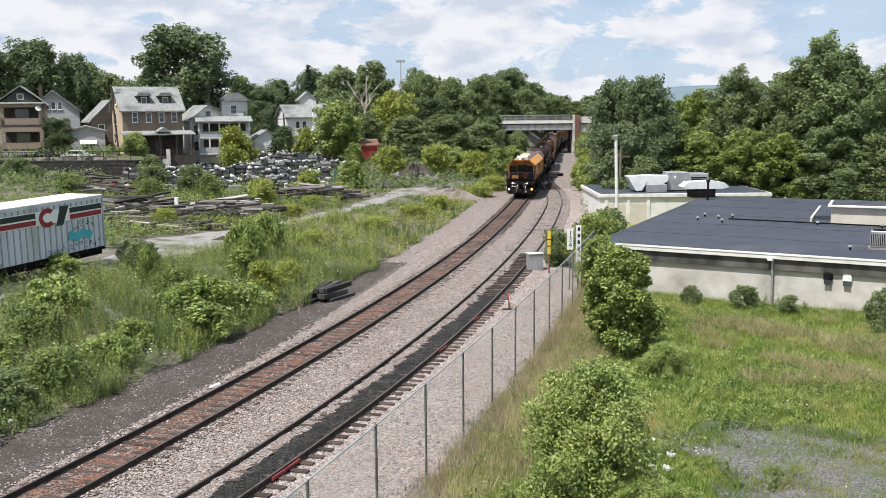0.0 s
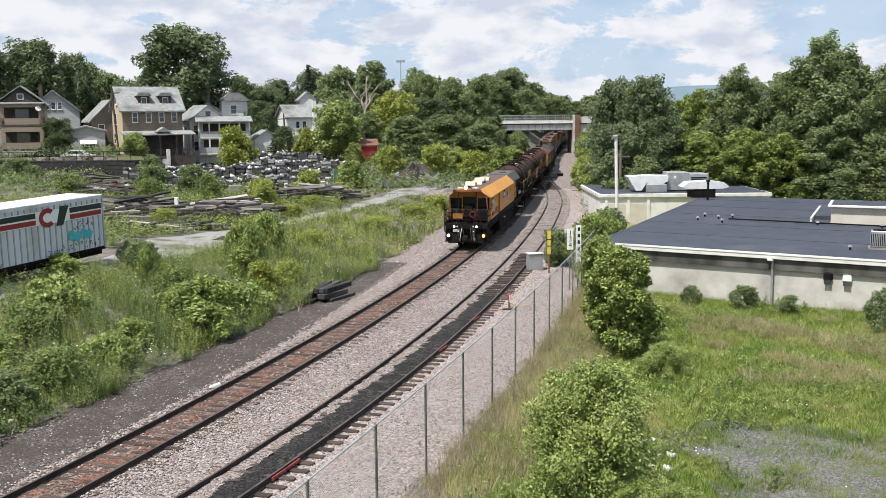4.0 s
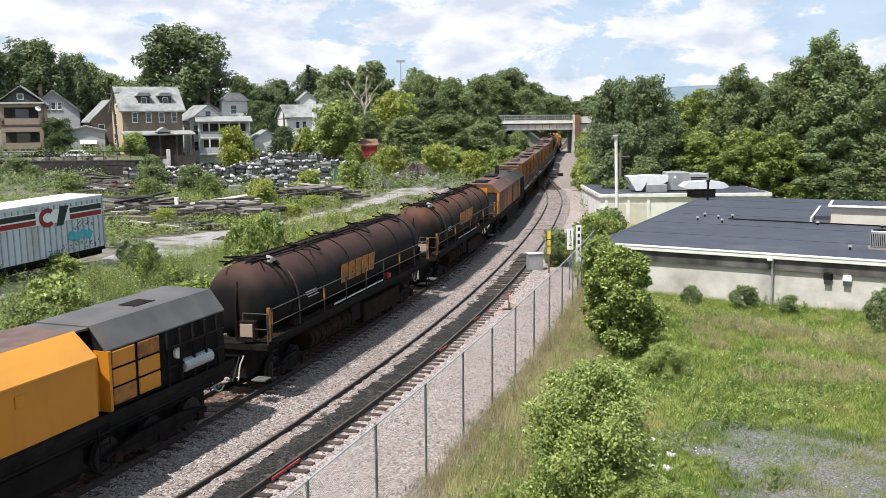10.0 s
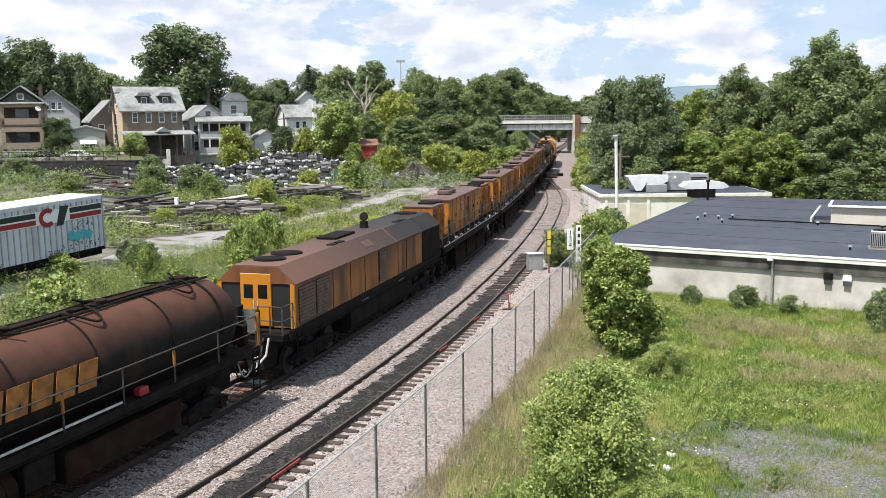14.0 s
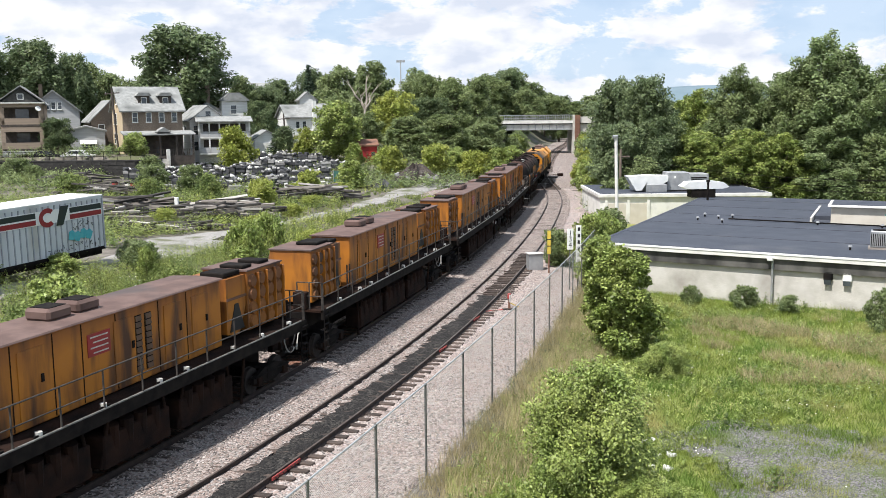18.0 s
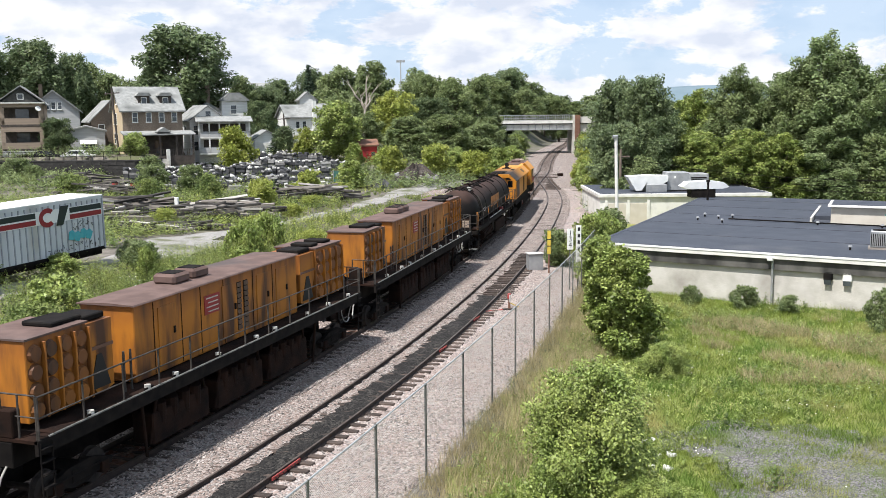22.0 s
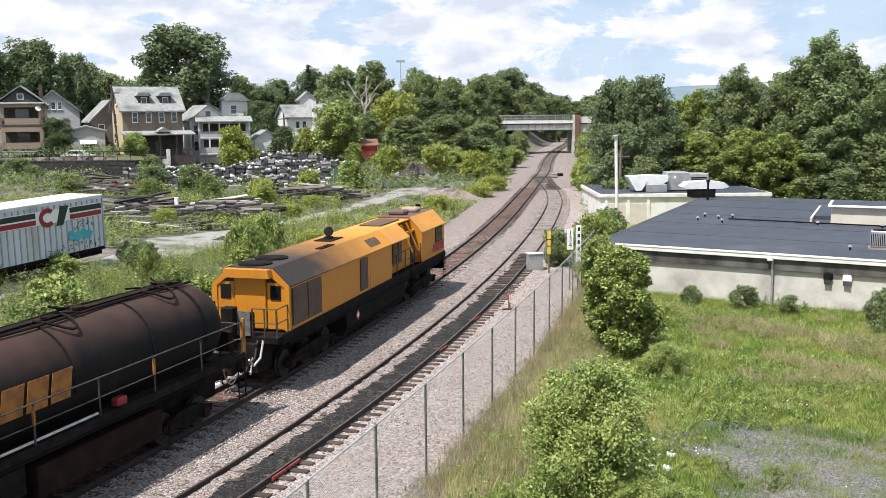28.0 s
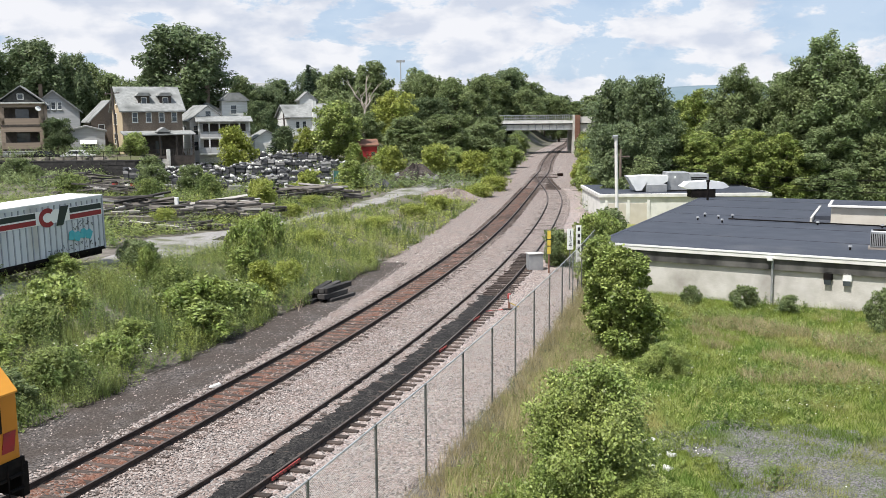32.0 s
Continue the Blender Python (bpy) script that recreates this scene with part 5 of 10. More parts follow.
    part("roof", gable(bmesh.new(), 7.0, 7.0, 4.6, 6.6, 0.4), M["shingle"], h)
    gable_fill(h, 7.0, 7.0, 4.6, 6.6, "whitesiding")
    part("chimney", boxes((1.1, 1.8, -3.95, -3.5, -1.5, 7.4)), M["white"], h)
    for u, z in ((-1.6, 2.6), (-0.4, 2.6), (-0.6, 0.2), (0.2, 0.2)):
        opening(h, "f", u, z, 0.6, 1.2, 3.5)
    ell = thing("cottage_ell", pose(-21.8, 178.5, 4.2, 0, 0, 24), "white gabled ell beside the cottage", "house")
    block(ell, 4.4, 6.0, -2, 4.8, "whitesiding")
    part("roof", gable(bmesh.new(), 4.4, 6.0, 4.8, 6.8, 0.4, axis="y"), M["shingle"], ell)
    gable_fill(ell, 4.4, 6.0, 4.8, 6.8, "whitesiding", "y")
    g = thing("white_garage", pose(-29.6, 161.0, 3.4, 0, 0, 20), "low white garage with grey roof", "garage")
    block(g, 4.0, 5.0, -2, 2.0, "whitesiding")
    part("roof", gable(bmesh.new(), 4.0, 5.0, 2.0, 3.2, 0.35, axis="y"), M["shingle"], g)
    gable_fill(g, 4.0, 5.0, 2.0, 3.2, "whitesiding", "y")
    part("garage_door", boxes((-1.3, 1.3, -2.56, -2.5, -1.0, 1.3)), M["trimwhite"], g)
    far = thing("white_tall_house", pose(-37.0, 205.0, 7.0, 0, 0, 15), "tall white house on the hill behind trees", "house")
    block(far, 6.0, 7.0, -2, 7.2, "whitesiding")
    part("roof", gable(bmesh.new(), 6.0, 7.0, 7.2, 8.6, 0.3), M["shingle"], far)
    gable_fill(far, 6.0, 7.0, 7.2, 8.6, "whitesiding")
    for u in (-1.5, 0.4, 1.8):
        opening(far, "f", u, 4.6, 0.7, 1.4, 3.5)
    far = thing("white_gable_house", pose(-26.5, 190.0, 8.0, 0, 0, 15), "small white gable among trees on the hill", "house")
    block(far, 3.2, 5.0, -2, 4.0, "whitesiding")
    part("roof", gable(bmesh.new(), 3.2, 5.0, 4.0, 5.4, 0.3, axis="y"), M["shingle"], far)
    gable_fill(far, 3.2, 5.0, 4.0, 5.4, "whitesiding", "y")
    s = thing("red_shed", pose(-11.3, 139.5, 2.5, 0, 0, 12), "bright red wooden shed half hidden by trees", "shed")
    block(s, 3.4, 3.0, -0.6, 2.3, "reddoor")
    part("roof", gable(bmesh.new(), 3.4, 3.0, 2.3, 3.0, 0.25), M["rustroof"], s)
    gable_fill(s, 3.4, 3.0, 2.3, 3.0, "reddoor")
    part("door", boxes((-0.5, 0.5, -1.56, -1.5, -0.4, 1.7)), M["markred"], s)
    opening(s, "f", 1.1, 0.8, 0.5, 0.6, 1.5, "reddoor")
    # retaining wall of the terrace, in courses of blocks
    r = thing("retaining_wall", Matrix(), "dark stone retaining wall with a concrete cap below the houses", "retaining wall", kind="structure")
    part("core", boxes((-84, -42, 135.1, 135.6, -0.5, 3.0)), M["oldwall"], r)
    part("cap", boxes((-84, -41.9, 134.95, 135.75, 3.0, 3.18)), M["oldwall"], r)
    part("return_wall", boxes((-42.2, -41.8, 135.0, 150, -0.5, 3.0)), M["oldwall"], r)
    rng = random.Random(8)
    shared = [mesh_of("wall_block", [(x, y, z) for z in (0, 0.5) for x, y in ((0, 0), (l, 0), (l, 0.12), (0, 0.12))],
                      [(3, 2, 1, 0), (4, 5, 6, 7), (0, 1, 5, 4), (1, 2, 6, 5), (2, 3, 7, 6), (3, 0, 4, 7)], M["oldwall"]) for l in (0.95, 1.25, 0.75)]
    for c in range(5):
        x = -62.0 + rng.uniform(0, 0.5)
        while x < -43.4:
            k = rng.randrange(3)
            placed("wall_block", shared[k], r, pose(x, 134.98 + rng.uniform(-.03, .03), 0.35 + c * 0.53))
            x += (0.98, 1.28, 0.78)[k]
    fe = thing("terrace_fence", Matrix(), "dark wire fence on top of the retaining wall", "fence")
    for k in range(18):
        x = -76 + k * 1.9
        part("post", tubes(((x, 135.3, 3.1), (x, 135.3, 4.4), 0.04), n=6), M["black"], fe)
    for z in (3.7, 4.35):
        part("rail", boxes((-76, -43.5, 135.27, 135.33, z, z + 0.05)), M["black"], fe)
    for x, y, hh, lean in ((-47.2, 141.0, 10.4, 3.5), (-25.8, 160.0, 6.4, 3.0)):
        p = thing("utility_pole", pose(x, y, 3.0, 0, -lean, 0), "dark wooden utility pole with a crossarm near the houses", "utility pole", "utility poles")
        part("pole", tubes(((0, 0, 0), (0, 0, hh), 0.17, 0.12), n=8), M["darkwood"], p)
        part("crossarm", boxes((-1.1, 1.1, -0.07, 0.07, hh - 0.9, hh - 0.75)), M["darkwood"], p)
        for k in (-0.9, 0, 0.9):
            part("insulator", tubes(((k, 0, hh - 0.75), (k, 0, hh - 0.55), 0.05), n=6), M["pale"], p)
    # parked cars
    for x, mat, lab in ((-52.3, "carwhite", "white parked saloon car behind the wall"), (-56.8, "carblack", "dark parked car behind the wall")):
        c = thing("parked_car", pose(x, 138.6, 3.05, 0, 0, 4), lab, "car", "parked cars")
        part("body", prism(bmesh.new(), [(-2.2, 0.3), (2.2, 0.3), (2.25, 0.75), (1.3, 0.95), (0.7, 1.42), (-0.9, 1.45), (-1.6, 1.0), (-2.2, 0.9)], -0.85, 0.85, "y"), M[mat], c)
        part("side_glass", prism(bmesh.new(), [(-1.35, 0.98), (1.1, 0.95), (0.62, 1.34), (-0.85, 1.36)], -0.862, -0.85, "y"), M["glass"], c)
        for wx in (-1.4, 1.4):
            for wy in (-0.88, 0.72):
                wl = part("wheel", tubes(((wx, wy, 0.32), (wx, wy + 0.16, 0.32), 0.32), n=14), M["hose"], c)
                part("rim", tubes(((wx, wy - 0.01, 0.32), (wx, wy + 0.17, 0.32), 0.18), n=10), M["hvac"], wl)
    m = thing("radio_mast", pose(-16.7, 400.0, 8.0), "thin lattice floodlight mast on the skyline", "mast")
    part("mast", tubes(((0, 0, -4), (0, 0, 22.0), 0.35, 0.2), n=6), M["galv"], m)
    for dx in (-1.2, 0, 1.2):
        part("light_bank", boxes((dx - 0.5, dx + 0.5, -0.3, 0.3, 21.6, 22.6)), M["hvac"], m)


fence()
lineside()
building()
wires()
trailer()
bridge()
houses()


# ---- the grinding train: x forwards, y to its left, z over the rail ----
WHEELS = []


def wheelset_mesh(r=0.5):
    bm = bmesh.new()
    for s in (-1, 1):
        tube(bm, (0, s * 0.70, 0), (0, s * 0.83, 0), r, n=20)
        tube(bm, (0, s * 0.665, 0), (0, s * 0.70, 0), r + 0.03, n=20)
        tube(bm, (0, s * 0.83, 0), (0, s * 0.90, 0), 0.16, n=10)
        for k in range(4):
            a = k * math.pi / 2 + 0.4
            tube(bm, (0.31 * math.cos(a), s * 0.826, 0.31 * math.sin(a)), (0.31 * math.cos(a), s * 0.838, 0.31 * math.sin(a)), 0.09, n=8)
    tube(bm, (0, -0.72, 0), (0, 0.72, 0), 0.09, n=8)
    me = bpy.data.meshes.new("wheelset")
    bm.to_mesh(me)
    bm.free()
    me.materials.append(M["wheel"])
    return me


WHEEL_BIG, WHEEL_SMALL = wheelset_mesh(0.50), wheelset_mesh(0.46)


def truck(car, x, axles):
    big = axles == 3
    r = 0.50 if big else 0.46
    span = 1.95 if big else 0.88
    at = [(-1.9, 0, 1.9), (-0.88, 0.88)][0 if big else 1]
    base = part("truck", boxes((-0.35, 0.35, -1.15, 1.15, 0.42, 0.78), bevel=0.03), M["black"], car)
    base.matrix_basis = pose(x, 0, 0)
    for s in (-1, 1):
        bm = bmesh.new()
        prism(bm, [(-span - 0.35, r - 0.02), (-span - 0.35, r + 0.16), (-span * 0.5, 0.86), (span * 0.5, 0.86), (span + 0.35, r + 0.16), (span + 0.35, r - 0.02), (span * 0.6, r - 0.06), (span * 0.3, 0.3),
                   (-span * 0.3, 0.3), (-span * 0.6, r - 0.06)], s * 0.98, s * 1.12, "y")
        part("side_frame", bm, M["black"], base)
        for a in at:
            j = part("journal_box", boxes((a - 0.15, a + 0.15, s * 0.92 if s > 0 else -1.20, 1.20 if s > 0 else -0.92, r - 0.14, r + 0.16), bevel=0.02), M["grime"], base)
        for a in ((-0.95, 0.95) if big else (0.0,)):
            bm = bmesh.new()
            for dx in (-0.16, 0, 0.16):
                tube(bm, (a + dx, s * 1.06, 0.36), (a + dx, s * 1.06, 0.74), 0.065, n=8)
            part("spring", bm, M["grime"], base)
        bm = tubes((( -span - 0.3, s * 1.16, 0.62), (span + 0.3, s * 1.16, 0.66), 0.025))
        part("brake_rod", bm, M["underframe"], base)
    for a in at:
        w = placed("wheelset", WHEEL_BIG if big else WHEEL_SMALL, base, pose(a, 0, r))
        WHEELS.append((w, (a, 0, r), r))


def coupler(car, x, s):
    bm = boxes((min(x, x + s * 0.75), max(x, x + s * 0.75), -0.11, 0.11, 0.72, 0.98), bevel=0.03)
    box(bm, min(x + s * 0.6, x + s * 0.95), max(x + s * 0.6, x + s * 0.95), -0.2, 0.16, 0.68, 1.02, bevel=0.05)
    part("coupler", bm, M["grime"], car)
    for k, (y, z) in enumerate(((-0.45, 1.35), (-0.62, 1.4), (0.5, 1.35))):
        pts = [Vector((x + s * 0.02, y, z))]
        for i in range(1, 7):
            t = i / 6
            pts.append(Vector((x + s * (0.05 + 0.6 * t), y + 0.08 * math.sin(3 * t + k), z - 0.75 * math.sin(math.pi * t * 0.72))))
        part("hose", path_tube(bmesh.new(), pts, 0.025), M["palehose" if k == 1 else "hose"], car)


def railing(car, x0, x1, y, z, h=1.0, step=2.0, mids=1, name="handrail", mat="rail_y"):
    n = max(1, round(abs(x1 - x0) / step))
    bm = tubes(((x0, y, z + h), (x1, y, z + h), 0.022), n=6)
    for k in range(mids):
        tube(bm, (x0, y, z + h * (k + 1) / (mids + 1)), (x1, y, z + h * (k + 1) / (mids + 1)), 0.018, n=6)
    rail = part(name, bm, M[mat], car)
    for i in range(n + 1):
        x = x0 + (x1 - x0) * i / n
        part("stanchion", tubes(((x, y, z), (x, y, z + h), 0.026), n=6), M[mat], rail)
    return rail


def cross_rail(car, x, y0, y1, z, h=1.0, n=2):
    rail = part("end_rail", tubes(((x, y0, z + h), (x, y1, z + h), 0.022), n=6), M["rail_y"], car)
    part("mid_rail", tubes(((x, y0, z + h * 0.5), (x, y1, z + h * 0.5), 0.018), n=6), M["rail_y"], rail)
    for i in range(n + 1):
        y = y0 + (y1 - y0) * i / n
        part("stanchion", tubes(((x, y, z), (x, y, z + h), 0.026), n=6), M["rail_y"], rail)


def ladder(car, x, y, z0, z1):
    bm = tubes(((x - 0.2, y, z0), (x - 0.2, y, z1), 0.02), ((x + 0.2, y, z0), (x + 0.2, y, z1), 0.02), n=6)
    z = z0 + 0.08
    while z < z1:
        box(bm, x - 0.2, x + 0.2, y - 0.08, y + 0.03, z, z + 0.03)
        z += 0.32
    part("ladder", bm, M["black"], car)


def lettermark(car, x0, x1, z0, z1, y, mat, name="company_mark", gap=0.22):
    """Company mark as five slanted blocks on the side that runs from x0 (read first) to x1."""
    bm = bmesh.new()
    n = 5
    w = (x1 - x0) / n
    for i in range(n):
        a, b = x0 + w * i, x0 + w * (i + 1 - gap)
        k = 0.18 * (1 if x1 > x0 else -1) * (z1 - z0)
        shape = [(a, z0), (b, z0), (b + k, z1), (a + k, z1)]
        prism(bm, shape, y, y - 0.012 if y < 0 else y + 0.012, "y")
    return part(name, bm, M[mat], car)


def hood(car, x0, x1, side, roof, slope, name="body", e=3.5, t=4.12, w=1.5, c=0.86, floor=1.9):
    """A body with upright sides, sloped roof panels and a flat top."""
    body = part(name, prism(bmesh.new(), [(-w, floor), (w, floor), (w, e), (c, t - 0.03), (-c, t - 0.03), (-w, e)], x0, x1), M[side], car)
    for s in (-1, 1):
        part("roof_slope", prism(bmesh.new(), [(s * (w + 0.04), e - 0.03), (s * (w + 0.04), e + 0.01), (s * c, t + 0.01), (s * c, t - 0.025)], x0 - 0.03, x1 + 0.03), M[slope], body)
    part("roof", boxes((x0 - 0.03, x1 + 0.03, -c, c, t - 0.028, t + 0.012)), M[roof], body)
    return body


def window(car, x0, x1, z0, z1, y, frame_mat="black", name="window"):
    s = -1 if y < 0 else 1
    o = part(name, boxes((x0 - 0.05, x1 + 0.05, min(y, y + s * 0.02), max(y, y + s * 0.02), z0 - 0.05, z1 + 0.05), bevel=0.008), M[frame_mat], car)
    part("pane", boxes((x0, x1, min(y + s * 0.018, y + s * 0.028), max(y + s * 0.018, y + s * 0.028), z0, z1)), M["carglass"], o)
    return o


def grille(car, x0, x1, z0, z1, y, slats=12):
    s = -1 if y < 0 else 1
    g = part("grille", boxes((x0, x1, min(y, y + s * 0.01), max(y, y + s * 0.01), z0, z1)), M["black"], car)
    h = (z1 - z0) / slats
    for i in range(slats):
        z = z0 + h * i
        bm = bmesh.new()
        prism(bm, [(y + s * 0.012, z + h * 0.1), (y + s * 0.055, z + h * 0.1), (y + s * 0.03, z + h * 0.85), (y + s * 0.012, z + h * 0.85)], x0 + 0.02, x1 - 0.02)
        part("slat", bm, M["mesh"], g)
    return g


def roof_hatch(car, x, y, z, r, mat="black"):
    bm = tubes(((x, y, z - 0.02), (x, y, z + 0.05), r), n=20)
    h = part("roof_fan", bm, M[mat], car)
    bm = tubes(((x, y, z + 0.05), (x, y, z + 0.065), r * 0.82), n=20)
    part("fan_grille", bm, M["underframe"], h)


def panel_box(car, x0, x1, y0, y1, z0, z1, mat, name, bevel=0.02):
    return part(name, boxes((x0, x1, y0, y1, z0, z1), bevel=bevel), M[mat], car)


def loco_underframe(car, x0, x1, trucks, tank):
    panel_box(car, x0, x1, -1.5, 1.5, 1.55, 1.78, "underframe", "underframe")
    for s in (-1, 1):
        bm = boxes((x0, x1, s * 1.5 - 0.04, s * 1.5 + 0.04, 1.72, 1.92))
        part("side_sill", bm, M["black"], car)
        part("sill_pipe", tubes(((x0 + 0.5, s * 1.48, 1.5), (x1 - 0.5, s * 1.48, 1.5), 0.045)), M["underframe"], car)
        part("sill_pipe", tubes(((x0 + 0.8, s * 1.44, 1.38), (x1 - 0.8, s * 1.44, 1.38), 0.03)), M["underframe"], car)
    # added black block that keeps the space between the trucks as dark as shade
    t = part("drive_gear", boxes((x0 + 0.3, x1 - 0.3, -0.55, 0.55, 0.45, 1.56)), M["black"], car)
    part("fuel_tank", prism(bmesh.new(), [(-1.42, 0.75), (-1.2, 0.42), (1.2, 0.42), (1.42, 0.75), (1.42, 1.6), (-1.42, 1.6)], tank[0], tank[1]), M["underframe"], car)
    for x in trucks:
        truck(car, x, 3)


def drawn_in(car, xs, to):
    """Draws the nose of a car in: what stands at xs along it moves to the places in to."""
    for o in car.children_recursive:
        if o.type != "MESH" or (o.parent and o.parent.name.startswith("truck")) or o.name.startswith("truck"):
            continue
        for v in o.data.vertices:
            if v.co.x > xs[-1]:
                v.co.x += to[-1] - xs[-1]
            elif v.co.x > xs[0]:
                v.co.x = float(np.interp(v.co.x, xs, to))


def lead_car():
    car = thing("control_car", Matrix(), "orange rail-grinder control car with brown roof and open front porch", "rail car", "grinding train")
    loco_underframe(car, -11.7, 11.8, (6.9, -8.4), (-4.9, 3.6))
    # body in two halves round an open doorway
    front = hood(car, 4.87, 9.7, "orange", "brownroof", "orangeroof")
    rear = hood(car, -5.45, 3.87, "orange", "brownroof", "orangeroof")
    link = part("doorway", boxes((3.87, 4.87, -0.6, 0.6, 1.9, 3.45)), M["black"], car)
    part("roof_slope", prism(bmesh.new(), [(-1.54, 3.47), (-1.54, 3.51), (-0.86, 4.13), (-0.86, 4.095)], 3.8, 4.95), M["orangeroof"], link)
    part("roof", boxes((3.8, 4.95, -0.86, 0.86, 4.092, 4.132)), M["brownroof"], link)
    part("door", boxes((3.88, 4.86, -0.96, -0.90, 1.95, 3.44)), M["rustyorange"], link, "weathered side door standing in a recess")
    # porch roof with arched side visors
    canopy = part("porch_roof", boxes((9.73, 11.3, -0.86, 0.86, 4.09, 4.13)), M["brownroof"], car)
    for s in (-1, 1):
        bm = bmesh.new()
        n = 8
        for i in range(n):
            xa, xb = 9.7 + 1.55 * i / n, 9.7 + 1.55 * (i + 1) / n
            ka, kb = (i / n) ** 2, ((i + 1) / n) ** 2
            ya, yb = 1.54 - 0.62 * ka, 1.54 - 0.62 * kb
            za, zb = 3.49 + 0.57 * ka, 3.49 + 0.57 * kb
            v = [bm.verts.new(p) for p in ((xa, s * ya, za), (xb, s * yb, zb), (xb, s * 0.86, 4.12), (xa, s * 0.86, 4.12))]
            bm.faces.new(v)
            w = [bm.verts.new((p.co.x, p.co.y, p.co.z - 0.03)) for p in v]
            bm.faces.new(w[::-1])
            bm.faces.new((v[0], v[1], w[1], w[0]))
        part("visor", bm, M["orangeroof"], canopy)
        part("porch_post", tubes(((10.75, s * 1.42, 1.9), (10.75, s * 1.30, 3.75), 0.04)), M["rustroof"], car)
    part("fascia", boxes((11.24, 11.36, -1.0, 1.0, 3.98, 4.14), bevel=0.02), M["rustyorange"], canopy)
    for y in (-0.62, 0.62):
        part("porch_post", tubes(((11.2, y, 1.9), (11.2, y, 4.0), 0.035)), M["black"], car)
    # cab front behind the porch
    for y0, y1, z0, z1 in ((-1.35, -0.62, 2.75, 3.4), (-0.45, 0.45, 2.75, 3.5), (0.62, 1.35, 2.75, 3.4)):
        f = part("front_window", boxes((9.7, 9.73, y0 - 0.05, y1 + 0.05, z0 - 0.05, z1 + 0.05)), M["black"], car)
        part("pane", boxes((9.728, 9.738, y0, y1, z0, z1)), M["carglass"], f)
    part("front_door", boxes((9.705, 9.735, -0.42, 0.42, 1.95, 2.68), bevel=0.01), M["rustyorange"], car)
    # porch railings and front gear
    cross_rail(car, 11.72, -1.42, 1.42, 1.8, 0.95, 4)
    railing(car, 10.75, 11.72, -1.45, 1.8, 0.95, 1.0)
    railing(car, 10.75, 11.72, 1.45, 1.8, 0.95, 1.0)
    part("end_plate", boxes((11.75, 11.85, -1.45, 1.45, 1.42, 1.80), bevel=0.02), M["black"], car)
    plate = part("number_board", boxes((11.80, 11.84, 0.25, 0.95, 2.15, 2.5), bevel=0.01), M["markorange"], car)
    part("walkway_box", boxes((11.0, 11.7, -0.3, 0.3, 1.9, 2.3), bevel=0.02), M["grime"], car)
    for z in (2.05, 2.3, 2.55):
        part("porch_rail", tubes(((11.78, -1.45, z), (11.78, 1.45, z), 0.035), n=6), M["black"], car)
    for y in (-1.45, -1.0, -0.5, 0.0, 0.5, 1.0, 1.45):
        part("porch_baluster", boxes((11.74, 11.82, y - 0.04, y + 0.04, 1.3, 2.8)), M["black"], car)
    for s in (-1, 1):
        part("porch_side_panel", boxes((9.75, 10.7, s * 1.46 - 0.02, s * 1.46 + 0.02, 1.9, 2.4)), M["rustyorange"], car)
        for z in (2.3, 2.75):
            part("porch_side_rail", tubes(((9.75, s * 1.48, z), (11.75, s * 1.48, z), 0.035), n=6), M["black"], car)
        part("step_well", boxes((10.9, 11.7, s * 1.3 - 0.2, s * 1.3 + 0.2, 0.55, 1.75), bevel=0.02), M["black"], car)
        for z in (0.5, 0.85, 1.2):
            part("step", boxes((10.95, 11.65, s * 1.52 - 0.14, s * 1.52 + 0.06, z, z + 0.04)), M["grime"], car)
        part("equipment_locker", boxes((9.9, 10.6, s * 0.95 - 0.3, s * 0.95 + 0.3, 1.9, 2.75), bevel=0.03), M["black"], car)
        for k in range(3):
            y = s * (0.3 + 0.12 * k)
            part("air_hose", path_tube(bmesh.new(), [Vector((11.9, y, 1.5)), Vector((12.1, y + s * 0.05, 1.2)), Vector((12.12, y + s * 0.1, 0.8)), Vector((12.0, y + s * 0.16, 0.55))], 0.035), M["palehose" if k == 0 and s > 0 else "hose"], car)
        part("bracket", boxes((11.85, 11.95, s * 0.8 - 0.25, s * 0.8 + 0.25, 1.45, 1.8), bevel=0.02), M["black"], car)
    part("porch_ceiling", boxes((9.74, 11.2, -0.84, 0.84, 4.02, 4.08)), M["black"], car)
    part("control_stand", boxes((10.3, 10.7, -0.3, 0.3, 1.9, 3.0), bevel=0.04), M["black"], car)
    plow = bmesh.new()
    prism(plow, [(11.7, 1.2), (11.85, 0.45), (11.78, 0.42), (11.55, 1.15)], -1.3, -0.62, "y")
    part("snow_plow", plow, M["black"], car)
    plow = bmesh.new()
    prism(plow, [(11.7, 1.2), (11.85, 0.45), (11.78, 0.42), (11.55, 1.15)], 0.62, 1.3, "y")
    part("snow_plow", plow, M["black"], car)
    for y, z, r, mm in ((0.85, 1.62, 0.085, "lamp"), (0.62, 1.62, 0.07, "pale"), (-0.72, 1.62, 0.085, "lamp"), (-0.5, 1.62, 0.07, "pale"), (1.25, 0.98, 0.11, "lamp"), (-1.22, 0.98, 0.12, "amber"), (0.58, 1.28, 0.05, "lamp"), (-0.55, 1.28, 0.05, "lamp")):
        h = part("headlight", tubes(((11.8, y, z), (12.0, y, z), r * 1.25, r * 1.35), n=14), M["black"], car)
        part("lens", tubes(((11.985, y, z), (12.02, y, z), r, r * 0.85), n=14), M[mm], h)
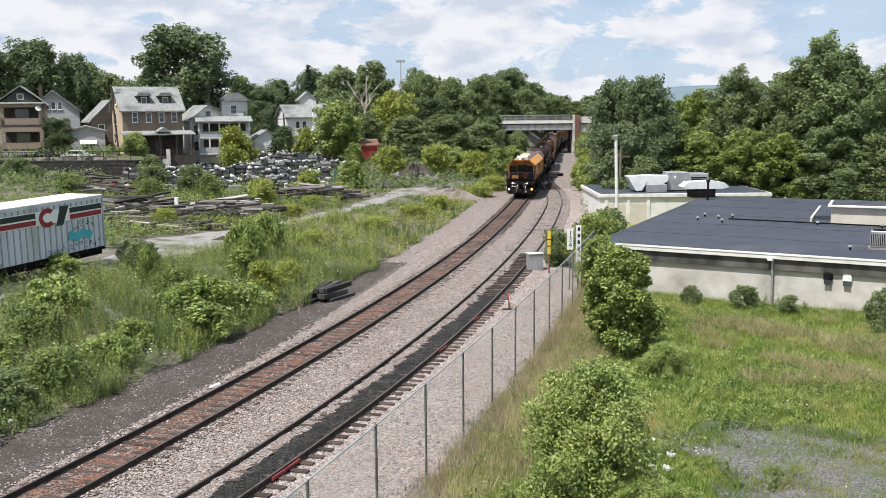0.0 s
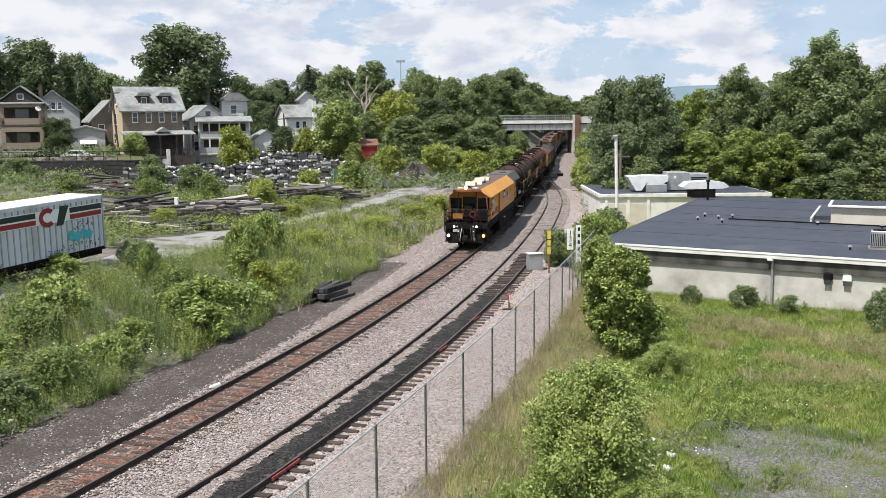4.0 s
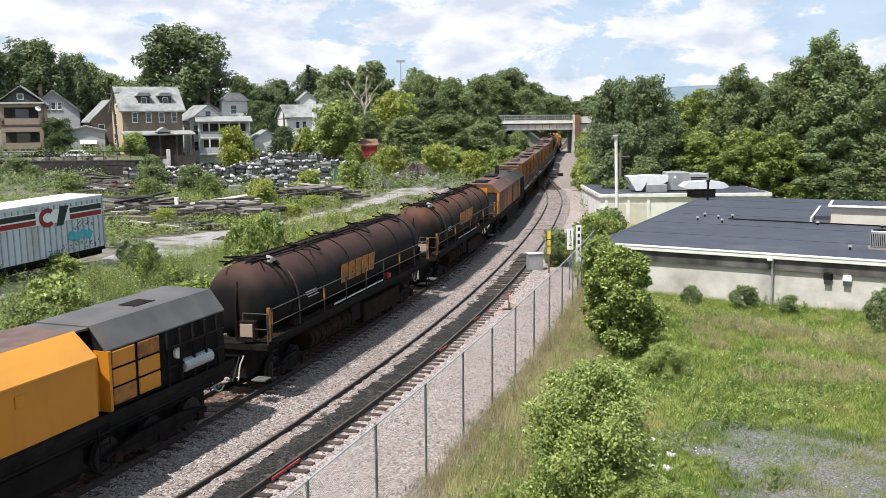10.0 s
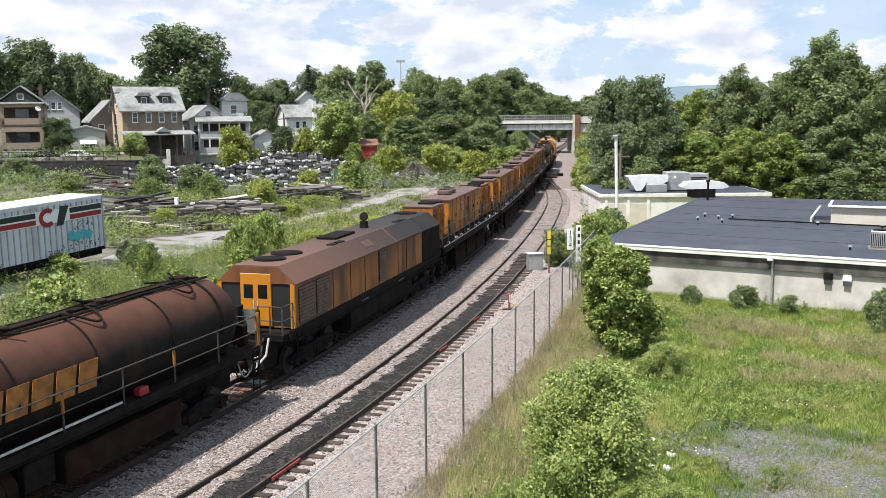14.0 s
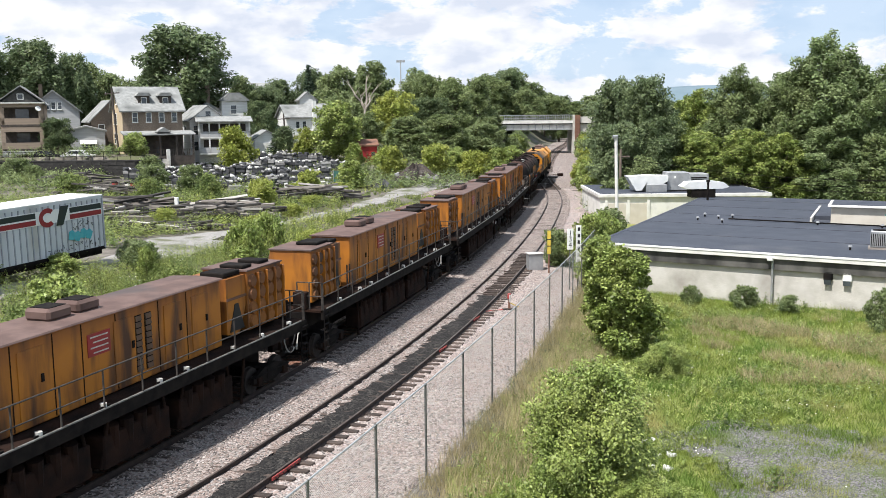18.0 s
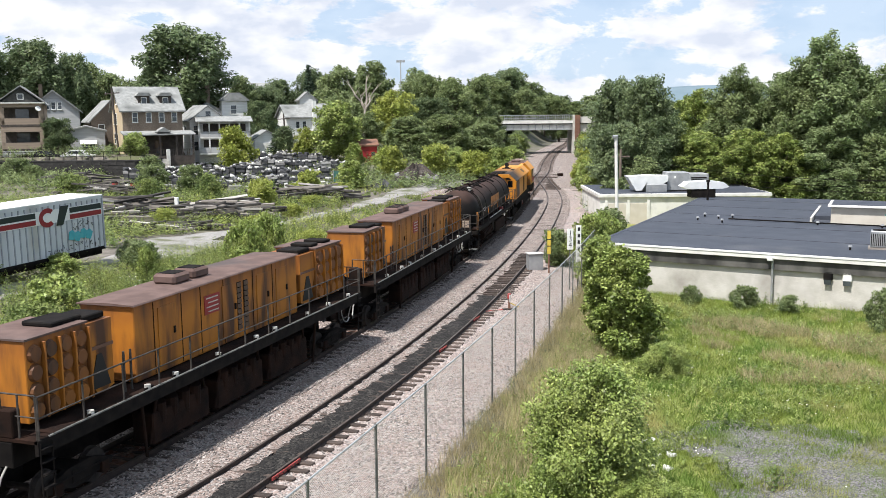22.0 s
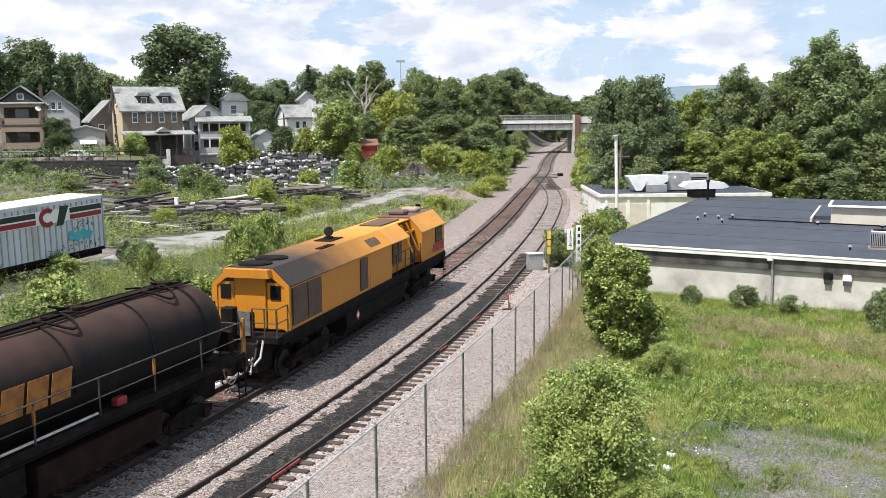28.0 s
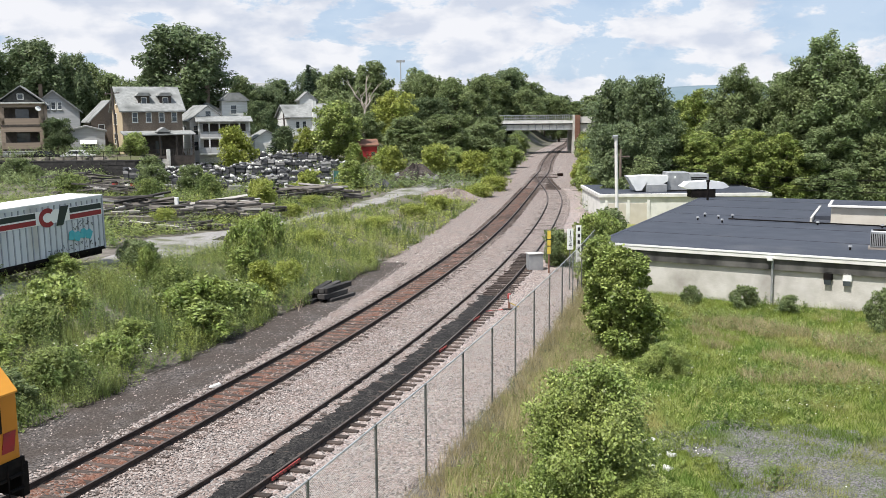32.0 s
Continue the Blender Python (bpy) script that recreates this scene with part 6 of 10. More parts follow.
    for y in (1.55, -0.45):
        part("brake_wheel", path_tube(bmesh.new(), [Vector((11.9, y + 0.2 * math.cos(a * math.tau / 12), 2.45 + 0.2 * math.sin(a * math.tau / 12))) for a in range(13)], 0.025), M["markred" if y < 0 else "rustroof"], car)
    part("handle_post", tubes(((11.86, 1.55, 1.3), (11.86, 1.55, 3.0), 0.03)), M["black"], car)
    coupler(car, 11.8, 1)
    coupler(car, -11.7, -1)
    part("drawbar_hose", path_tube(bmesh.new(), [Vector((11.95, 0.3 - 0.05 * i, 1.6 - 0.2 * i)) for i in range(6)], 0.05), M["hose"], car)
    # roof gear
    for x, y in ((6.3, 0.35), (5.3, 0.0), (2.1, 0.3), (1.1, 0.05)):
        ac = part("roof_cooler", prism(bmesh.new(), [(x - 0.40, 4.12), (x + 0.42, 4.12), (x + 0.40, 4.22), (x + 0.18, 4.38), (x - 0.38, 4.40)], y - 0.38, y + 0.38, "y"), M["cream"], car)
        part("cooler_grille", boxes((x - 0.42, x - 0.395, y - 0.28, y + 0.28, 4.17, 4.34)), M["underframe"], ac)
    roof_hatch(car, 9.2, -0.1, 4.13, 0.5, "rustroof")
    roof_hatch(car, 7.9, 0.2, 4.13, 0.36, "rustroof")
    for y in (-0.55, 0.5):
        part("floodlight", boxes((10.9, 11.1, y - 0.22, y + 0.22, 4.14, 4.28), bevel=0.03), M["pale"], car)
    part("horn", tubes(((10.6, -0.3, 4.22), (10.95, -0.3, 4.25), 0.04, 0.09)), M["redpaint"], car)
    beacon = part("beacon", tubes(((11.1, 0.12, 4.12), (11.1, 0.12, 4.36), 0.14, 0.12), n=14), M["pale"], car)
    part("beacon_lens", tubes(((11.2, 0.12, 4.26), (11.26, 0.12, 4.26), 0.13, 0.11), n=14), M["lamp"], beacon)
    part("antenna", tubes(((-1.0, 0.1, 4.12), (-1.0, 0.1, 4.45), 0.03), ((-1.12, 0.1, 4.42), (-0.88, 0.1, 4.46), 0.09)), M["pale"], car)
    part("roof_pipe", path_tube(bmesh.new(), [Vector((4.8, 0.5, 4.2)), Vector((4.2, 0.3, 4.22)), Vector((3.8, -0.2, 4.2)), Vector((3.4, -0.3, 4.18))], 0.05), M["underframe"], car)
    # side details on the near side
    window(car, 7.5, 8.75, 2.6, 3.32, -1.5)
    window(car, 0.8, 2.0, 2.9, 3.36, -1.5)
    part("mirror", boxes((8.5, 8.58, -1.72, -1.55, 2.5, 3.05), bevel=0.02), M["pale"], car)
    lettermark(car, 7.35, 5.1, 2.1, 2.55, -1.502, "markred")
    for i in range(9):
        part("grab_slot", prism(bmesh.new(), [(7.5 + i * 0.13, 2.10), (7.55 + i * 0.13, 2.10), (7.58 + i * 0.13, 2.42 - i * 0.02), (7.53 + i * 0.13, 2.42 - i * 0.02)], -1.508, -1.5, "y"), M["sooty"], car)
    part("vent_plate", boxes((-3.1, -2.75, -1.53, -1.5, 2.95, 3.25), bevel=0.008), M["orange"], car)
    # painted flag, waving: slanted stripes that drop towards the front
    fx0, fx1 = -1.07, 0.25
    drop = 0.42

    def waving(u0, u1, w0, w1, depth):
        n, top, low = 6, [], []
        for q in range(n + 1):
            u = u0 + (u1 - u0) * q / n
            sag = drop * u + 0.05 * math.sin(u * 7)
            top.append((fx0 + (fx1 - fx0) * u, 3.30 - 0.78 * w0 - sag))
            low.append((fx0 + (fx1 - fx0) * u, 3.30 - 0.78 * w1 - sag))
        return prism(bmesh.new(), low + top[::-1], -1.5 - depth, -1.5, "y")
    flag = part("flag_field", waving(0, 1, 0, 1, 0.006), M["white"], car, "painted waving flag on a staff")
    for i in range(7):
        part("stripe", waving(0, 1, i * 2 / 13, (i * 2 + 1) / 13, 0.011), M["markred"], flag)
    part("canton", waving(0, 0.45, 0, 7 / 13, 0.016), M["flagblue"], flag)
    part("staff", tubes(((fx0 - 0.03, -1.52, 2.25), (fx0 - 0.03, -1.52, 3.36), 0.018)), M["pale"], flag)
    for s in (-1, 1):
        part("lower_stripe", boxes((-5.45, 3.85, s * 1.502 - 0.004, s * 1.502 + 0.004, 1.92, 1.98)), M["black"], car)
    # sooty engine room behind
    engine = hood(car, -11.5, -6.05, "black", "sootroof", "sootroof", "engine_room", w=1.30)
    part("bulkhead", boxes((-6.1, -6.0, -1.45, 1.45, 1.9, 3.5)), M["orange"], car)
    part("passage", boxes((-6.0, -5.45, -1.1, 1.1, 1.9, 3.4)), M["sooty"], car)
    part("roof", boxes((-6.0, -5.45, -0.86, 0.86, 4.05, 4.10)), M["sootroof"], car)
    for s in (-1, 1):
        for i in range(2):
            for j in range(3):
                x = -6.25 - i * 1.05
                part("filter_panel", boxes((x - 0.92, x, s * 1.34 - 0.03, s * 1.34 + 0.03, 2.0 + j * 0.5, 2.44 + j * 0.5), bevel=0.02), M["orange" if (i + j) % 3 else "markorange"], engine)
        for i in range(5):
            x = -8.5 - i * 0.62
            part("frame_post", boxes((x, x + 0.07, s * 1.44 - 0.03, s * 1.44 + 0.03, 1.9, 3.45)), M["black"], engine)
        for z in (2.4, 2.95):
            part("frame_rail", boxes((-11.3, -8.4, s * 1.44 - 0.02, s * 1.44 + 0.02, z, z + 0.06)), M["black"], engine)
        part("silencer", tubes(((-10.6, s * 1.34, 2.3), (-9.2, s * 1.34, 2.3), 0.2), n=12), M["hvac"], engine)
        part("gauge", tubes(((-9.0, s * 1.34, 2.75), (-9.0, s * 1.42, 2.75), 0.16), n=12), M["pale"], engine)
    part("exhaust_opening", boxes((-9.4, -8.5, -0.4, 0.2, 4.13, 4.15)), M["black"], car)
    ladder(car, -5.6, -1.52, 0.45, 1.8)
    ladder(car, 4.65, -1.52, 0.6, 1.8)
    part("step_light", boxes((0.3, 1.0, -1.46, -1.43, 1.22, 1.27)), M["white"], car)
    part("extinguisher", tubes(((-5.3, -1.3, 2.4), (-5.3, -1.3, 2.8), 0.1), n=10), M["white"], car)
    drawn_in(car, (8.4, 9.7, 11.25, 12.0), (8.4, 8.95, 10.0, 10.62))
    return car


def tank_car():
    car = thing("tank_car", Matrix(), "black tank car, rust-brown towards the top, with side walkways and orange mark", "tank car", "grinding train")
    L = 8.25
    prof = [(L + 0.46, 0.25), (L + 0.43, 0.6), (L + 0.34, 0.95), (L + 0.14, 1.21), (L - 0.14, 1.34), (L - 0.5, 1.38)]
    rings = [(x, r) for x, r in prof] + [(-x, r) for x, r in prof[::-1]]
    n, zc = 36, 2.98
    v = [(rings[0][0] + 0.02, 0, zc)]
    for x, r in rings:
        v += [(x, r * math.cos(k * math.tau / n), zc + r * math.sin(k * math.tau / n)) for k in range(n)]
    v.append((rings[-1][0] - 0.02, 0, zc))
    f = [(0, 1 + (k + 1) % n, 1 + k) for k in range(n)]
    for i in range(len(rings) - 1):
        f += [(1 + i * n + k, 1 + i * n + (k + 1) % n, 1 + (i + 1) * n + (k + 1) % n, 1 + (i + 1) * n + k) for k in range(n)]
    f += [(len(v) - 1, len(v) - 1 - n + k, len(v) - 1 - n + (k + 1) % n) for k in range(n)]
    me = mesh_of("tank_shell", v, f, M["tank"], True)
    placed("tank_shell", me, car)
    for x in (7.3, 4.6, 1.2, -1.6, -4.8, -7.3):
        bm = bmesh.new()
        w = 0.03 if abs(x) < 7 else 0.06
        rings_ = []
        for k in range(23):
            a = math.radians(-10 + k * 200 / 22)
            rings_.append([bm.verts.new((x + dx, r * math.cos(a), zc + r * math.sin(a))) for dx, r in ((-w, 1.37), (w, 1.37), (w, 1.41), (-w, 1.41))])
        for p, q in zip(rings_[:-1], rings_[1:]):
            for k in range(4):
                bm.faces.new((p[k], p[(k + 1) % 4], q[(k + 1) % 4], q[k]))
        bm.faces.new(rings_[0][::-1])
        bm.faces.new(rings_[-1])
        part("strap", bm, M["black"], car)
    # pipes, hoses and hatches along the top
    rng = random.Random(5)
    part("top_pipe", path_tube(bmesh.new(), [Vector((x, -0.35 + 0.06 * math.sin(x), zc + 1.40)) for x in np.linspace(-8, 8, 17)], 0.04), M["black"], car)
    part("top_pipe", path_tube(bmesh.new(), [Vector((x, 0.25 + 0.08 * math.sin(x * 1.3), zc + 1.43)) for x in np.linspace(-7.8, 7.8, 17)], 0.03), M["underframe"], car)
    part("top_walkway", boxes((-7.6, 7.6, -0.12, 0.16, zc + 1.40, zc + 1.44)), M["grime"], car)
    for x in (7.4, 4.4, 0.6, -3.0, -6.9):
        for k in range(7):
            a = Vector((x + rng.uniform(-0.7, 0.7), rng.uniform(-0.6, 0.6), zc + 1.38 + rng.uniform(0, 0.08)))
            b = a + Vector((rng.uniform(-0.7, 0.7), rng.uniform(-0.5, 0.5), rng.uniform(0.0, 0.16)))
            part("hose", tubes((a, b, 0.032), n=5), M["black"], car)
        part("manhole", tubes(((x - 0.4, 0.05, zc + 1.34), (x - 0.4, 0.05, zc + 1.50), 0.24), n=14), M["grime"], car)
    for k, (x, s) in enumerate(((7.6, 1), (7.0, -1), (3.4, -1), (-2.2, -1), (-6.4, -1))):
        part("hose_loop", path_tube(bmesh.new(), [Vector((x + 0.9 * (a - 0.5) + 0.1 * math.sin(5 * a + k), s * (0.15 + 0.75 * math.sin(math.pi * a)), zc + 1.42 * math.cos(0.62 * math.sin(math.pi * a)) + 0.05)) for a in np.linspace(0, 1, 10)], 0.035), M["black"], car)
    part("flood_lamp", tubes(((7.2, -0.62, zc + 1.28), (7.1, -0.66, zc + 1.46), 0.07, 0.2), n=12), M["pale"], car)
    part("drain_pipe", path_tube(bmesh.new(), [Vector((6.9, -1.39 * math.cos(a), zc + 1.39 * math.sin(a))) for a in np.linspace(1.2, -0.5, 9)], 0.04), M["black"], car)
    for s in (-1, 1):
        part("dome_pipe", path_tube(bmesh.new(), [Vector((s * x, -0.1, z)) for x, z in ((7.3, 4.42), (7.9, 4.36), (8.35, 4.1), (8.62, 3.75), (8.76, 3.2), (8.78, 2.4), (8.78, 1.8))], 0.045), M["black"], car)
    part("loose_strap", path_tube(bmesh.new(), [Vector((6.55 + 0.12 * math.sin(3 * a), -1.42 * math.cos(a), zc + 1.42 * math.sin(a))) for a in np.linspace(0.75, -0.3, 7)], 0.04), M["rail_y"], car)
    # side walkways with railings
    panel_box(car, -9.2, 9.2, -0.6, 0.6, 1.3, 1.75, "underframe", "centre_sill")
    # two added black blocks hide the sunlit ballast beyond, for shade under the tank
    panel_box(car, -9.0, 9.0, -0.5, 0.5, 0.5, 1.3, "black", "brake_gear")
    panel_box(car, -5.2, 5.2, 0.55, 1.45, 0.35, 1.5, "black", "equipment_case")
    for s in (-1, 1):
        part("walkway", boxes((-9.1, 9.1, min(s * 1.1, s * 1.56), max(s * 1.1, s * 1.56), 1.86, 1.95)), M["grime"], car)
        part("walkway_edge", boxes((-9.1, 9.1, s * 1.56 - 0.03, s * 1.56 + 0.03, 1.76, 1.98)), M["black"], car)
        r = railing(car, -9.0, 9.0, s * 1.54, 1.95, 1.02, 2.25, 1)
        for x in (9.0, 4.5, 0.0, -4.5, -9.0):
            part("rail_patch", boxes((x - 0.03, x + 0.03, s * 1.54 - 0.03, s * 1.54 + 0.03, 2.45, 2.9)), M["markorange"], r)
        part("air_pipe", tubes(((-8, s * 1.35, 1.62), (8, s * 1.35, 1.62), 0.07)), M["underframe"], car)
        part("pale_conduit", tubes(((-2.2, s * 1.5, 2.06), (3.4, s * 1.5, 2.06), 0.035)), M["pale"], car)
        part("tool_box", boxes((6.3, 7.0, s * 1.32 - 0.12, s * 1.32 + 0.12, 1.96, 2.16), bevel=0.02), M["grime"], car)
    part("red_can", boxes((-3.4, -3.0, -1.5, -1.25, 1.96, 2.2), bevel=0.04), M["markred"], car)
    lettermark(car, 2.45, -1.5, 2.72, 3.45, -1.395, "markorange", gap=0.14)
    for i in range(3):
        part("marking_line", boxes((4.9 - 0.1 * i, 5.9 - 0.1 * i, -1.402, -1.392, 2.95 - 0.1 * i, 2.98 - 0.1 * i)), M["pale"], car)
    # underslung gear
    for s in (-1, 1):
        gear = part("under_tank", tubes(((1.4, s * 0.98, 1.05), (5.4, s * 0.98, 1.05), 0.42), n=16), M["grime"], car)
        for k in range(7):
            x = 1.7 + k * 0.56
            part("hoop", tubes(((x, s * 0.98, 1.05), (x + 0.08, s * 0.98, 1.05), 0.45), n=16), M["grime"], gear)
        panel_box(car, -5.0, -0.2, s * 1.0 - 0.35, s * 1.0 + 0.35, 0.55, 1.35, "grime", "equipment_box")
        panel_box(car, 0.1, 1.1, s * 1.05 - 0.25, s * 1.05 + 0.25, 0.8, 1.5, "black", "valve_box")
        ladder(car, 8.9, s * 1.56, 0.5, 1.95)
        ladder(car, -8.9, s * 1.56, 0.5, 1.95)
    # ends
    for s in (-1, 1):
        part("end_platform", boxes((min(s * 8.4, s * 9.3), max(s * 8.4, s * 9.3), -1.5, 1.5, 1.6, 1.8)), M["black"], car)
        cross_rail(car, s * 9.25, -1.5, -0.6, 1.8, 1.05, 1)
        cross_rail(car, s * 9.25, 0.6, 1.5, 1.8, 1.05, 1)
        b = part("junction_box", boxes((min(s * 9.05, s * 9.3), max(s * 9.05, s * 9.3), -1.05, -0.45, 1.95, 2.6), bevel=0.03), M["grime"], car)
        part("box_cover", boxes((min(s * 9.3, s * 9.34), max(s * 9.3, s * 9.34), -0.98, -0.52, 2.05, 2.5), bevel=0.01), M["tansiding"], b)
        part("box_frame", boxes((min(s * 9.28, s * 9.33), max(s * 9.28, s * 9.33), -1.0, -0.4, 1.9, 2.0)), M["black"], b)
        part("gate_post", boxes((min(s * 9.1, s * 9.2), max(s * 9.1, s * 9.2), -1.56, -1.46, 1.9, 3.05)), M["markorange"], car)
        coupler(car, s * 9.3, s)
        part("step_plate", boxes((min(s * 9.1, s * 9.6), max(s * 9.1, s * 9.6), -1.5, -1.0, 0.62, 0.66)), M["post"], car)
        truck(car, s * 6.6, 2)
    return car


def end_face(car, x, s, mat, windows=True):
    """Open end with a panelled door between two tall dark openings."""
    for y in (-1, 1):
        part("end_opening", prism(bmesh.new(), [(y * 0.62, 2.0), (y * 1.30, 2.0), (y * 1.30, 3.45), (y * 0.85, 3.88), (y * 0.62, 3.88)], min(x, x + s * 0.02), max(x, x + s * 0.02)), M["dark"], car)
    d = part("end_door", boxes((min(x, x + s * 0.09), max(x, x + s * 0.09), -0.6, 0.6, 1.95, 3.85), bevel=0.02), M[mat], car)
    for y in (-0.28, 0.28) if windows else ():
        part("door_window", boxes((min(x + s * 0.088, x + s * 0.1), max(x + s * 0.088, x + s * 0.1), y - 0.18, y + 0.18, 2.95, 3.45), bevel=0.004), M["carglass"], d)
        part("door_handle", tubes(((x + s * 0.1, y * 0.25, 2.55), (x + s * 0.1, y * 0.25, 2.9), 0.02)), M["pale"], d)


def end_platform(car, x, s):
    part("end_platform", boxes((min(x, x + s * 1.0), max(x, x + s * 1.0), -1.45, 1.45, 1.65, 1.85)), M["underframe"], car)
    cross_rail(car, x + s * 0.95, -1.4, -0.5, 1.85, 1.0, 2)
    cross_rail(car, x + s * 0.95, 0.5, 1.4, 1.85, 1.0, 2)
    railing(car, x + s * 0.08, x + s * 0.95, -1.42, 1.85, 1.0, 0.9)
    railing(car, x + s * 0.08, x + s * 0.95, 1.42, 1.85, 1.0, 0.9)
    part("junction_box", boxes((min(x + s * 0.75, x + s * 1.0), max(x + s * 0.75, x + s * 1.0), -0.5, 0.0, 2.0, 2.7), bevel=0.03), M["grime"], car)
    part("drop_plate", boxes((min(x + s * 0.95, x + s * 1.35), max(x + s * 0.95, x + s * 1.35), 0.05, 0.5, 1.8, 2.9), bevel=0.02), M["black"], car)
    for k, y in enumerate((-0.9, -0.7, 0.75, 0.95)):
        part("jumper_cable", path_tube(bmesh.new(), [Vector((x + s * 1.0, y, 1.75)), Vector((x + s * 1.25, y, 1.2)), Vector((x + s * 1.6, y * 0.9, 1.0)), Vector((x + s * 1.9, y * 0.9, 1.3))], 0.04), M["hose" if k else "palehose"], car)
    part("buffer_gear", boxes((min(x, x + s * 1.15), max(x, x + s * 1.15), -0.75, 0.75, 0.6, 1.66), bevel=0.04), M["black"], car)
    part("gate_plate", boxes((min(x + s * 1.0, x + s * 1.04), max(x + s * 1.0, x + s * 1.04), -0.45, 0.45, 1.9, 2.75)), M["post"], car)
    coupler(car, x + s * 1.0, s)


def roof_gear(car, fans, vents, stack, low=0.0):
    for x in fans:
        roof_hatch(car, x, 0.15, 4.13, 0.62)
    for x in vents:
        for d in (0, 0.75):
            part("roof_vent", boxes((x - d - 0.3, x - d + 0.3, -0.8, -0.5, 4.13, 4.17)), M["black"], car)
    st = part("exhaust_stack", tubes(((stack, 0.1, 4.1), (stack, 0.1, 4.45 - low), 0.22, 0.18), n=14), M["black"], car)
    part("stack_cap", tubes(((stack - 0.05, 0.1, 4.64 - low), (stack + 0.01, 0.1, 4.67 - low), 0.21), n=14), M["black"], st)
    part("stack_neck", tubes(((stack, 0.1, 4.4 - low), (stack, 0.1, 4.66 - low), 0.06), n=8), M["black"], st)


def generator_car():
    car = thing("generator_car", Matrix(), "rust-streaked orange generator car with brown sloped roof", "rail car", "grinding train")
    loco_underframe(car, -8.95, 10.6, (7.4, -6.6), (-4.0, 4.4))
    body = hood(car, -5.5, 10.05, "genside", "genroof", "genroof")
    hood(car, -8.8, -5.56, "underframe", "soot", "soot", "sooted_bay")
    part("end_cap", prism(bmesh.new(), [(-1.5, 3.5), (1.5, 3.5), (0.86, 4.1), (-0.86, 4.1)], 10.05, 10.12), M["genside"], body)
    end_face(car, 10.05, 1, "orange")
    part("end_frame", boxes((10.05, 10.14, -1.5, -1.34, 1.9, 3.5)), M["orange"], car)
    part("end_frame", boxes((10.05, 10.14, 1.34, 1.5, 1.9, 3.5)), M["orange"], car)
    end_face(car, -8.8, -1, "underframe")
    end_platform(car, 10.05, 1)
    coupler(car, -8.95, -1)
    for s in (-1, 1):
        y = s * 1.5
        for x0, x1 in ((9.8, 8.3), (8.2, 6.7), (1.1, 0.2)):
            grille(car, x1, x0, 2.05, 3.35, y, 10)
        for x in (6.5, 4.6, 2.9, 1.15, -1.6, -2.9, -4.3):
            part("panel_seam", boxes((x - 0.02, x + 0.02, min(y, y + s * 0.012), max(y, y + s * 0.012), 1.95, 3.45)), M["grime"], body)
        part("roof_window", prism(bmesh.new(), [(s * 1.31, 3.70), (s * 1.33, 3.72), (s * 1.06, 3.97), (s * 1.04, 3.95)], 1.2, 2.3), M["mesh"], body)
        part("sill_light", boxes((-2.3, -1.5, s * 1.55 - 0.01, s * 1.55 + 0.01, 1.62, 1.66)), M["post"], car)
        part("sill_light", boxes((2.6, 3.4, s * 1.55 - 0.01, s * 1.55 + 0.01, 1.62, 1.66)), M["post"], car)
        part("rib", prism(bmesh.new(), [(s * 1.55, 3.49), (s * 1.56, 3.53), (s * 0.86, 4.16), (s * 0.86, 4.12)], -1.3, -1.2), M["rustroof"], body)
    for s in (-1, 1):
        part("soot_panel", boxes((-8.78, -5.6, s * 1.508 - 0.012, s * 1.508 + 0.012, 1.95, 3.46), bevel=0.004), M["underframe"], body, "soot-black panel")
        for k in range(9):
            part("louvre", boxes((-8.5, -6.7, s * 1.53 - 0.015, s * 1.53 + 0.015, 2.1 + k * 0.13, 2.15 + k * 0.13)), M["grime"], body)
    roof_gear(car, (8.6, 7.1, -7.9), (4.4, -4.0), -1.4)
    part("roof_box", boxes((0.7, 3.0, -0.25, 0.65, 4.13, 4.24), bevel=0.02), M["black"], car)
    for x in (-8.6, 9.9):
        ladder(car, x, -1.56, 0.45, 1.8)
    return car


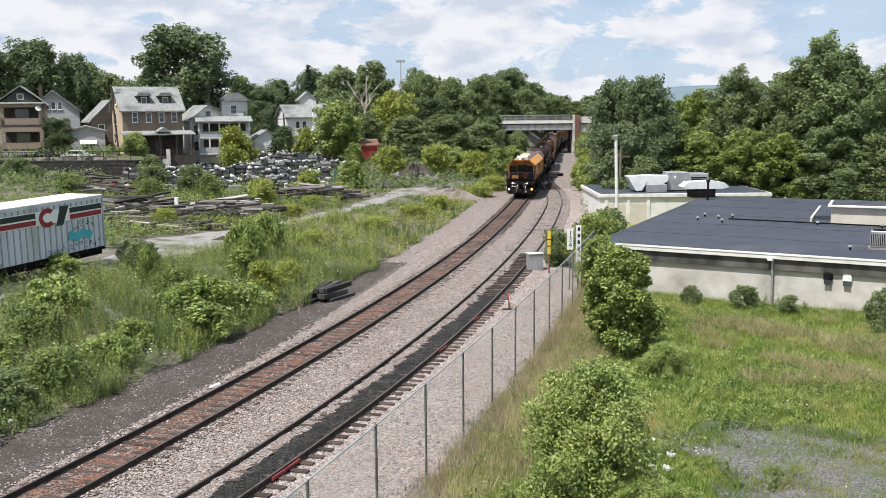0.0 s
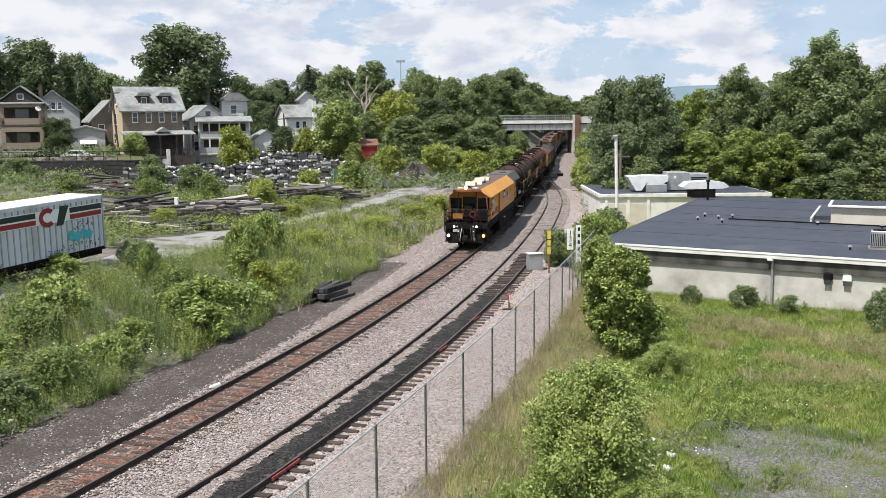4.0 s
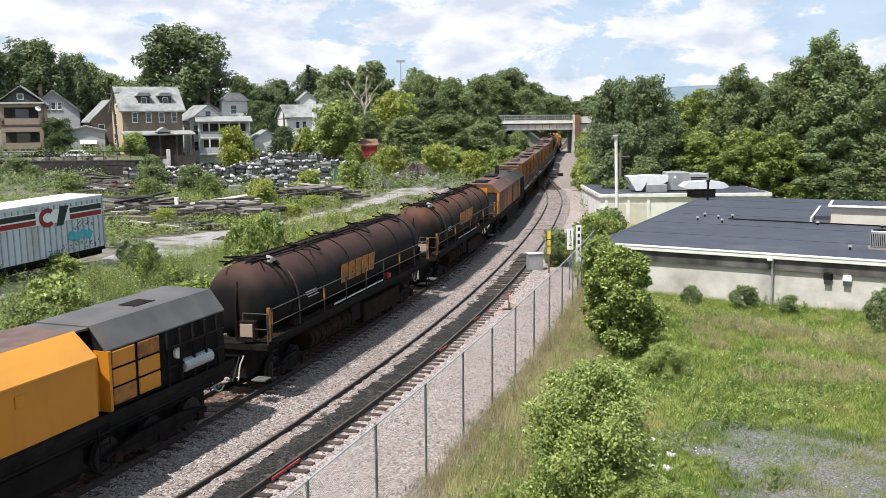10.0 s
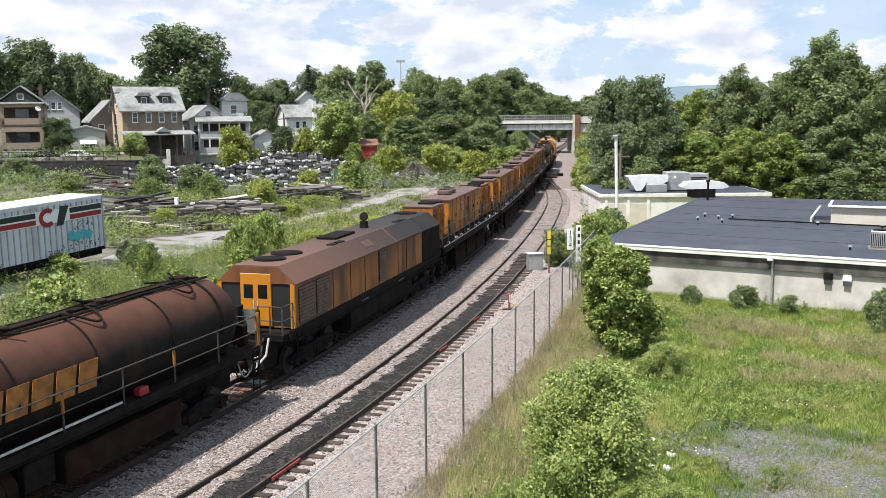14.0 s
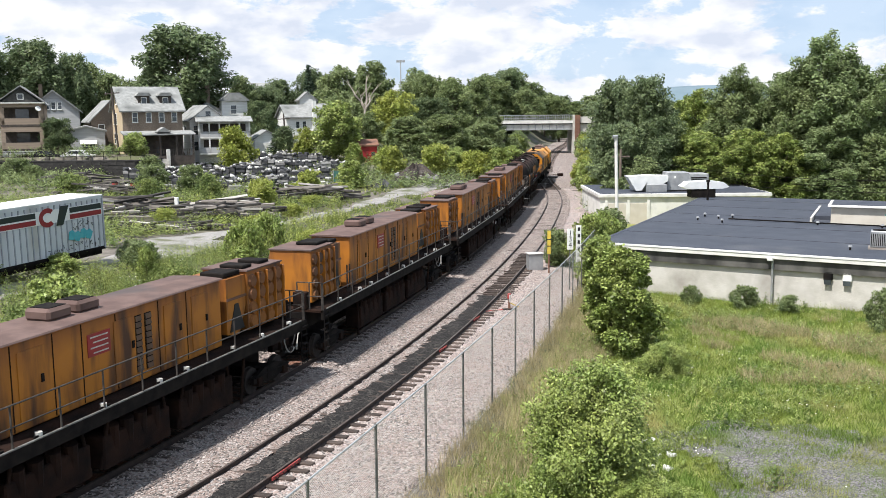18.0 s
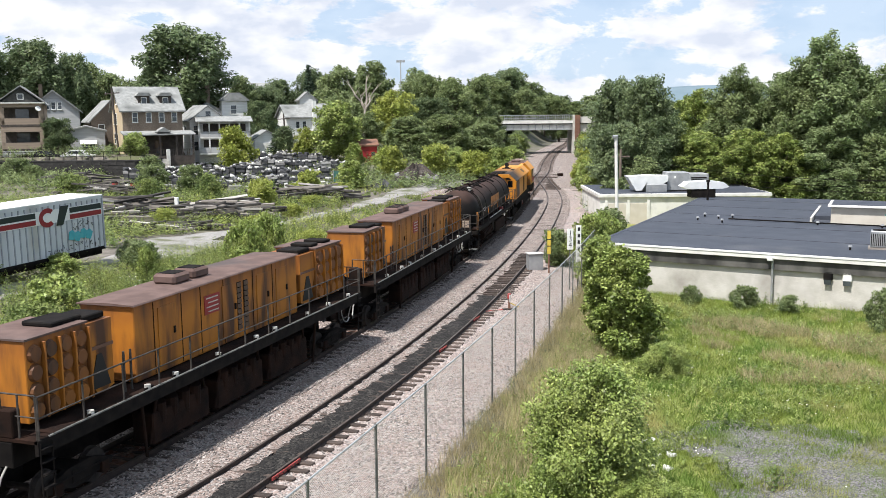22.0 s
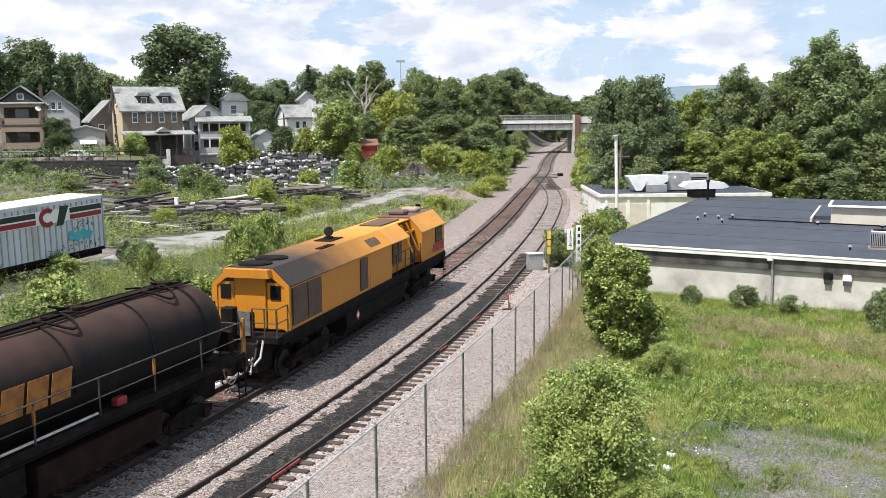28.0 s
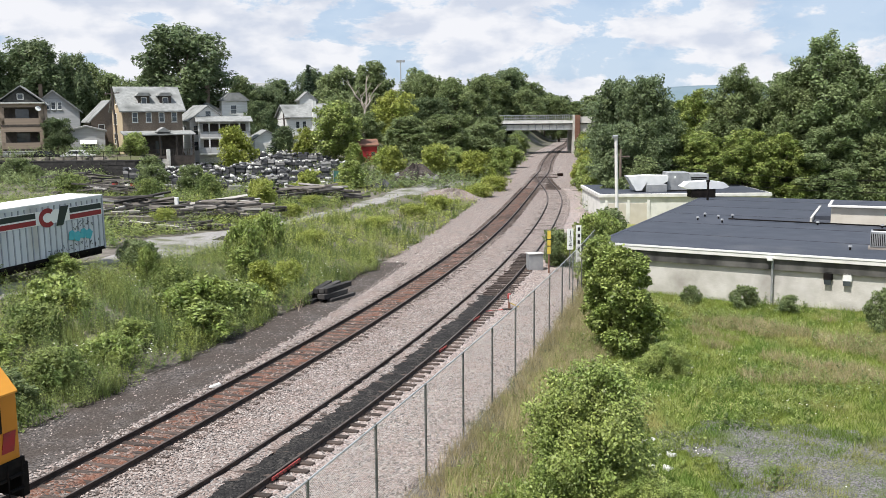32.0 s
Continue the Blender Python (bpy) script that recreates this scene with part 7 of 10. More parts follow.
def filter_house(car, x0, x1, s, z0=2.25, z1=4.26):
    """A dust house: hopper at the inner end, a grid of round filters on the side, lids on top."""
    inner, outer = (x0, x1) if s > 0 else (x1, x0)
    w = outer - inner
    split = inner + w * 0.34
    a, b = min(split, outer), max(split, outer)
    h = part("dust_house", boxes((a, b, -0.86, 0.86, z0, z1), bevel=0.02), M["rustyorange"], car)
    a2, b2 = min(inner, split), max(inner, split)
    hop = bmesh.new()
    prism(hop, [(a2, z1 - 0.08), (b2, z1 - 0.08), (b2, z0 + 0.1), ((a2 + b2) / 2 + 0.15, z0), ((a2 + b2) / 2 - 0.15, z0), (a2, z0 + 0.9)] if s < 0 else
          [(a2, z1 - 0.08), (b2, z1 - 0.08), (b2, z0 + 0.9), ((a2 + b2) / 2 + 0.15, z0), ((a2 + b2) / 2 - 0.15, z0), (a2, z0 + 0.1)], -0.78, 0.78, "y")
    hopper = part("hopper", hop, M["rustyorange"], car)
    for y in (-0.79, 0.79):
        bm = bmesh.new()
        prism(bm, [(a2 + 0.15, z0 + 0.15), (b2 - 0.15, z0 + 0.15), ((a2 + b2) / 2 + 0.1, z0 + 1.05), ((a2 + b2) / 2 - 0.1, z0 + 1.05)], y - 0.012, y + 0.012, "y")
        part("hopper_opening", bm, M["dark"], hopper)
        part("hopper_band", boxes((a2, b2, y - 0.03, y + 0.03, z0 + 1.2, z0 + 1.28)), M["rustroof"], hopper)
    n = 4
    cw = (b - a) / n
    for y in (-0.86, 0.86):
        t = -1 if y < 0 else 1
        for i in range(n):
            part("filter_rib", boxes((a + cw * i - 0.03, a + cw * i + 0.03, min(y, y + t * 0.14), max(y, y + t * 0.14), z0 + 0.05, z1 - 0.1), bevel=0.01), M["rustyorange"], h)
            for j in range(4):
                z = z0 + 0.28 + j * 0.46
                x = a + cw * (i + 0.5)
                c = part("filter_cap", tubes(((x, y, z), (x, y + t * 0.09, z), cw * 0.42, cw * 0.34), n=12), M["genside"], h)
    part("house_roof", boxes((a - 0.04, b + 0.04, -0.90, 0.90, z1, z1 + 0.05)), M["brownroof"], h)
    for x in (a + (b - a) * 0.3, b - (b - a) * 0.2 if s < 0 else a + (b - a) * 0.05):
        part("roof_lid", boxes((x - 0.3, x + 0.3, -0.62, 0.3, z1 + 0.05, z1 + 0.17), bevel=0.03), M["black"], h)
    part("roof_lid", boxes((a2 + 0.1, b2 - 0.1, -0.66, 0.25, z1 - 0.06, z1 + 0.10), bevel=0.03), M["black"], hopper)


def grinder_car():
    car = thing("grinding_car", Matrix(), "rusty orange rail-grinding car with filter houses on a black deck", "rail car", "grinding train")
    half = 9.6
    panel_box(car, -half, half, -0.8, 0.8, 1.35, 1.98, "underframe", "centre_sill")
    # added black block on the far side, standing in for the shade below deck
    panel_box(car, -9.4, 9.4, 0.35, 1.4, 0.3, 1.5, "black", "brake_gear")
    part("deck", boxes((-half, half, -1.52, 1.52, 2.0, 2.08)), M["grime"], car)
    filter_house(car, 5.75, 9.05, 1)
    filter_house(car, -9.05, -5.5, -1)
    # long engine house
    x0, x1, z0, z1 = -5.0, 4.9, 2.12, 4.28
    house = part("engine_house", boxes((x0, x1, -0.88, 0.88, z0, z1), bevel=0.03), M["rustyorange"], car)
    part("house_roof", prism(bmesh.new(), [(-0.95, z1), (0.95, z1), (0.92, z1 + 0.04), (0, z1 + 0.08), (-0.92, z1 + 0.04)], x0 - 0.08, x1 + 0.08), M["brownroof"], house)
    for s in (-1, 1):
        y = s * 0.88
        for x in (4.0, 2.6, 1.55, 0.2, -1.7, -3.1):
            part("panel_seam", boxes((x - 0.015, x + 0.015, min(y, y + s * 0.012), max(y, y + s * 0.012), z0 + 0.05, z1 - 0.05)), M["grime"], house)
        for x in (3.35, -0.15, -2.4, -3.8):
            d = part("service_door", boxes((x - 0.45, x + 0.45, min(y, y + s * 0.025), max(y, y + s * 0.025), z0 + 0.2, z1 - 0.25), bevel=0.006), M["rustyorange"], house)
            part("latch", boxes((x - 0.36, x - 0.28, min(y + s * 0.02, y + s * 0.06), max(y + s * 0.02, y + s * 0.06), 3.15, 3.35)), M["black"], d)
        grille(house, -1.35, -1.05, 2.4, 4.0, y, 9)
        grille(house, -0.9, -0.6, 2.4, 4.0, y, 9)
        sign = part("danger_sign", boxes((0.45, 1.35, min(y, y + s * 0.02), max(y, y + s * 0.02), 3.3, 3.9)), M["markred"], house, "dark red warning sign with rows of unreadable pale lettering")
        for i in range(4):
            zz = 3.82 - i * 0.14
            part("sign_line", boxes((0.55, 1.25 - 0.1 * (i % 2), min(y + s * 0.021, y + s * 0.026), max(y + s * 0.021, y + s * 0.026), zz - 0.035, zz)), M["pale"], sign)
        part("gate_frame", tubes(((5.6, s * 1.0, 2.08), (5.6, s * 1.0, 3.2), 0.035), ((5.3, s * 1.0, 2.08), (5.3, s * 1.0, 3.2), 0.035), ((5.3, s * 1.0, 2.9), (5.6, s * 1.0, 2.9), 0.03)), M["rail_y"], car)
        part("side_sill", boxes((-half, half, s * 1.5 - 0.05, s * 1.5 + 0.05, 1.72, 2.08)), M["black"], car)
        part("edge_light_strip", boxes((-9.2, 9.2, s * 1.53 - 0.03, s * 1.53 + 0.03, 2.08, 2.11)), M["post"], car)
        railing(car, -half + 0.1, half - 0.1, s * 1.5, 2.08, 1.02, 1.65, 1)
        rng = random.Random(9)
        for k in range(9):
            x = -8.5 + k * 2.0 + rng.uniform(-.4, .4)
            lam = part("deck_lamp", tubes(((x, s * 1.40, 2.08), (x, s * 1.40, 2.2), 0.09), n=10), M["pale"], car)
            part("lamp_bracket", boxes((x - 0.2, x + 0.2, s * 1.44 - 0.02, s * 1.44 + 0.02, 2.08, 2.14)), M["black"], lam)
        # grinding buggies
        for xc in (-3.4, 0.0, 3.4):
            b = part("grinding_buggy", boxes((xc - 1.45, xc + 1.45, s * 0.95 - 0.35, s * 0.95 + 0.35, 0.35, 1.25), bevel=0.04), M["grime"], car)
            for d in (-0.9, -0.3, 0.3, 0.9):
                part("grinding_motor", tubes(((xc + d, s * 1.1, 0.7), (xc + d + 0.12, s * 1.22, 1.5), 0.2), n=10), M["grime"], b)
            part("lift_arm", tubes(((xc - 1.5, s * 1.2, 0.4), (xc - 1.2, s * 1.25, 1.6), 0.05)), M["grime"], b)
            part("lift_arm", tubes(((xc + 1.5, s * 1.2, 0.4), (xc + 1.2, s * 1.25, 1.6), 0.05)), M["grime"], b)
        part("spark_guard", tubes(((5.2, s * 1.3, 0.15), (5.4, s * 1.35, 1.7), 0.05)), M["grime"], car)
        part("spark_guard", tubes(((-5.3, s * 1.3, 0.15), (-5.5, s * 1.35, 1.7), 0.05)), M["grime"], car)
        ladder(car, 9.35, s * 1.56, 0.5, 2.0)
        ladder(car, -9.35, s * 1.56, 0.5, 2.0)
    for x in (1.55, 0.45):
        fan = part("roof_fan_box", boxes((x - 0.45, x + 0.45, -0.3, 0.5, 4.33, 4.66), bevel=0.08), M["brownroof"], car)
        part("fan_mouth", boxes((x - 0.32, x + 0.32, -0.2, 0.4, 4.66, 4.675)), M["black"], fan)
    for s in (-1, 1):
        x = s * half
        cross_rail(car, x - s * 0.1, -1.45, -0.45, 2.08, 1.05, 2)
        cross_rail(car, x - s * 0.1, 0.45, 1.45, 2.08, 1.05, 2)
        part("junction_box", boxes((min(x, x - s * 0.3), max(x, x - s * 0.3), -0.85, -0.3, 2.08, 2.75), bevel=0.03), M["grime"], car)
        coupler(car, x, s)
        truck(car, s * 7.7, 2)
    return car


def rear_car():
    car = thing("control_car", Matrix(), "bright orange rear control car with soot-streaked sloped roof", "rail car", "grinding train")
    loco_underframe(car, -10.5, 10.4, (7.0, -7.6), (-3.6, 4.2))
    body = hood(car, -1.4, 9.7, "orange", "sooty", "sooty")
    end_face(car, 9.7, 1, "orange", False)
    part("end_hood", prism(bmesh.new(), [(-0.9, 3.8), (0.9, 3.8), (0.84, 4.1), (-0.84, 4.1)], 9.75, 10.1), M["orange"], car)
    part("end_plate", prism(bmesh.new(), [(-1.5, 1.9), (-1.3, 1.9), (-1.3, 3.45), (-0.62, 3.95), (0.62, 3.95), (1.3, 3.45), (1.3, 1.9), (1.5, 1.9), (1.5, 3.5), (0.86, 4.1), (-0.86, 4.1), (-1.5, 3.5)], 9.7, 9.78), M["orange"], body)
    for y in (-0.97, 0.97):
        part("end_panel", boxes((9.715, 9.74, y - 0.33, y + 0.33, 1.95, 2.9)), M["orange"], body)
        w = part("port_window", boxes((9.735, 9.76, y - 0.2, y + 0.2, 2.98, 3.5), bevel=0.01), M["carglass"], body)
        part("port_panel", boxes((9.715, 9.73, y - 0.33, y + 0.33, 2.9, 3.6)), M["orange"], body)
    end_platform(car, 9.7, 1)
    for s in (-1, 1):
        y = s * 1.5
        for x0, x1 in ((8.27, 9.55), (7.0, 8.22), (1.85, 2.75)):
            grille(car, x0, x1, 2.05, 3.4, y, 20)
        for x in (9.6, 6.9, 1.5):
            part("panel_seam", boxes((x - 0.015, x + 0.015, min(y, y + s * 0.01), max(y, y + s * 0.01), 1.95, 3.45)), M["sooty"], body)
        part("roof_window", prism(bmesh.new(), [(s * 1.35, 3.66), (s * 1.37, 3.68), (s * 1.06, 3.97), (s * 1.04, 3.95)], -0.35, 1.0), M["mesh"], body)
    roof_gear(car, (9.0, 7.65), (4.8,), 2.2, 0.18)
    part("flange", boxes((1.5, 2.9, -0.3, 0.5, 4.13, 4.17), bevel=0.01), M["black"], car)
    part("radiator_top", boxes((-5.5, -2.7, -0.55, 0.55, 4.14, 4.2), bevel=0.01), M["mesh"], car)
    # set-back engine bay with doors and braces
    part("placard", prism(bmesh.new(), [(2.66, 1.08), (2.9, 0.84), (3.14, 1.08), (2.9, 1.32)], -1.435, -1.425, "y"), M["redpaint"], car, "red and white diamond placard")
    part("placard_field", prism(bmesh.new(), [(2.76, 1.08), (2.9, 0.94), (3.04, 1.08), (2.9, 1.22)], -1.442, -1.436, "y"), M["white"], car)
    bay = part("engine_bay", boxes((-6.2, -1.4, -1.12, 1.12, 1.9, 3.6)), M["orange"], car)
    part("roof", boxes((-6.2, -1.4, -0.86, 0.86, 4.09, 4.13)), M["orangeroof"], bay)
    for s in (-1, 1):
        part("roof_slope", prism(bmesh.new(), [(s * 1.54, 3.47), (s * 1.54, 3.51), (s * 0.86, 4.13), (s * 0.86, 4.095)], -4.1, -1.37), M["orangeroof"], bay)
        for x in (-2.1, -2.9, -3.7):
            grille(bay, x - 0.3, x + 0.3, 2.3, 3.3, s * 1.12, 8)
        for x in (-4.85, -5.7):
            part("brace", tubes(((x, s * 1.45, 2.6), (x + 0.35, s * 0.95, 4.0), 0.05)), M["orange"], bay)
        part("door_leaf", boxes((-5.3, -4.4, s * 1.13 - 0.015, s * 1.13 + 0.015, 2.0, 3.5)), M["sooty"], bay)
        part("bay_opening", boxes((-6.12, -5.38, s * 1.128 - 0.012, s * 1.128 + 0.012, 1.95, 3.5)), M["dark"], bay)
        railing(car, -6.1, -1.0, s * 1.46, 1.9, 1.0, 1.4, 1)
    part("sign_plate", boxes((-3.95, -3.7, -1.14, -1.12, 2.4, 2.9)), M["redpaint"], bay)
    # cab
    cab = hood(car, -10.4, -6.2, "orange", "brownroof", "orangeroof", "cab", t=4.2, e=3.45)
    window(cab, -9.9, -8.65, 2.65, 3.36, -1.5)
    window(cab, -9.9, -8.65, 2.65, 3.36, 1.5)
    for y0, y1 in ((-1.3, -0.2), (0.2, 1.3)):
        f = part("rear_window", boxes((-10.44, -10.4, y0 - 0.05, y1 + 0.05, 2.7, 3.45)), M["black"], cab)
        part("pane", boxes((-10.45, -10.436, y0, y1, 2.75, 3.4)), M["carglass"], f)
    lettermark(cab, -8.1, -10.35, 2.12, 2.58, -1.502, "markred")
    for i in range(8):
        part("grab_slot", prism(bmesh.new(), [(-7.95 + i * 0.12, 2.12), (-7.91 + i * 0.12, 2.12), (-7.93 + i * 0.12, 2.45 - i * 0.02), (-7.97 + i * 0.12, 2.45 - i * 0.02)], -1.508, -1.5, "y"), M["sooty"], cab)
    for x, y in ((-7.3, 0.1), (-8.8, -0.1)):
        ac = part("roof_cooler", boxes((x - 0.42, x + 0.42, y - 0.45, y + 0.45, 4.2, 4.46), bevel=0.08), M["tansiding" if x < -8 else "brownroof"], car)
        part("cooler_grille", boxes((x - 0.44, x - 0.42, y - 0.3, y + 0.3, 4.25, 4.4)), M["underframe"], ac)
    part("horn", tubes(((-9.2, 0.1, 4.3), (-9.8, 0.1, 4.34), 0.05, 0.12)), M["underframe"], car)
    part("beacon", tubes(((-10.1, -0.1, 4.2), (-10.1, -0.1, 4.5), 0.13), n=12), M["grime"], car)
    ladder(car, -4.3, -1.54, 0.45, 1.85)
    ladder(car, -10.2, -1.54, 0.5, 1.85)
    part("end_plate", boxes((-10.75, -10.5, -1.4, 1.4, 0.9, 1.7), bevel=0.03), M["black"], car)
    coupler(car, -10.6, -1)
    return car


def turned(car):
    """Swaps the two sides of a car, so that its marked side faces the fence."""
    for me in {o.data for o in car.children_recursive if o.data and not o.name.startswith("wheelset")}:
        me.transform(Matrix.Diagonal((1, -1, 1, 1)))
        me.flip_normals()
    return car


lead = turned(lead_car())
tank = turned(tank_car())
tank_b = copy_thing(tank, Matrix())
tank_c = copy_thing(tank, Matrix())
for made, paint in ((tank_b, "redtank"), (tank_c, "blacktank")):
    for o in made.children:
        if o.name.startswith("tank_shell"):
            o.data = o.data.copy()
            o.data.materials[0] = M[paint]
generator = turned(generator_car())
grinder = turned(grinder_car())
grinders = [grinder] + [copy_thing(grinder, Matrix()) for _ in range(3)]
rear = turned(rear_car())
for made in (tank_b, tank_c, *grinders[1:]):
    for o in made.children_recursive:
        if o.name.startswith("wheelset"):
            p = tuple(o.location)
            WHEELS.append((o, p, p[2]))

# arc length along the train at the middle of each car, and half the distance between its trucks
CARS = [(lead, 117.25, 8.0), (tank, 140.4, 6.6), (tank_b, 160.5, 6.6), (generator, 182.4, 7.4), (grinders[0], 201.3, 7.7), (grinders[1], 221.9, 7.7),
        (grinders[2], 242.75, 7.7), (grinders[3], 263.6, 7.7), (tank_c, 284.5, 6.6), (rear, 306.6, 7.3)]


def run(t):
    """How far the train has come at t seconds."""
    k = t / 32
    return 0.0967 + 307.0206 * k + 73.5962 * k ** 2 - 152.5723 * k ** 3 + 74.1683 * k ** 4 - 5.9725 * k ** 5


def motions():
    for car, mid, half in CARS:
        rows = []
        for k in range(65):
            t = k / 2
            a, b = on_line(mid - run(t) - half), on_line(mid - run(t) + half)
            d = a - b
            rows.append((t, Matrix.Translation((a + b) / 2) @ Matrix.Rotation(math.atan2(d.y, d.x), 4, "Z") @ Matrix.Rotation(-math.asin(d.z / d.length), 4, "Y")))
        walk(car, rows)
    for w, at, r in WHEELS:
        rows = []
        for k in range(481):
            t = k / 15
            rows.append((t, Matrix.Translation(at) @ Matrix.Rotation(run(t) / r, 4, "Y")))
        walk(w, rows)


# ---- trees, bushes and weeds ----
def leaf_cloud(rng, blobs, count, size, inner=0.25, up=0.35, sides=4):
    """Corners of many small pointed leaves spread over lumpy clumps."""
    blobs = np.asarray(blobs, float)
    area = (blobs[:, 3] * blobs[:, 4] + blobs[:, 4] * blobs[:, 5] + blobs[:, 3] * blobs[:, 5])
    pick = rng.choice(len(blobs), count, p=area / area.sum())
    d = rng.normal(size=(count, 3))
    d[:, 2] += up
    d /= np.linalg.norm(d, axis=1)[:, None]
    r = np.where(rng.random(count) < inner, rng.random(count) ** 0.5, 0.62 + 0.62 * rng.random(count))
    c = blobs[pick, :3] + d * blobs[pick, 3:6] * r[:, None]
    n = d * 0.4 + rng.normal(size=(count, 3)) * 0.5 + np.array([-0.12, -0.14, 0.6])
    n /= np.linalg.norm(n, axis=1)[:, None]
    a = np.cross(n, rng.normal(size=(count, 3)))
    a /= np.linalg.norm(a, axis=1)[:, None]
    b = np.cross(n, a)
    s = size * rng.uniform(0.55, 1.25, count)[:, None]
    droop = n * s * 0.12
    if sides == 3:
        return np.stack([c - a * s * 0.62 - b * s * 0.34, c + a * s * 0.72, c - a * s * 0.3 + b * s * 0.5 + droop], 1).reshape(-1, 3)
    return np.stack([c - a * s * 0.62, c - b * s * 0.36 + droop, c + a * s * 0.62, c + b * s * 0.36 + droop], 1).reshape(-1, 3)


def crown_blobs(rng, h, r, base, n, narrow=0.0):
    """Clumps of a broad crown from base to h, radius r: a few uneven lobes, each ringed by small tufts."""
    lobes = []
    count = max(9, int(n * 0.8))
    for k in range(count):
        t = (k + rng.uniform(0.2, 0.8)) / count
        wide = r * math.sqrt(max(0.08, 1 - abs(2 * t - 0.85) ** 2.2 * 0.70)) * (1 - narrow * t)
        a = k * 2.4 + rng.uniform(-0.7, 0.7)
        q = wide * math.sqrt(rng.uniform(0.03, 0.50))
        s = r * rng.uniform(0.30, 0.46) * (1 - 0.25 * t)
        lobes.append((q * math.cos(a), q * math.sin(a), base + (h - base) * (0.08 + 0.80 * t), s))
    lobes.append((rng.uniform(-.2, .2) * r, rng.uniform(-.2, .2) * r, h - 0.32 * r, 0.32 * r))
    out = []
    for x, y, z, s in lobes:
        out.append((x, y, z, s * 0.7, s * 0.7, s * 0.8))
        for k in range(7):
            d = rng.normal(size=3)
            d[2] = d[2] * 0.8 + 0.25
            d /= np.linalg.norm(d)
            w = s * rng.uniform(0.20, 0.46)
            out.append((x + d[0] * s, y + d[1] * s, min(z + d[2] * s * 0.85, h - 0.5 * w), w, w, w * rng.uniform(0.8, 1.5)))
    return out


def trunk_mesh(rng, h, blobs, r0, mat):
    bm = bmesh.new()
    top = h * 0.72
    pts = [Vector((0, 0, -0.6))]
    for k in range(1, 6):
        pts.append(Vector((rng.uniform(-.03, .03) * h * k / 5, rng.uniform(-.03, .03) * h * k / 5, top * k / 5)))
    for k in range(5):
        tube(bm, pts[k], pts[k + 1], r0 * (1 - 0.16 * k), r0 * (1 - 0.16 * (k + 1)), n=8, caps=False)
    for k, b in enumerate(blobs[::12]):
        j = min(4, 1 + int(4 * max(0, b[2] / top - 0.35)))
        s = pts[j]
        e = Vector(b[:3])
        if e.z < s.z:
            s = pts[max(1, j - 1)]
        mid = s.lerp(e, 0.5) + Vector((0, 0, 0.04 * h))
        tube(bm, s, mid, r0 * 0.36, r0 * 0.22, n=6, caps=False)
        tube(bm, mid, e, r0 * 0.22, r0 * 0.08, n=5, caps=False)
    me = bpy.data.meshes.new("trunk")
    bm.to_mesh(me)
    bm.free()
    me.materials.append(M[mat])
    return me


def broad_tree(seed, h, r, base, clumps, leaves, size, mat, bark="bark", narrow=0.0, sides=3):
    rng = np.random.default_rng(seed)
    blobs = crown_blobs(rng, h, r, base, clumps, narrow)
    return trunk_mesh(rng, h, blobs, h * 0.022, bark), fast_mesh("crown", leaf_cloud(rng, blobs, leaves, size, sides=sides), sides, M[mat])


def conifer(seed, h, r):
    rng = np.random.default_rng(seed)
    blobs = []
    for k in range(14):
        t = k / 14
        for j in range(5):
            a = j * math.tau / 5 + k * 0.7
            q = r * (1 - t) * 0.55
            s = max(0.35, r * (1 - t) * 0.42)
            blobs.append((q * math.cos(a), q * math.sin(a), h * (0.1 + 0.86 * t), s, s, h * 0.03))
    return trunk_mesh(rng, h, blobs[::9], h * 0.018, "bark"), fast_mesh("crown", leaf_cloud(rng, blobs, 5200, 0.34), 4, M["needle"])


def plant(name, trunk, crown, x, y, sx, sz, turn, label, category, group, z=None):
    t = thing(name, Matrix.Translation((x, y, float(ground_z(x, y)) if z is None else z)) @ Matrix.Rotation(turn, 4, "Z") @ Matrix.Diagonal((sx, sx, sz, 1)), label, category, group)
    placed("trunk", trunk, t)
    placed("crown", crown, t)
    return t


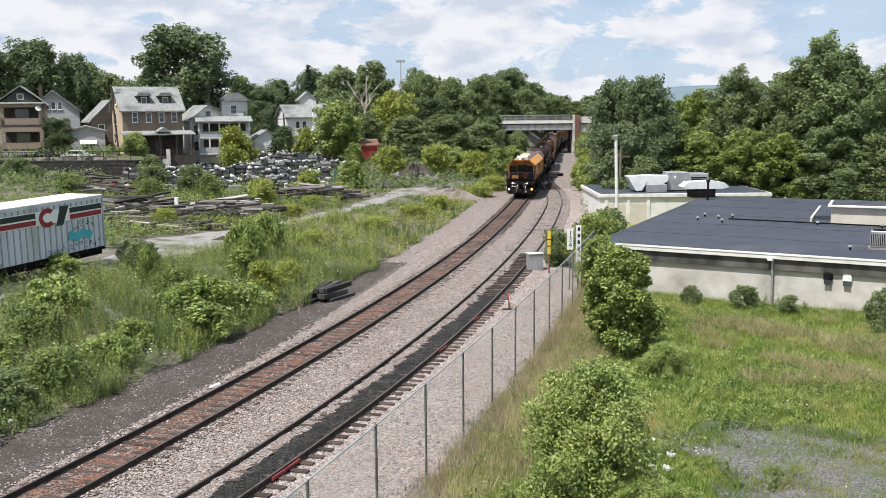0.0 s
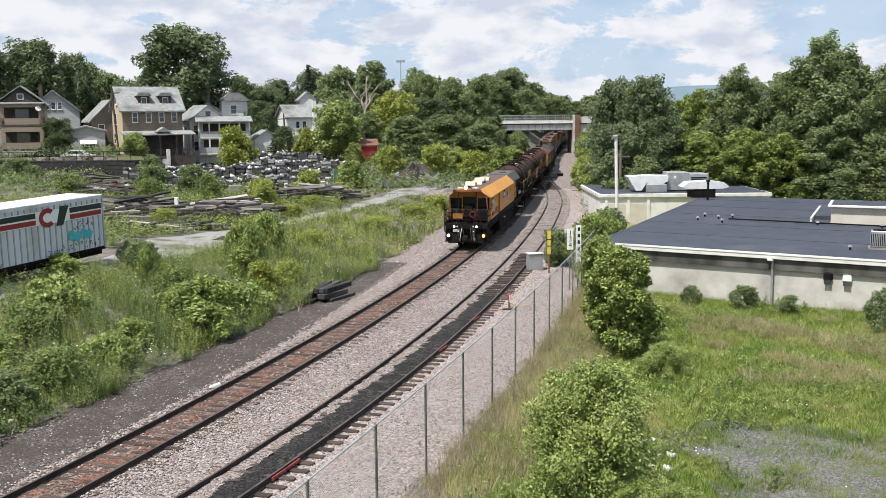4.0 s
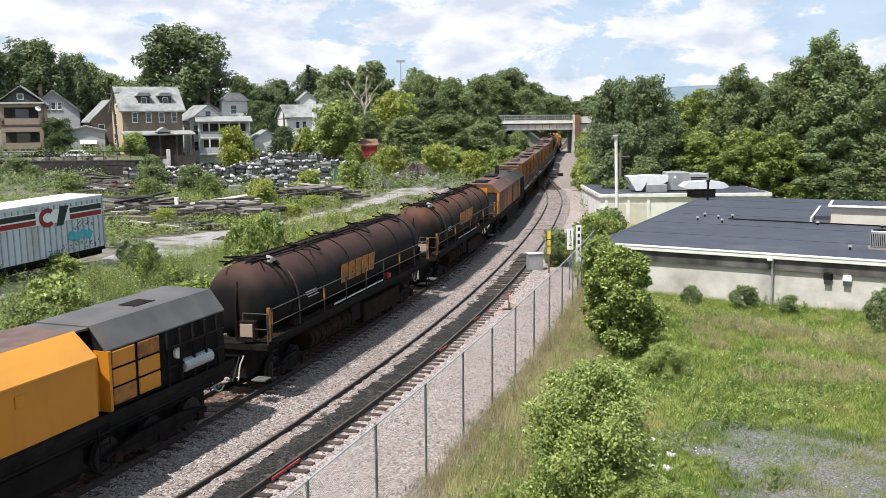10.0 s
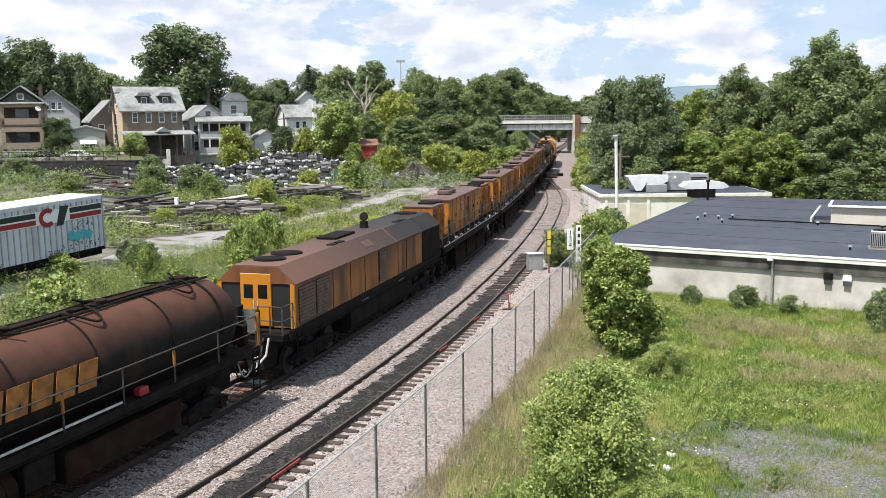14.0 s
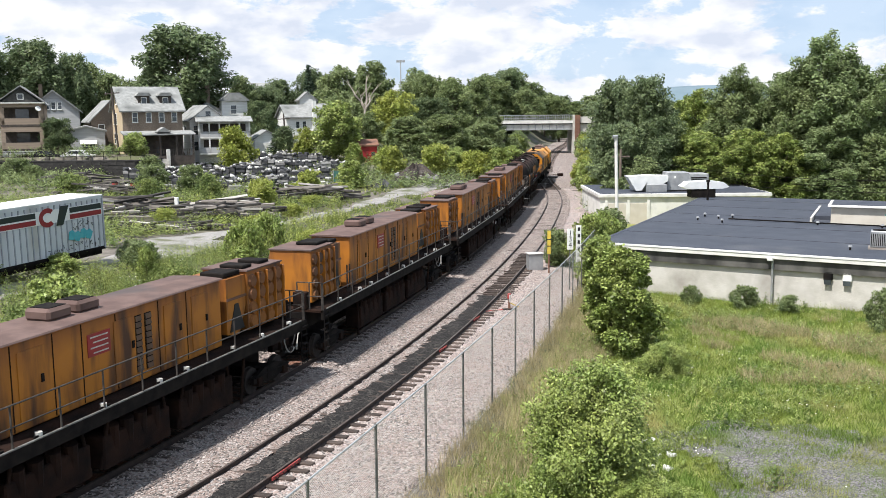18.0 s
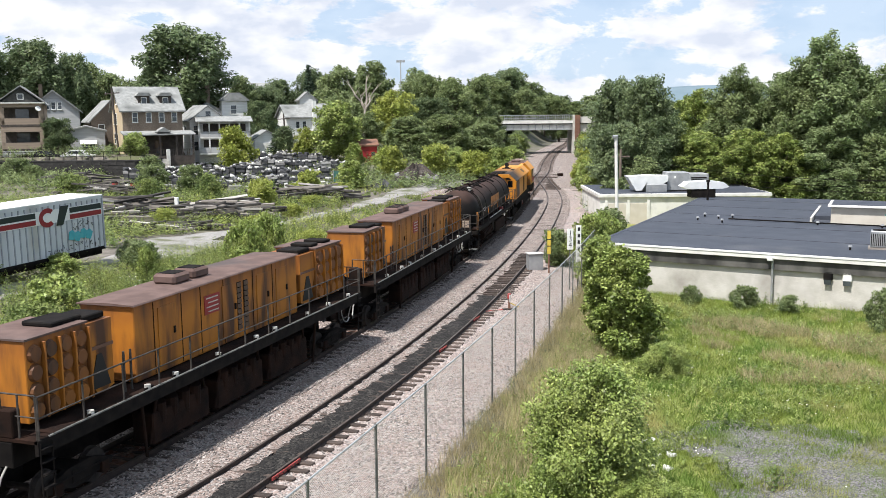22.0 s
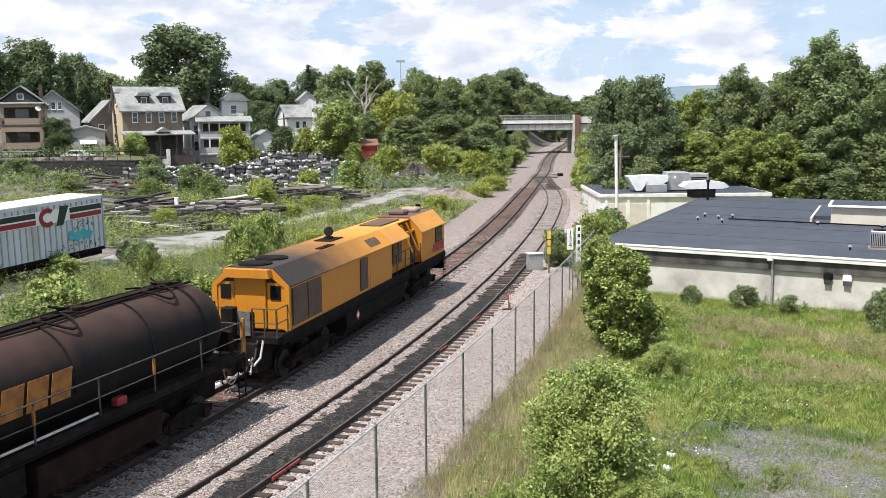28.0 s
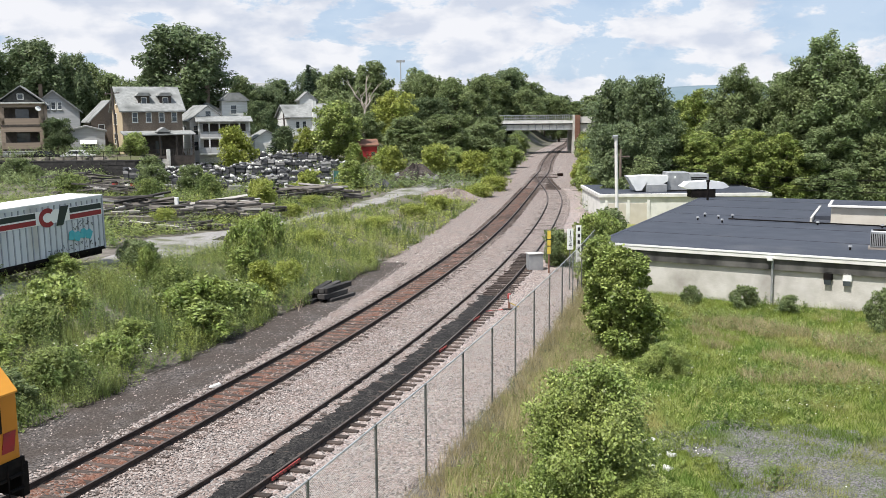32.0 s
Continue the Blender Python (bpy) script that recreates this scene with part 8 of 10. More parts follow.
def trees():
    kinds = {
        "dark": [broad_tree(11, 16, 6.0, 3.4, 34, 21000, 0.36, "leafdark"), broad_tree(12, 16, 6.0, 2.6, 38, 21000, 0.36, "leafdark")],
        "mid": [broad_tree(21, 14, 5.0, 2.0, 34, 19000, 0.33, "leaf"), broad_tree(22, 14, 5.0, 1.5, 30, 19000, 0.33, "leaf"), broad_tree(23, 14, 4.6, 1.0, 36, 19000, 0.33, "leaf", narrow=0.25)],
        "light": [broad_tree(31, 10, 4.0, 0.8, 28, 15000, 0.28, "leaflight"), broad_tree(32, 10, 4.2, 0.5, 26, 15000, 0.28, "leafbush")],
        "tall": [broad_tree(41, 16, 4.4, 1.0, 34, 42000, 0.23, "leafolive", narrow=0.18), broad_tree(42, 16, 4.4, 0.8, 30, 42000, 0.23, "leafolive", narrow=0.10), broad_tree(43, 16, 4.4, 0.6, 36, 42000, 0.23, "leaf", narrow=0.05)],
        "bright": [broad_tree(44, 16, 4.4, 0.8, 32, 42000, 0.23, "leafbush", narrow=0.15)],
    }
    crown_r = {"bright": 4.4, "dark": 6.0, "mid": 5.0, "light": 4.0, "tall": 4.4}
    crown_h = {"bright": 16.0, "dark": 16.0, "mid": 14.0, "light": 10.0, "tall": 16.0}
    rows = [  # kind, x, y, height of the top over the rail, crown radius
        ("dark", -46.0, 172, 25.2, 9.6), ("dark", -71.4, 172, 22.9, 8.4), ("dark", -78.0, 165, 22.0, 7.0), ("dark", -66.1, 176, 20.7, 5.2), ("mid", -67.4, 187, 19.4, 5.5), ("mid", -62.5, 186, 17.4, 5.0), ("dark", -58.5, 184, 15.8, 4.6), ("dark", -38.5, 192, 15.5, 4.6), ("mid", -76.0, 178, 20.8, 6.0), ("mid", -61.6, 180, 17.3, 4.6), ("mid", -55.5, 182, 16.0, 4.6),
        ("mid", -38.8, 188, 17.0, 4.4), ("dark", -33.8, 190, 15.0, 3.8), ("mid", -20.4, 195, 18.9, 6.4), ("mid", -12.7, 182, 19.3, 5.6), ("light", -15.2, 138, 11.3, 4.3), ("mid", -11.4, 147, 9.6, 3.0), ("dark", -31.8, 168, 11.8, 3.3), ("light", -19.8, 140, 7.5, 1.9),
        ("mid", -5.1, 190, 18.0, 4.8), ("light", -7.2, 152, 12.9, 4.5), ("mid", -2.0, 180, 16.5, 4.4), ("mid", 1.8, 170, 15.2, 4.5), ("mid", 6.6, 180, 16.0, 5.0), ("dark", 18.0, 262, 20.8, 7.2),
        ("mid", 21.5, 256, 15.9, 5.0), ("mid", 35.1, 290, 13.5, 5.6), ("mid", 43.0, 310, 12.7, 5.8), ("mid", 28.0, 300, 12.5, 5.5), ("mid", -5.0, 142, 9.0, 4.6), ("mid", 0.7, 146, 9.3, 4.3), ("mid", 6.0, 150, 8.2, 4.0),
        ("mid", 8.0, 165, 8.8, 3.2), ("mid", 9.2, 185, 9.5, 3.2), ("dark", -2.0, 160, 12.0, 4.5), ("mid", 7.0, 195, 15.0, 4.5), ("mid", 6.0, 225, 16.0, 5.0), ("mid", 2.0, 215, 17.0, 6.0),
        ("dark", -28.0, 210, 19.0, 5.0), ("mid", -16.0, 205, 18.0, 5.0), ("mid", -30.5, 168, 9.0, 2.6), ("dark", -24.7, 152, 7.6, 2.1), ("dark", -56.2, 141, 9.2, 3.0), ("dark", -42.0, 181, 13.5, 4.0),
        ("dark", 21.2, 116, 13.4, 4.4), ("dark", 23.4, 110, 13.5, 4.2), ("dark", 21.0, 122, 10.0, 3.0), ("mid", 22.4, 134, 7.6, 2.6), ("dark", 18.6, 101, 8.4, 3.6), ("dark", 22.8, 99, 9.0, 3.4), ("mid", 25.0, 118, 10.5, 3.4),
        ("bright", 27.9, 106, 11.8, 3.8), ("bright", 29.6, 104, 10.6, 3.6), ("tall", 30.9, 102, 13.9, 4.2), ("tall", 33.3, 105, 12.6, 4.2), ("tall", 35.4, 103, 13.3, 4.4), ("tall", 37.0, 100, 14.4, 4.2), ("tall", 39.2, 99, 17.0, 5.6),
        ("tall", 41.8, 98, 14.7, 4.6), ("tall", 45.2, 100, 13.7, 4.6), ("tall", 49.5, 101, 13.5, 4.6), ("bright", 26.0, 97, 7.4, 3.6), ("bright", 30.2, 96.5, 7.6, 3.6), ("bright", 34.0, 96.5, 7.2, 3.6), ("tall", 38.0, 95.5, 7.8, 4.0), ("mid", 42.2, 95, 7.2, 3.8),
        ("dark", 35.0, 112, 9.5, 4.4), ("dark", 45.0, 110, 10.0, 4.6), ("dark", 40.0, 113, 11.0, 5.0), ("dark", 29.0, 114, 9.0, 4.0), ("mid", 20.3, 97.0, 5.0, 2.4),
        ("mid", 25.8, 150, 7.0, 3.2), ("mid", 30.0, 175, 7.6, 3.4), ("mid", 36.5, 200, 8.6, 4.0), ("dark", 33.0, 160, 10.0, 5.0), ("dark", 40.0, 190, 10.0, 5.0), ("mid", 36.0, 225, 9.0, 4.0), ("mid", 5.0, 232, 9.0, 3.6),
        ("mid", 52.0, 104, 13.0, 4.0), ("dark", -33.0, 198, 16.5, 5.0), ("mid", -26.0, 214, 17.0, 5.5), ("mid", -20.0, 186, 13.0, 4.0), ("dark", -50.0, 190, 16.0, 5.0), ("dark", 14.2, 215, 6.0, 3.0), ("dark", 17.0, 229, 5.0, 2.6), ("mid", 15.6, 198, 5.5, 2.5), ("mid", 37.5, 226, 6.5, 3.0), ("dark", 36, 132, 9.0, 4.5), ("dark", 45, 140, 9.5, 5.0), ("dark", 30, 142, 8.6, 4.0), ("mid", 55, 130, 10.0, 5.0), ("dark", 42, 260, 12.0, 6.0), ("dark", 54, 230, 12.0, 6.0), ("mid", 8.0, 260, 16.0, 6.0), ("dark", -84.0, 160, 19.0, 6.0), ("dark", -79.5, 152, 10.0, 4.6), ("mid", 21.5, 322, 11.5, 6.0), ("mid", 35.0, 340, 12.5, 6.5), ("mid", 19.5, 270, 21.5, 8.0), ("mid", 26.0, 290, 18.4, 7.5), ("mid", 33.0, 310, 15.8, 7.0), ("dark", 41.0, 330, 14.8, 7.0), ("mid", 50.0, 320, 15.0, 7.5), ("mid", 12.0, 250, 19.0, 7.0),
    ]
    names = {"bright": "tall bright green tree with loose branches", "dark": "dense dark green broadleaf tree", "mid": "full green broadleaf tree on the bank", "light": "young yellow-green broadleaf tree", "tall": "tall slender green tree with upswept branches"}
    rng = random.Random(4)
    for k, (kind, x, y, top, r) in enumerate(rows):
        z = float(ground_z(x, y)) - 0.2
        tr, cr = kinds[kind][k % len(kinds[kind])]
        plant("tree", tr, cr, x, y, r / crown_r[kind], (top - z) / crown_h[kind], rng.uniform(0, 6.28), names[kind], "tree", "trees", z)
    tr, cr = conifer(51, 16, 3.0)
    plant("conifer", tr, cr, -27.3, 200, 1.0, 0.82, 0.3, "tall dark spruce behind the houses", "tree", "trees", 7.0)
    plant("conifer", tr, cr, -25.9, 153.5, 0.8, 0.30, 1.3, "small blue-dark spruce beside the garage", "tree", "trees", 3.0)
    # the bare pale-limbed tree among the greenery
    bm = bmesh.new()
    base = Vector((0, 0, -0.5))
    fork = Vector((0.1, 0, 5.5))
    tube(bm, base, fork, 0.30, 0.22, n=8)
    rng = random.Random(6)
    for dx, dz, r in ((-3.0, 9.5, 0.2), (0.6, 10.5, 0.22), (2.2, 9.0, 0.18), (-1.2, 8.0, 0.14)):
        p = fork
        for k in range(4):
            q = fork + Vector((dx * (k + 1) / 4 + rng.uniform(-.3, .3), rng.uniform(-.4, .4), (dz - 5.5) * (k + 1) / 4 * 1.15))
            tube(bm, p, q, r * (1 - 0.22 * k), r * (1 - 0.22 * (k + 1)), n=6)
            if k > 0:
                tube(bm, p, p + Vector((rng.uniform(-1.4, 1.4), 0, 1.3)), r * 0.35, 0.03, n=5)
            p = q
    dead = thing("dead_tree", pose(-12.6, 158.0, 4.5), "pale grey bare tree with forked limbs among leafy trees", "tree", "trees")
    part("trunk", bm, M["palebark"], dead)


def bushes():
    near = [broad_tree(61, 3.2, 1.7, 0.1, 30, 44000, 0.066, "leafbush", sides=4), broad_tree(62, 3.6, 1.5, 0.1, 24, 26000, 0.105, "leafbush", sides=4)]
    mid = [broad_tree(63, 3.0, 1.8, 0.05, 24, 7000, 0.16, "leafbush"), broad_tree(64, 3.0, 1.8, 0.05, 24, 7000, 0.16, "leaf"), broad_tree(65, 3.0, 1.8, 0.05, 24, 7000, 0.16, "leaflight")]
    knot = [broad_tree(66, 1.8, 2.0, 0.05, 30, 5200, 0.19, "leafbush"), broad_tree(67, 1.8, 2.0, 0.05, 30, 5200, 0.15, "weed"), broad_tree(68, 1.8, 2.0, 0.05, 30, 5200, 0.15, "leaflight")]
    rows = [  # set, variant, x, y, half-width, height, words
        ("n", 0, 3.85, 23.8, 1.85, 3.9, "large fresh green bush growing by the fence"), ("n", 0, 5.0, 21.6, 1.2, 1.6, "low fresh green bush by the fence"), ("n", 1, 7.7, 40.0, 1.95, 4.5, "tall fresh green bush in the meadow"),
        ("n", 0, 8.6, 36.6, 1.1, 1.3, "low leafy bush in the meadow"), ("n", 1, 7.9, 47.0, 1.0, 2.6, "green bush against the fence end"),
        ("m", 0, 8.6, 52.0, 1.5, 3.2, "green bush beside the milepost"), ("m", 0, 9.2, 58.8, 1.6, 3.6, "green bush behind the milepost"), ("m", 1, 7.2, 60.5, 1.2, 2.4, "dark bush behind the relay cabinet"), ("m", 0, 10.6, 64.0, 1.6, 3.2, "bush beside the track"),
        ("m", 1, 12.6, 72.0, 1.6, 2.6, "bush beside the track"), ("m", 1, 16.6, 92, 2.0, 3.4, "bush beside the track"), ("m", 0, 17.0, 104, 2.0, 3.6, "bush beside the track"), ("m", 0, 17.6, 116, 2.2, 4.0, "bush beside the track"), ("m", 2, 18.8, 127, 2.0, 3.6, "bush beside the track"), ("m", 0, 21.2, 140, 1.6, 3.4, "bush beside the track"), ("m", 1, 13.6, 186, 2.2, 4.0, "bush on the bank"), ("m", 0, 15.0, 197, 2.3, 4.2, "bush on the bank"), ("m", 1, 16.2, 206, 2.2, 4.6, "bush on the bank"), ("m", 0, 17.0, 224, 2.4, 4.0, "bush beyond the bridge"), ("m", 1, -24.6, 45.0, 1.6, 3.2, "dark leafy bush at the trailer"), ("m", 2, 22.6, 152, 1.8, 3.6, "bush beside the track"), ("m", 1, 24.6, 166, 1.9, 4.2, "bush beside the track"), ("m", 0, 26.4, 180, 2.0, 4.4, "bush beside the track"), ("m", 2, 28.6, 194, 2.2, 4.6, "bush beside the track"), ("m", 1, 30.2, 203, 2.4, 5.0, "bush before the bridge pier"),
        ("m", 1, 20.4, 43.5, 0.9, 1.9, "dark bush by the wall"), ("m", 1, 22.2, 42.0, 1.1, 2.3, "dark bush by the wall"), ("m", 1, 17.5, 47.8, 0.7, 0.9, "low bush by the wall"), ("m", 1, 15.6, 48.9, 0.8, 1.2, "low bush by the wall"), ("m", 1, 13.2, 50.2, 0.6, 1.0, "low bush by the wall"),
        ("m", 2, -0.9, 126, 2.6, 4.4, "bright bush on the bank"), ("m", 2, 4.3, 128, 2.8, 4.0, "bright bush on the bank"), ("m", 0, -12.2, 134, 1.6, 3.4, "green bush before the red shed"), ("m", 2, -6.7, 124, 2.2, 4.2, "bright bush on the bank"), ("m", 2, -28.9, 134, 3.3, 6.3, "yellow-green bush before the white house"),
        ("m", 0, -44.4, 139.5, 2.3, 3.4, "green bush before the brick house"), ("m", 1, -33.7, 112, 2.1, 3.0, "dark green bush in the yard"), ("m", 1, -28.1, 108, 2.0, 3.1, "dark green bush in the yard"), ("m", 2, -16.4, 88, 1.4, 2.9, "bright bush by the stone stacks"),
        ("m", 2, -14.2, 102, 1.9, 2.8, "bright bush by the stone stacks"), ("m", 0, -10.7, 114, 2.0, 3.2, "bush by the stone stacks"), ("m", 0, 7.7, 136, 2.0, 2.8, "bush on the bank"), ("m", 0, 1.8, 133, 2.4, 3.6, "bush on the bank"),
        ("m", 0, 8.4, 146, 2.4, 3.8, "bush on the bank"), ("m", 0, 11.4, 160, 2.4, 3.6, "bush on the bank"), ("m", 0, -8.0, 131, 2.0, 2.4, "bush on the bank"), ("m", 1, -40.2, 133, 2.0, 3.0, "bush below the wall"), ("m", 1, -57.5, 130, 2.4, 3.0, "dark bush below the wall"), ("m", 1, -54.0, 127, 1.8, 2.2, "dark bush below the wall"), ("m", 1, -17.2, 54.2, 1.1, 1.6, "dark bush at the trailer"), ("m", 0, -20.2, 50.0, 1.2, 1.4, "leafy bush at the trailer"),
        ("m", 0, -22.9, 47.2, 1.4, 3.3, "leafy bush at the trailer"), ("m", 0, -24.2, 49.5, 1.5, 3.0, "leafy bush at the trailer"), ("m", 1, -18.0, 55.2, 0.9, 1.5, "bush at the trailer end"), ("m", 0, -15.8, 50.5, 0.7, 2.0, "young sapling in the weeds"),
        ("m", 0, -12.3, 45.0, 1.3, 1.5, "knotweed bush in the weeds"), ("m", 0, -10.5, 41.2, 1.5, 1.6, "knotweed bush in the weeds"), ("m", 2, -9.4, 49.2, 1.2, 2.0, "bright weeds bush"), ("m", 0, -11.3, 53.5, 1.2, 1.8, "weeds bush"), ("m", 0, -13.0, 39.0, 1.0, 1.2, "weeds bush"),
         ("m", 1, -8.9, 38.2, 0.9, 1.0, "weeds bush"),
        ("m", 0, -6.9, 27.9, 0.8, 0.9, "weeds bush"), ("m", 0, -16.8, 34.5, 1.3, 1.3, "weeds bush"), ("m", 1, -14.6, 30.8, 1.2, 1.3, "weeds bush"), ("m", 0, -13.2, 27.6, 0.9, 1.0, "weeds bush"),
    ]
    low = "low broad-leaved bush in the weed bank"
    rows += [("k", v, x, y, r, h, low) for v, x, y, r, h in (
        (0, -11.4, 44.6, 2.0, 1.7), (0, -9.8, 45.8, 1.4, 1.4), (1, -13.4, 47.0, 1.4, 1.5), (2, -8.8, 53.6, 1.1, 1.3), (0, -12.2, 58.8, 1.3, 2.3), (0, -11.4, 62.0, 1.2, 2.4), (2, -9.0, 66.0, 1.3, 1.0),
        (2, -5.4, 77.5, 1.6, 0.9), (2, -2.6, 87.0, 1.8, 1.1), (2, -0.6, 95.0, 1.8, 1.2), (2, 4.4, 110.0, 2.0, 1.5), (2, 6.4, 118.0, 2.2, 1.8), (1, -16.8, 38.6, 1.5, 1.4), (1, -15.8, 30.0, 1.5, 1.4), (1, -13.8, 33.0, 1.4, 1.4), (1, -12.4, 30.6, 1.1, 1.1), (1, -14.6, 27.2, 1.3, 1.3), (0, -13.0, 36.5, 1.2, 1.1), (1, -10.8, 36.8, 1.0, 0.9), (1, -11.6, 26.8, 0.9, 0.9), (0, -17.5, 43.0, 1.5, 1.6),
        (2, -15.2, 77.4, 1.2, 0.8), (2, -22.9, 78.6, 1.2, 1.2), (2, -13.2, 84.0, 1.4, 1.0), (2, -17.2, 90.5, 1.6, 2.6), (2, -12.6, 92.0, 1.4, 1.0),
        (1, -29.4, 96.0, 1.8, 2.4), (1, -24.0, 99.0, 1.6, 2.6), (2, -11.0, 101.5, 1.4, 1.6), (1, -41.0, 106.0, 2.2, 2.4))]
    rng = random.Random(14)
    for s, v, x, y, r, h, words in rows:
        if lateral(x, y) > -5.0 and x < 0 and y < 100 and lateral(x, y) < 4:
            continue
        tr, cr = {"n": near, "m": mid, "k": knot}[s][v]
        r0, h0 = (2.0, 1.8) if s == "k" else (1.7 if v == 0 else 1.5, 3.2 if v == 0 else 3.6) if s == "n" else (1.8, 3.0)
        plant("bush", tr, cr, x, y, r / r0, h / h0, rng.uniform(0, 6.28), words if len(words.split()) > 3 else "leafy green " + words + " beside the line", "bush", "bushes")


def scatter(rng, n, x0, x1, y0, y1, keep):
    x, y = rng.uniform(x0, x1, n), rng.uniform(y0, y1, n)
    k = keep(x, y, rng)
    return x[k], y[k]


def blades(name, rng, x, y, height, width, per, mat, label, lean=0.45, spread=0.10):
    """Tufts of pointed blades at the given points."""
    n = len(x) * per
    bx = np.repeat(x, per) + rng.normal(0, spread, n)
    by = np.repeat(y, per) + rng.normal(0, spread, n)
    h = np.repeat(height * rng.uniform(0.5, 1.25, len(x)), per) * rng.uniform(0.6, 1.1, n)
    a = rng.uniform(0, math.tau, n)
    w = width * rng.uniform(0.6, 1.2, n)
    lx, ly = rng.normal(0, lean, n) * h, rng.normal(0, lean, n) * h
    bz = ground_z(bx, by) - 0.03
    c = np.stack([bx, by, bz], 1)
    side = np.stack([np.cos(a) * w, np.sin(a) * w, np.zeros(n)], 1)
    tip = np.stack([lx, ly, h], 1)
    v = np.stack([c - side, c + side, c + tip], 1)
    ob = new(name, fast_mesh(name, v.reshape(-1, 3), 3, M[mat]))
    tagged(ob, label, "vegetation", kind="stuff")


def leafy(name, rng, x, y, height, size, per, mat, label):
    """Leafy weeds: leaves up a stem."""
    n = len(x) * per
    t = np.tile(np.linspace(0.12, 1, per), len(x))
    h = np.repeat(height * rng.uniform(0.5, 1.3, len(x)), per)
    lx, ly = np.repeat(rng.normal(0, 0.16, len(x)), per) * h * t, np.repeat(rng.normal(0, 0.16, len(x)), per) * h * t
    bx, by = np.repeat(x, per), np.repeat(y, per)
    a = rng.uniform(0, math.tau, n)
    s = size * rng.uniform(0.6, 1.3, n) * (1.15 - 0.5 * t)
    c = np.stack([bx + lx, by + ly, ground_z(bx, by) - 0.02 + h * t], 1)
    out = np.stack([np.cos(a), np.sin(a), rng.uniform(-0.2, 0.75, n)], 1)
    side = np.stack([-np.sin(a), np.cos(a), rng.uniform(-0.3, 0.3, n)], 1)
    s = s[:, None]
    v = np.stack([c, c + out * s * 0.6 - side * s * 0.26, c + out * s * 1.25, c + out * s * 0.6 + side * s * 0.26], 1)
    ob = new(name, fast_mesh(name, v.reshape(-1, 3), 4, M[mat]))
    tagged(ob, label, "vegetation", kind="stuff")


def patch(x, y, k, seed, cut):
    return lumps(x, y, k, seed) + 0.5 * lumps(x, y, k * 2.7, seed + 4) > cut


def on_road(x, y):
    d = np.full(np.shape(x), 99.0)
    for (ax, ay), (bx, by) in zip(ROAD[:-1], ROAD[1:]):
        t = np.clip(((x - ax) * (bx - ax) + (y - ay) * (by - ay)) / ((bx - ax) ** 2 + (by - ay) ** 2), 0, 1)
        d = np.minimum(d, np.hypot(x - ax - t * (bx - ax), y - ay - t * (by - ay)))
    return d


ROAD = [(-23.2, 40.0), (-21.3, 48.0), (-19.5, 54.0), (-17.6, 61.0), (-15.6, 70.0), (-12.6, 79.5), (-9.2, 88.0), (-5.8, 101.0), (-3.0, 111.5), (0.6, 121.0), (5.2, 128.5)]


def yard_road():
    pts = np.array(ROAD)
    t = np.linspace(0, len(ROAD) - 1, 120)
    cx, cy = np.interp(t, range(len(ROAD)), pts[:, 0]), np.interp(t, range(len(ROAD)), pts[:, 1])
    dx, dy = np.gradient(cx), np.gradient(cy)
    k = np.hypot(dx, dy)
    nx, ny = dy / k, -dx / k
    wide = 1.0 + 2.6 * np.exp(-((cy - 65) / 6) ** 2) + 0.25 * np.sin(cy * 0.6) + 0.9 * smooth(98, 112, cy)
    v, f = [], []
    offs = np.linspace(-1, 1, 9)
    for i in range(120):
        for o in offs:
            x, y = cx[i] + nx[i] * wide[i] * o, cy[i] + ny[i] * wide[i] * o
            v.append((x, y, float(ground_z(x, y)) + 0.05 * (1 - o * o) + 0.02))
        if i:
            a, b = (i - 1) * 9, i * 9
            f += [(a + j, a + j + 1, b + j + 1, b + j) for j in range(8)]
    tagged(new("yard_track", mesh_of("yard_track", v, f, M["yardgravel"], True)), "pale gravel track through the stone yard", "track", kind="structure")
    pud = bmesh.new()
    bmesh.ops.create_circle(pud, cap_ends=True, segments=36, radius=1.0)
    for i, w in enumerate(pud.verts):
        w.co *= 1 + 0.22 * math.sin(i * 0.52) + 0.12 * math.sin(i * 1.4 + 1)
    bmesh.ops.transform(pud, matrix=Matrix.Translation((-15.8, 67.5, float(ground_z(-15.8, 67.5)) + 0.075)) @ Matrix.Rotation(0.25, 4, 'Z') @ Matrix.Diagonal((2.0, 1.1, 1, 1)), verts=pud.verts)
    wet = material("standing water", (0.075, 0.068, 0.058), None, 0.10, spec=0.5)
    p = part("puddle", pud, wet)
    tagged(p, "shallow brown puddle on the gravel track", "puddle", kind="structure")


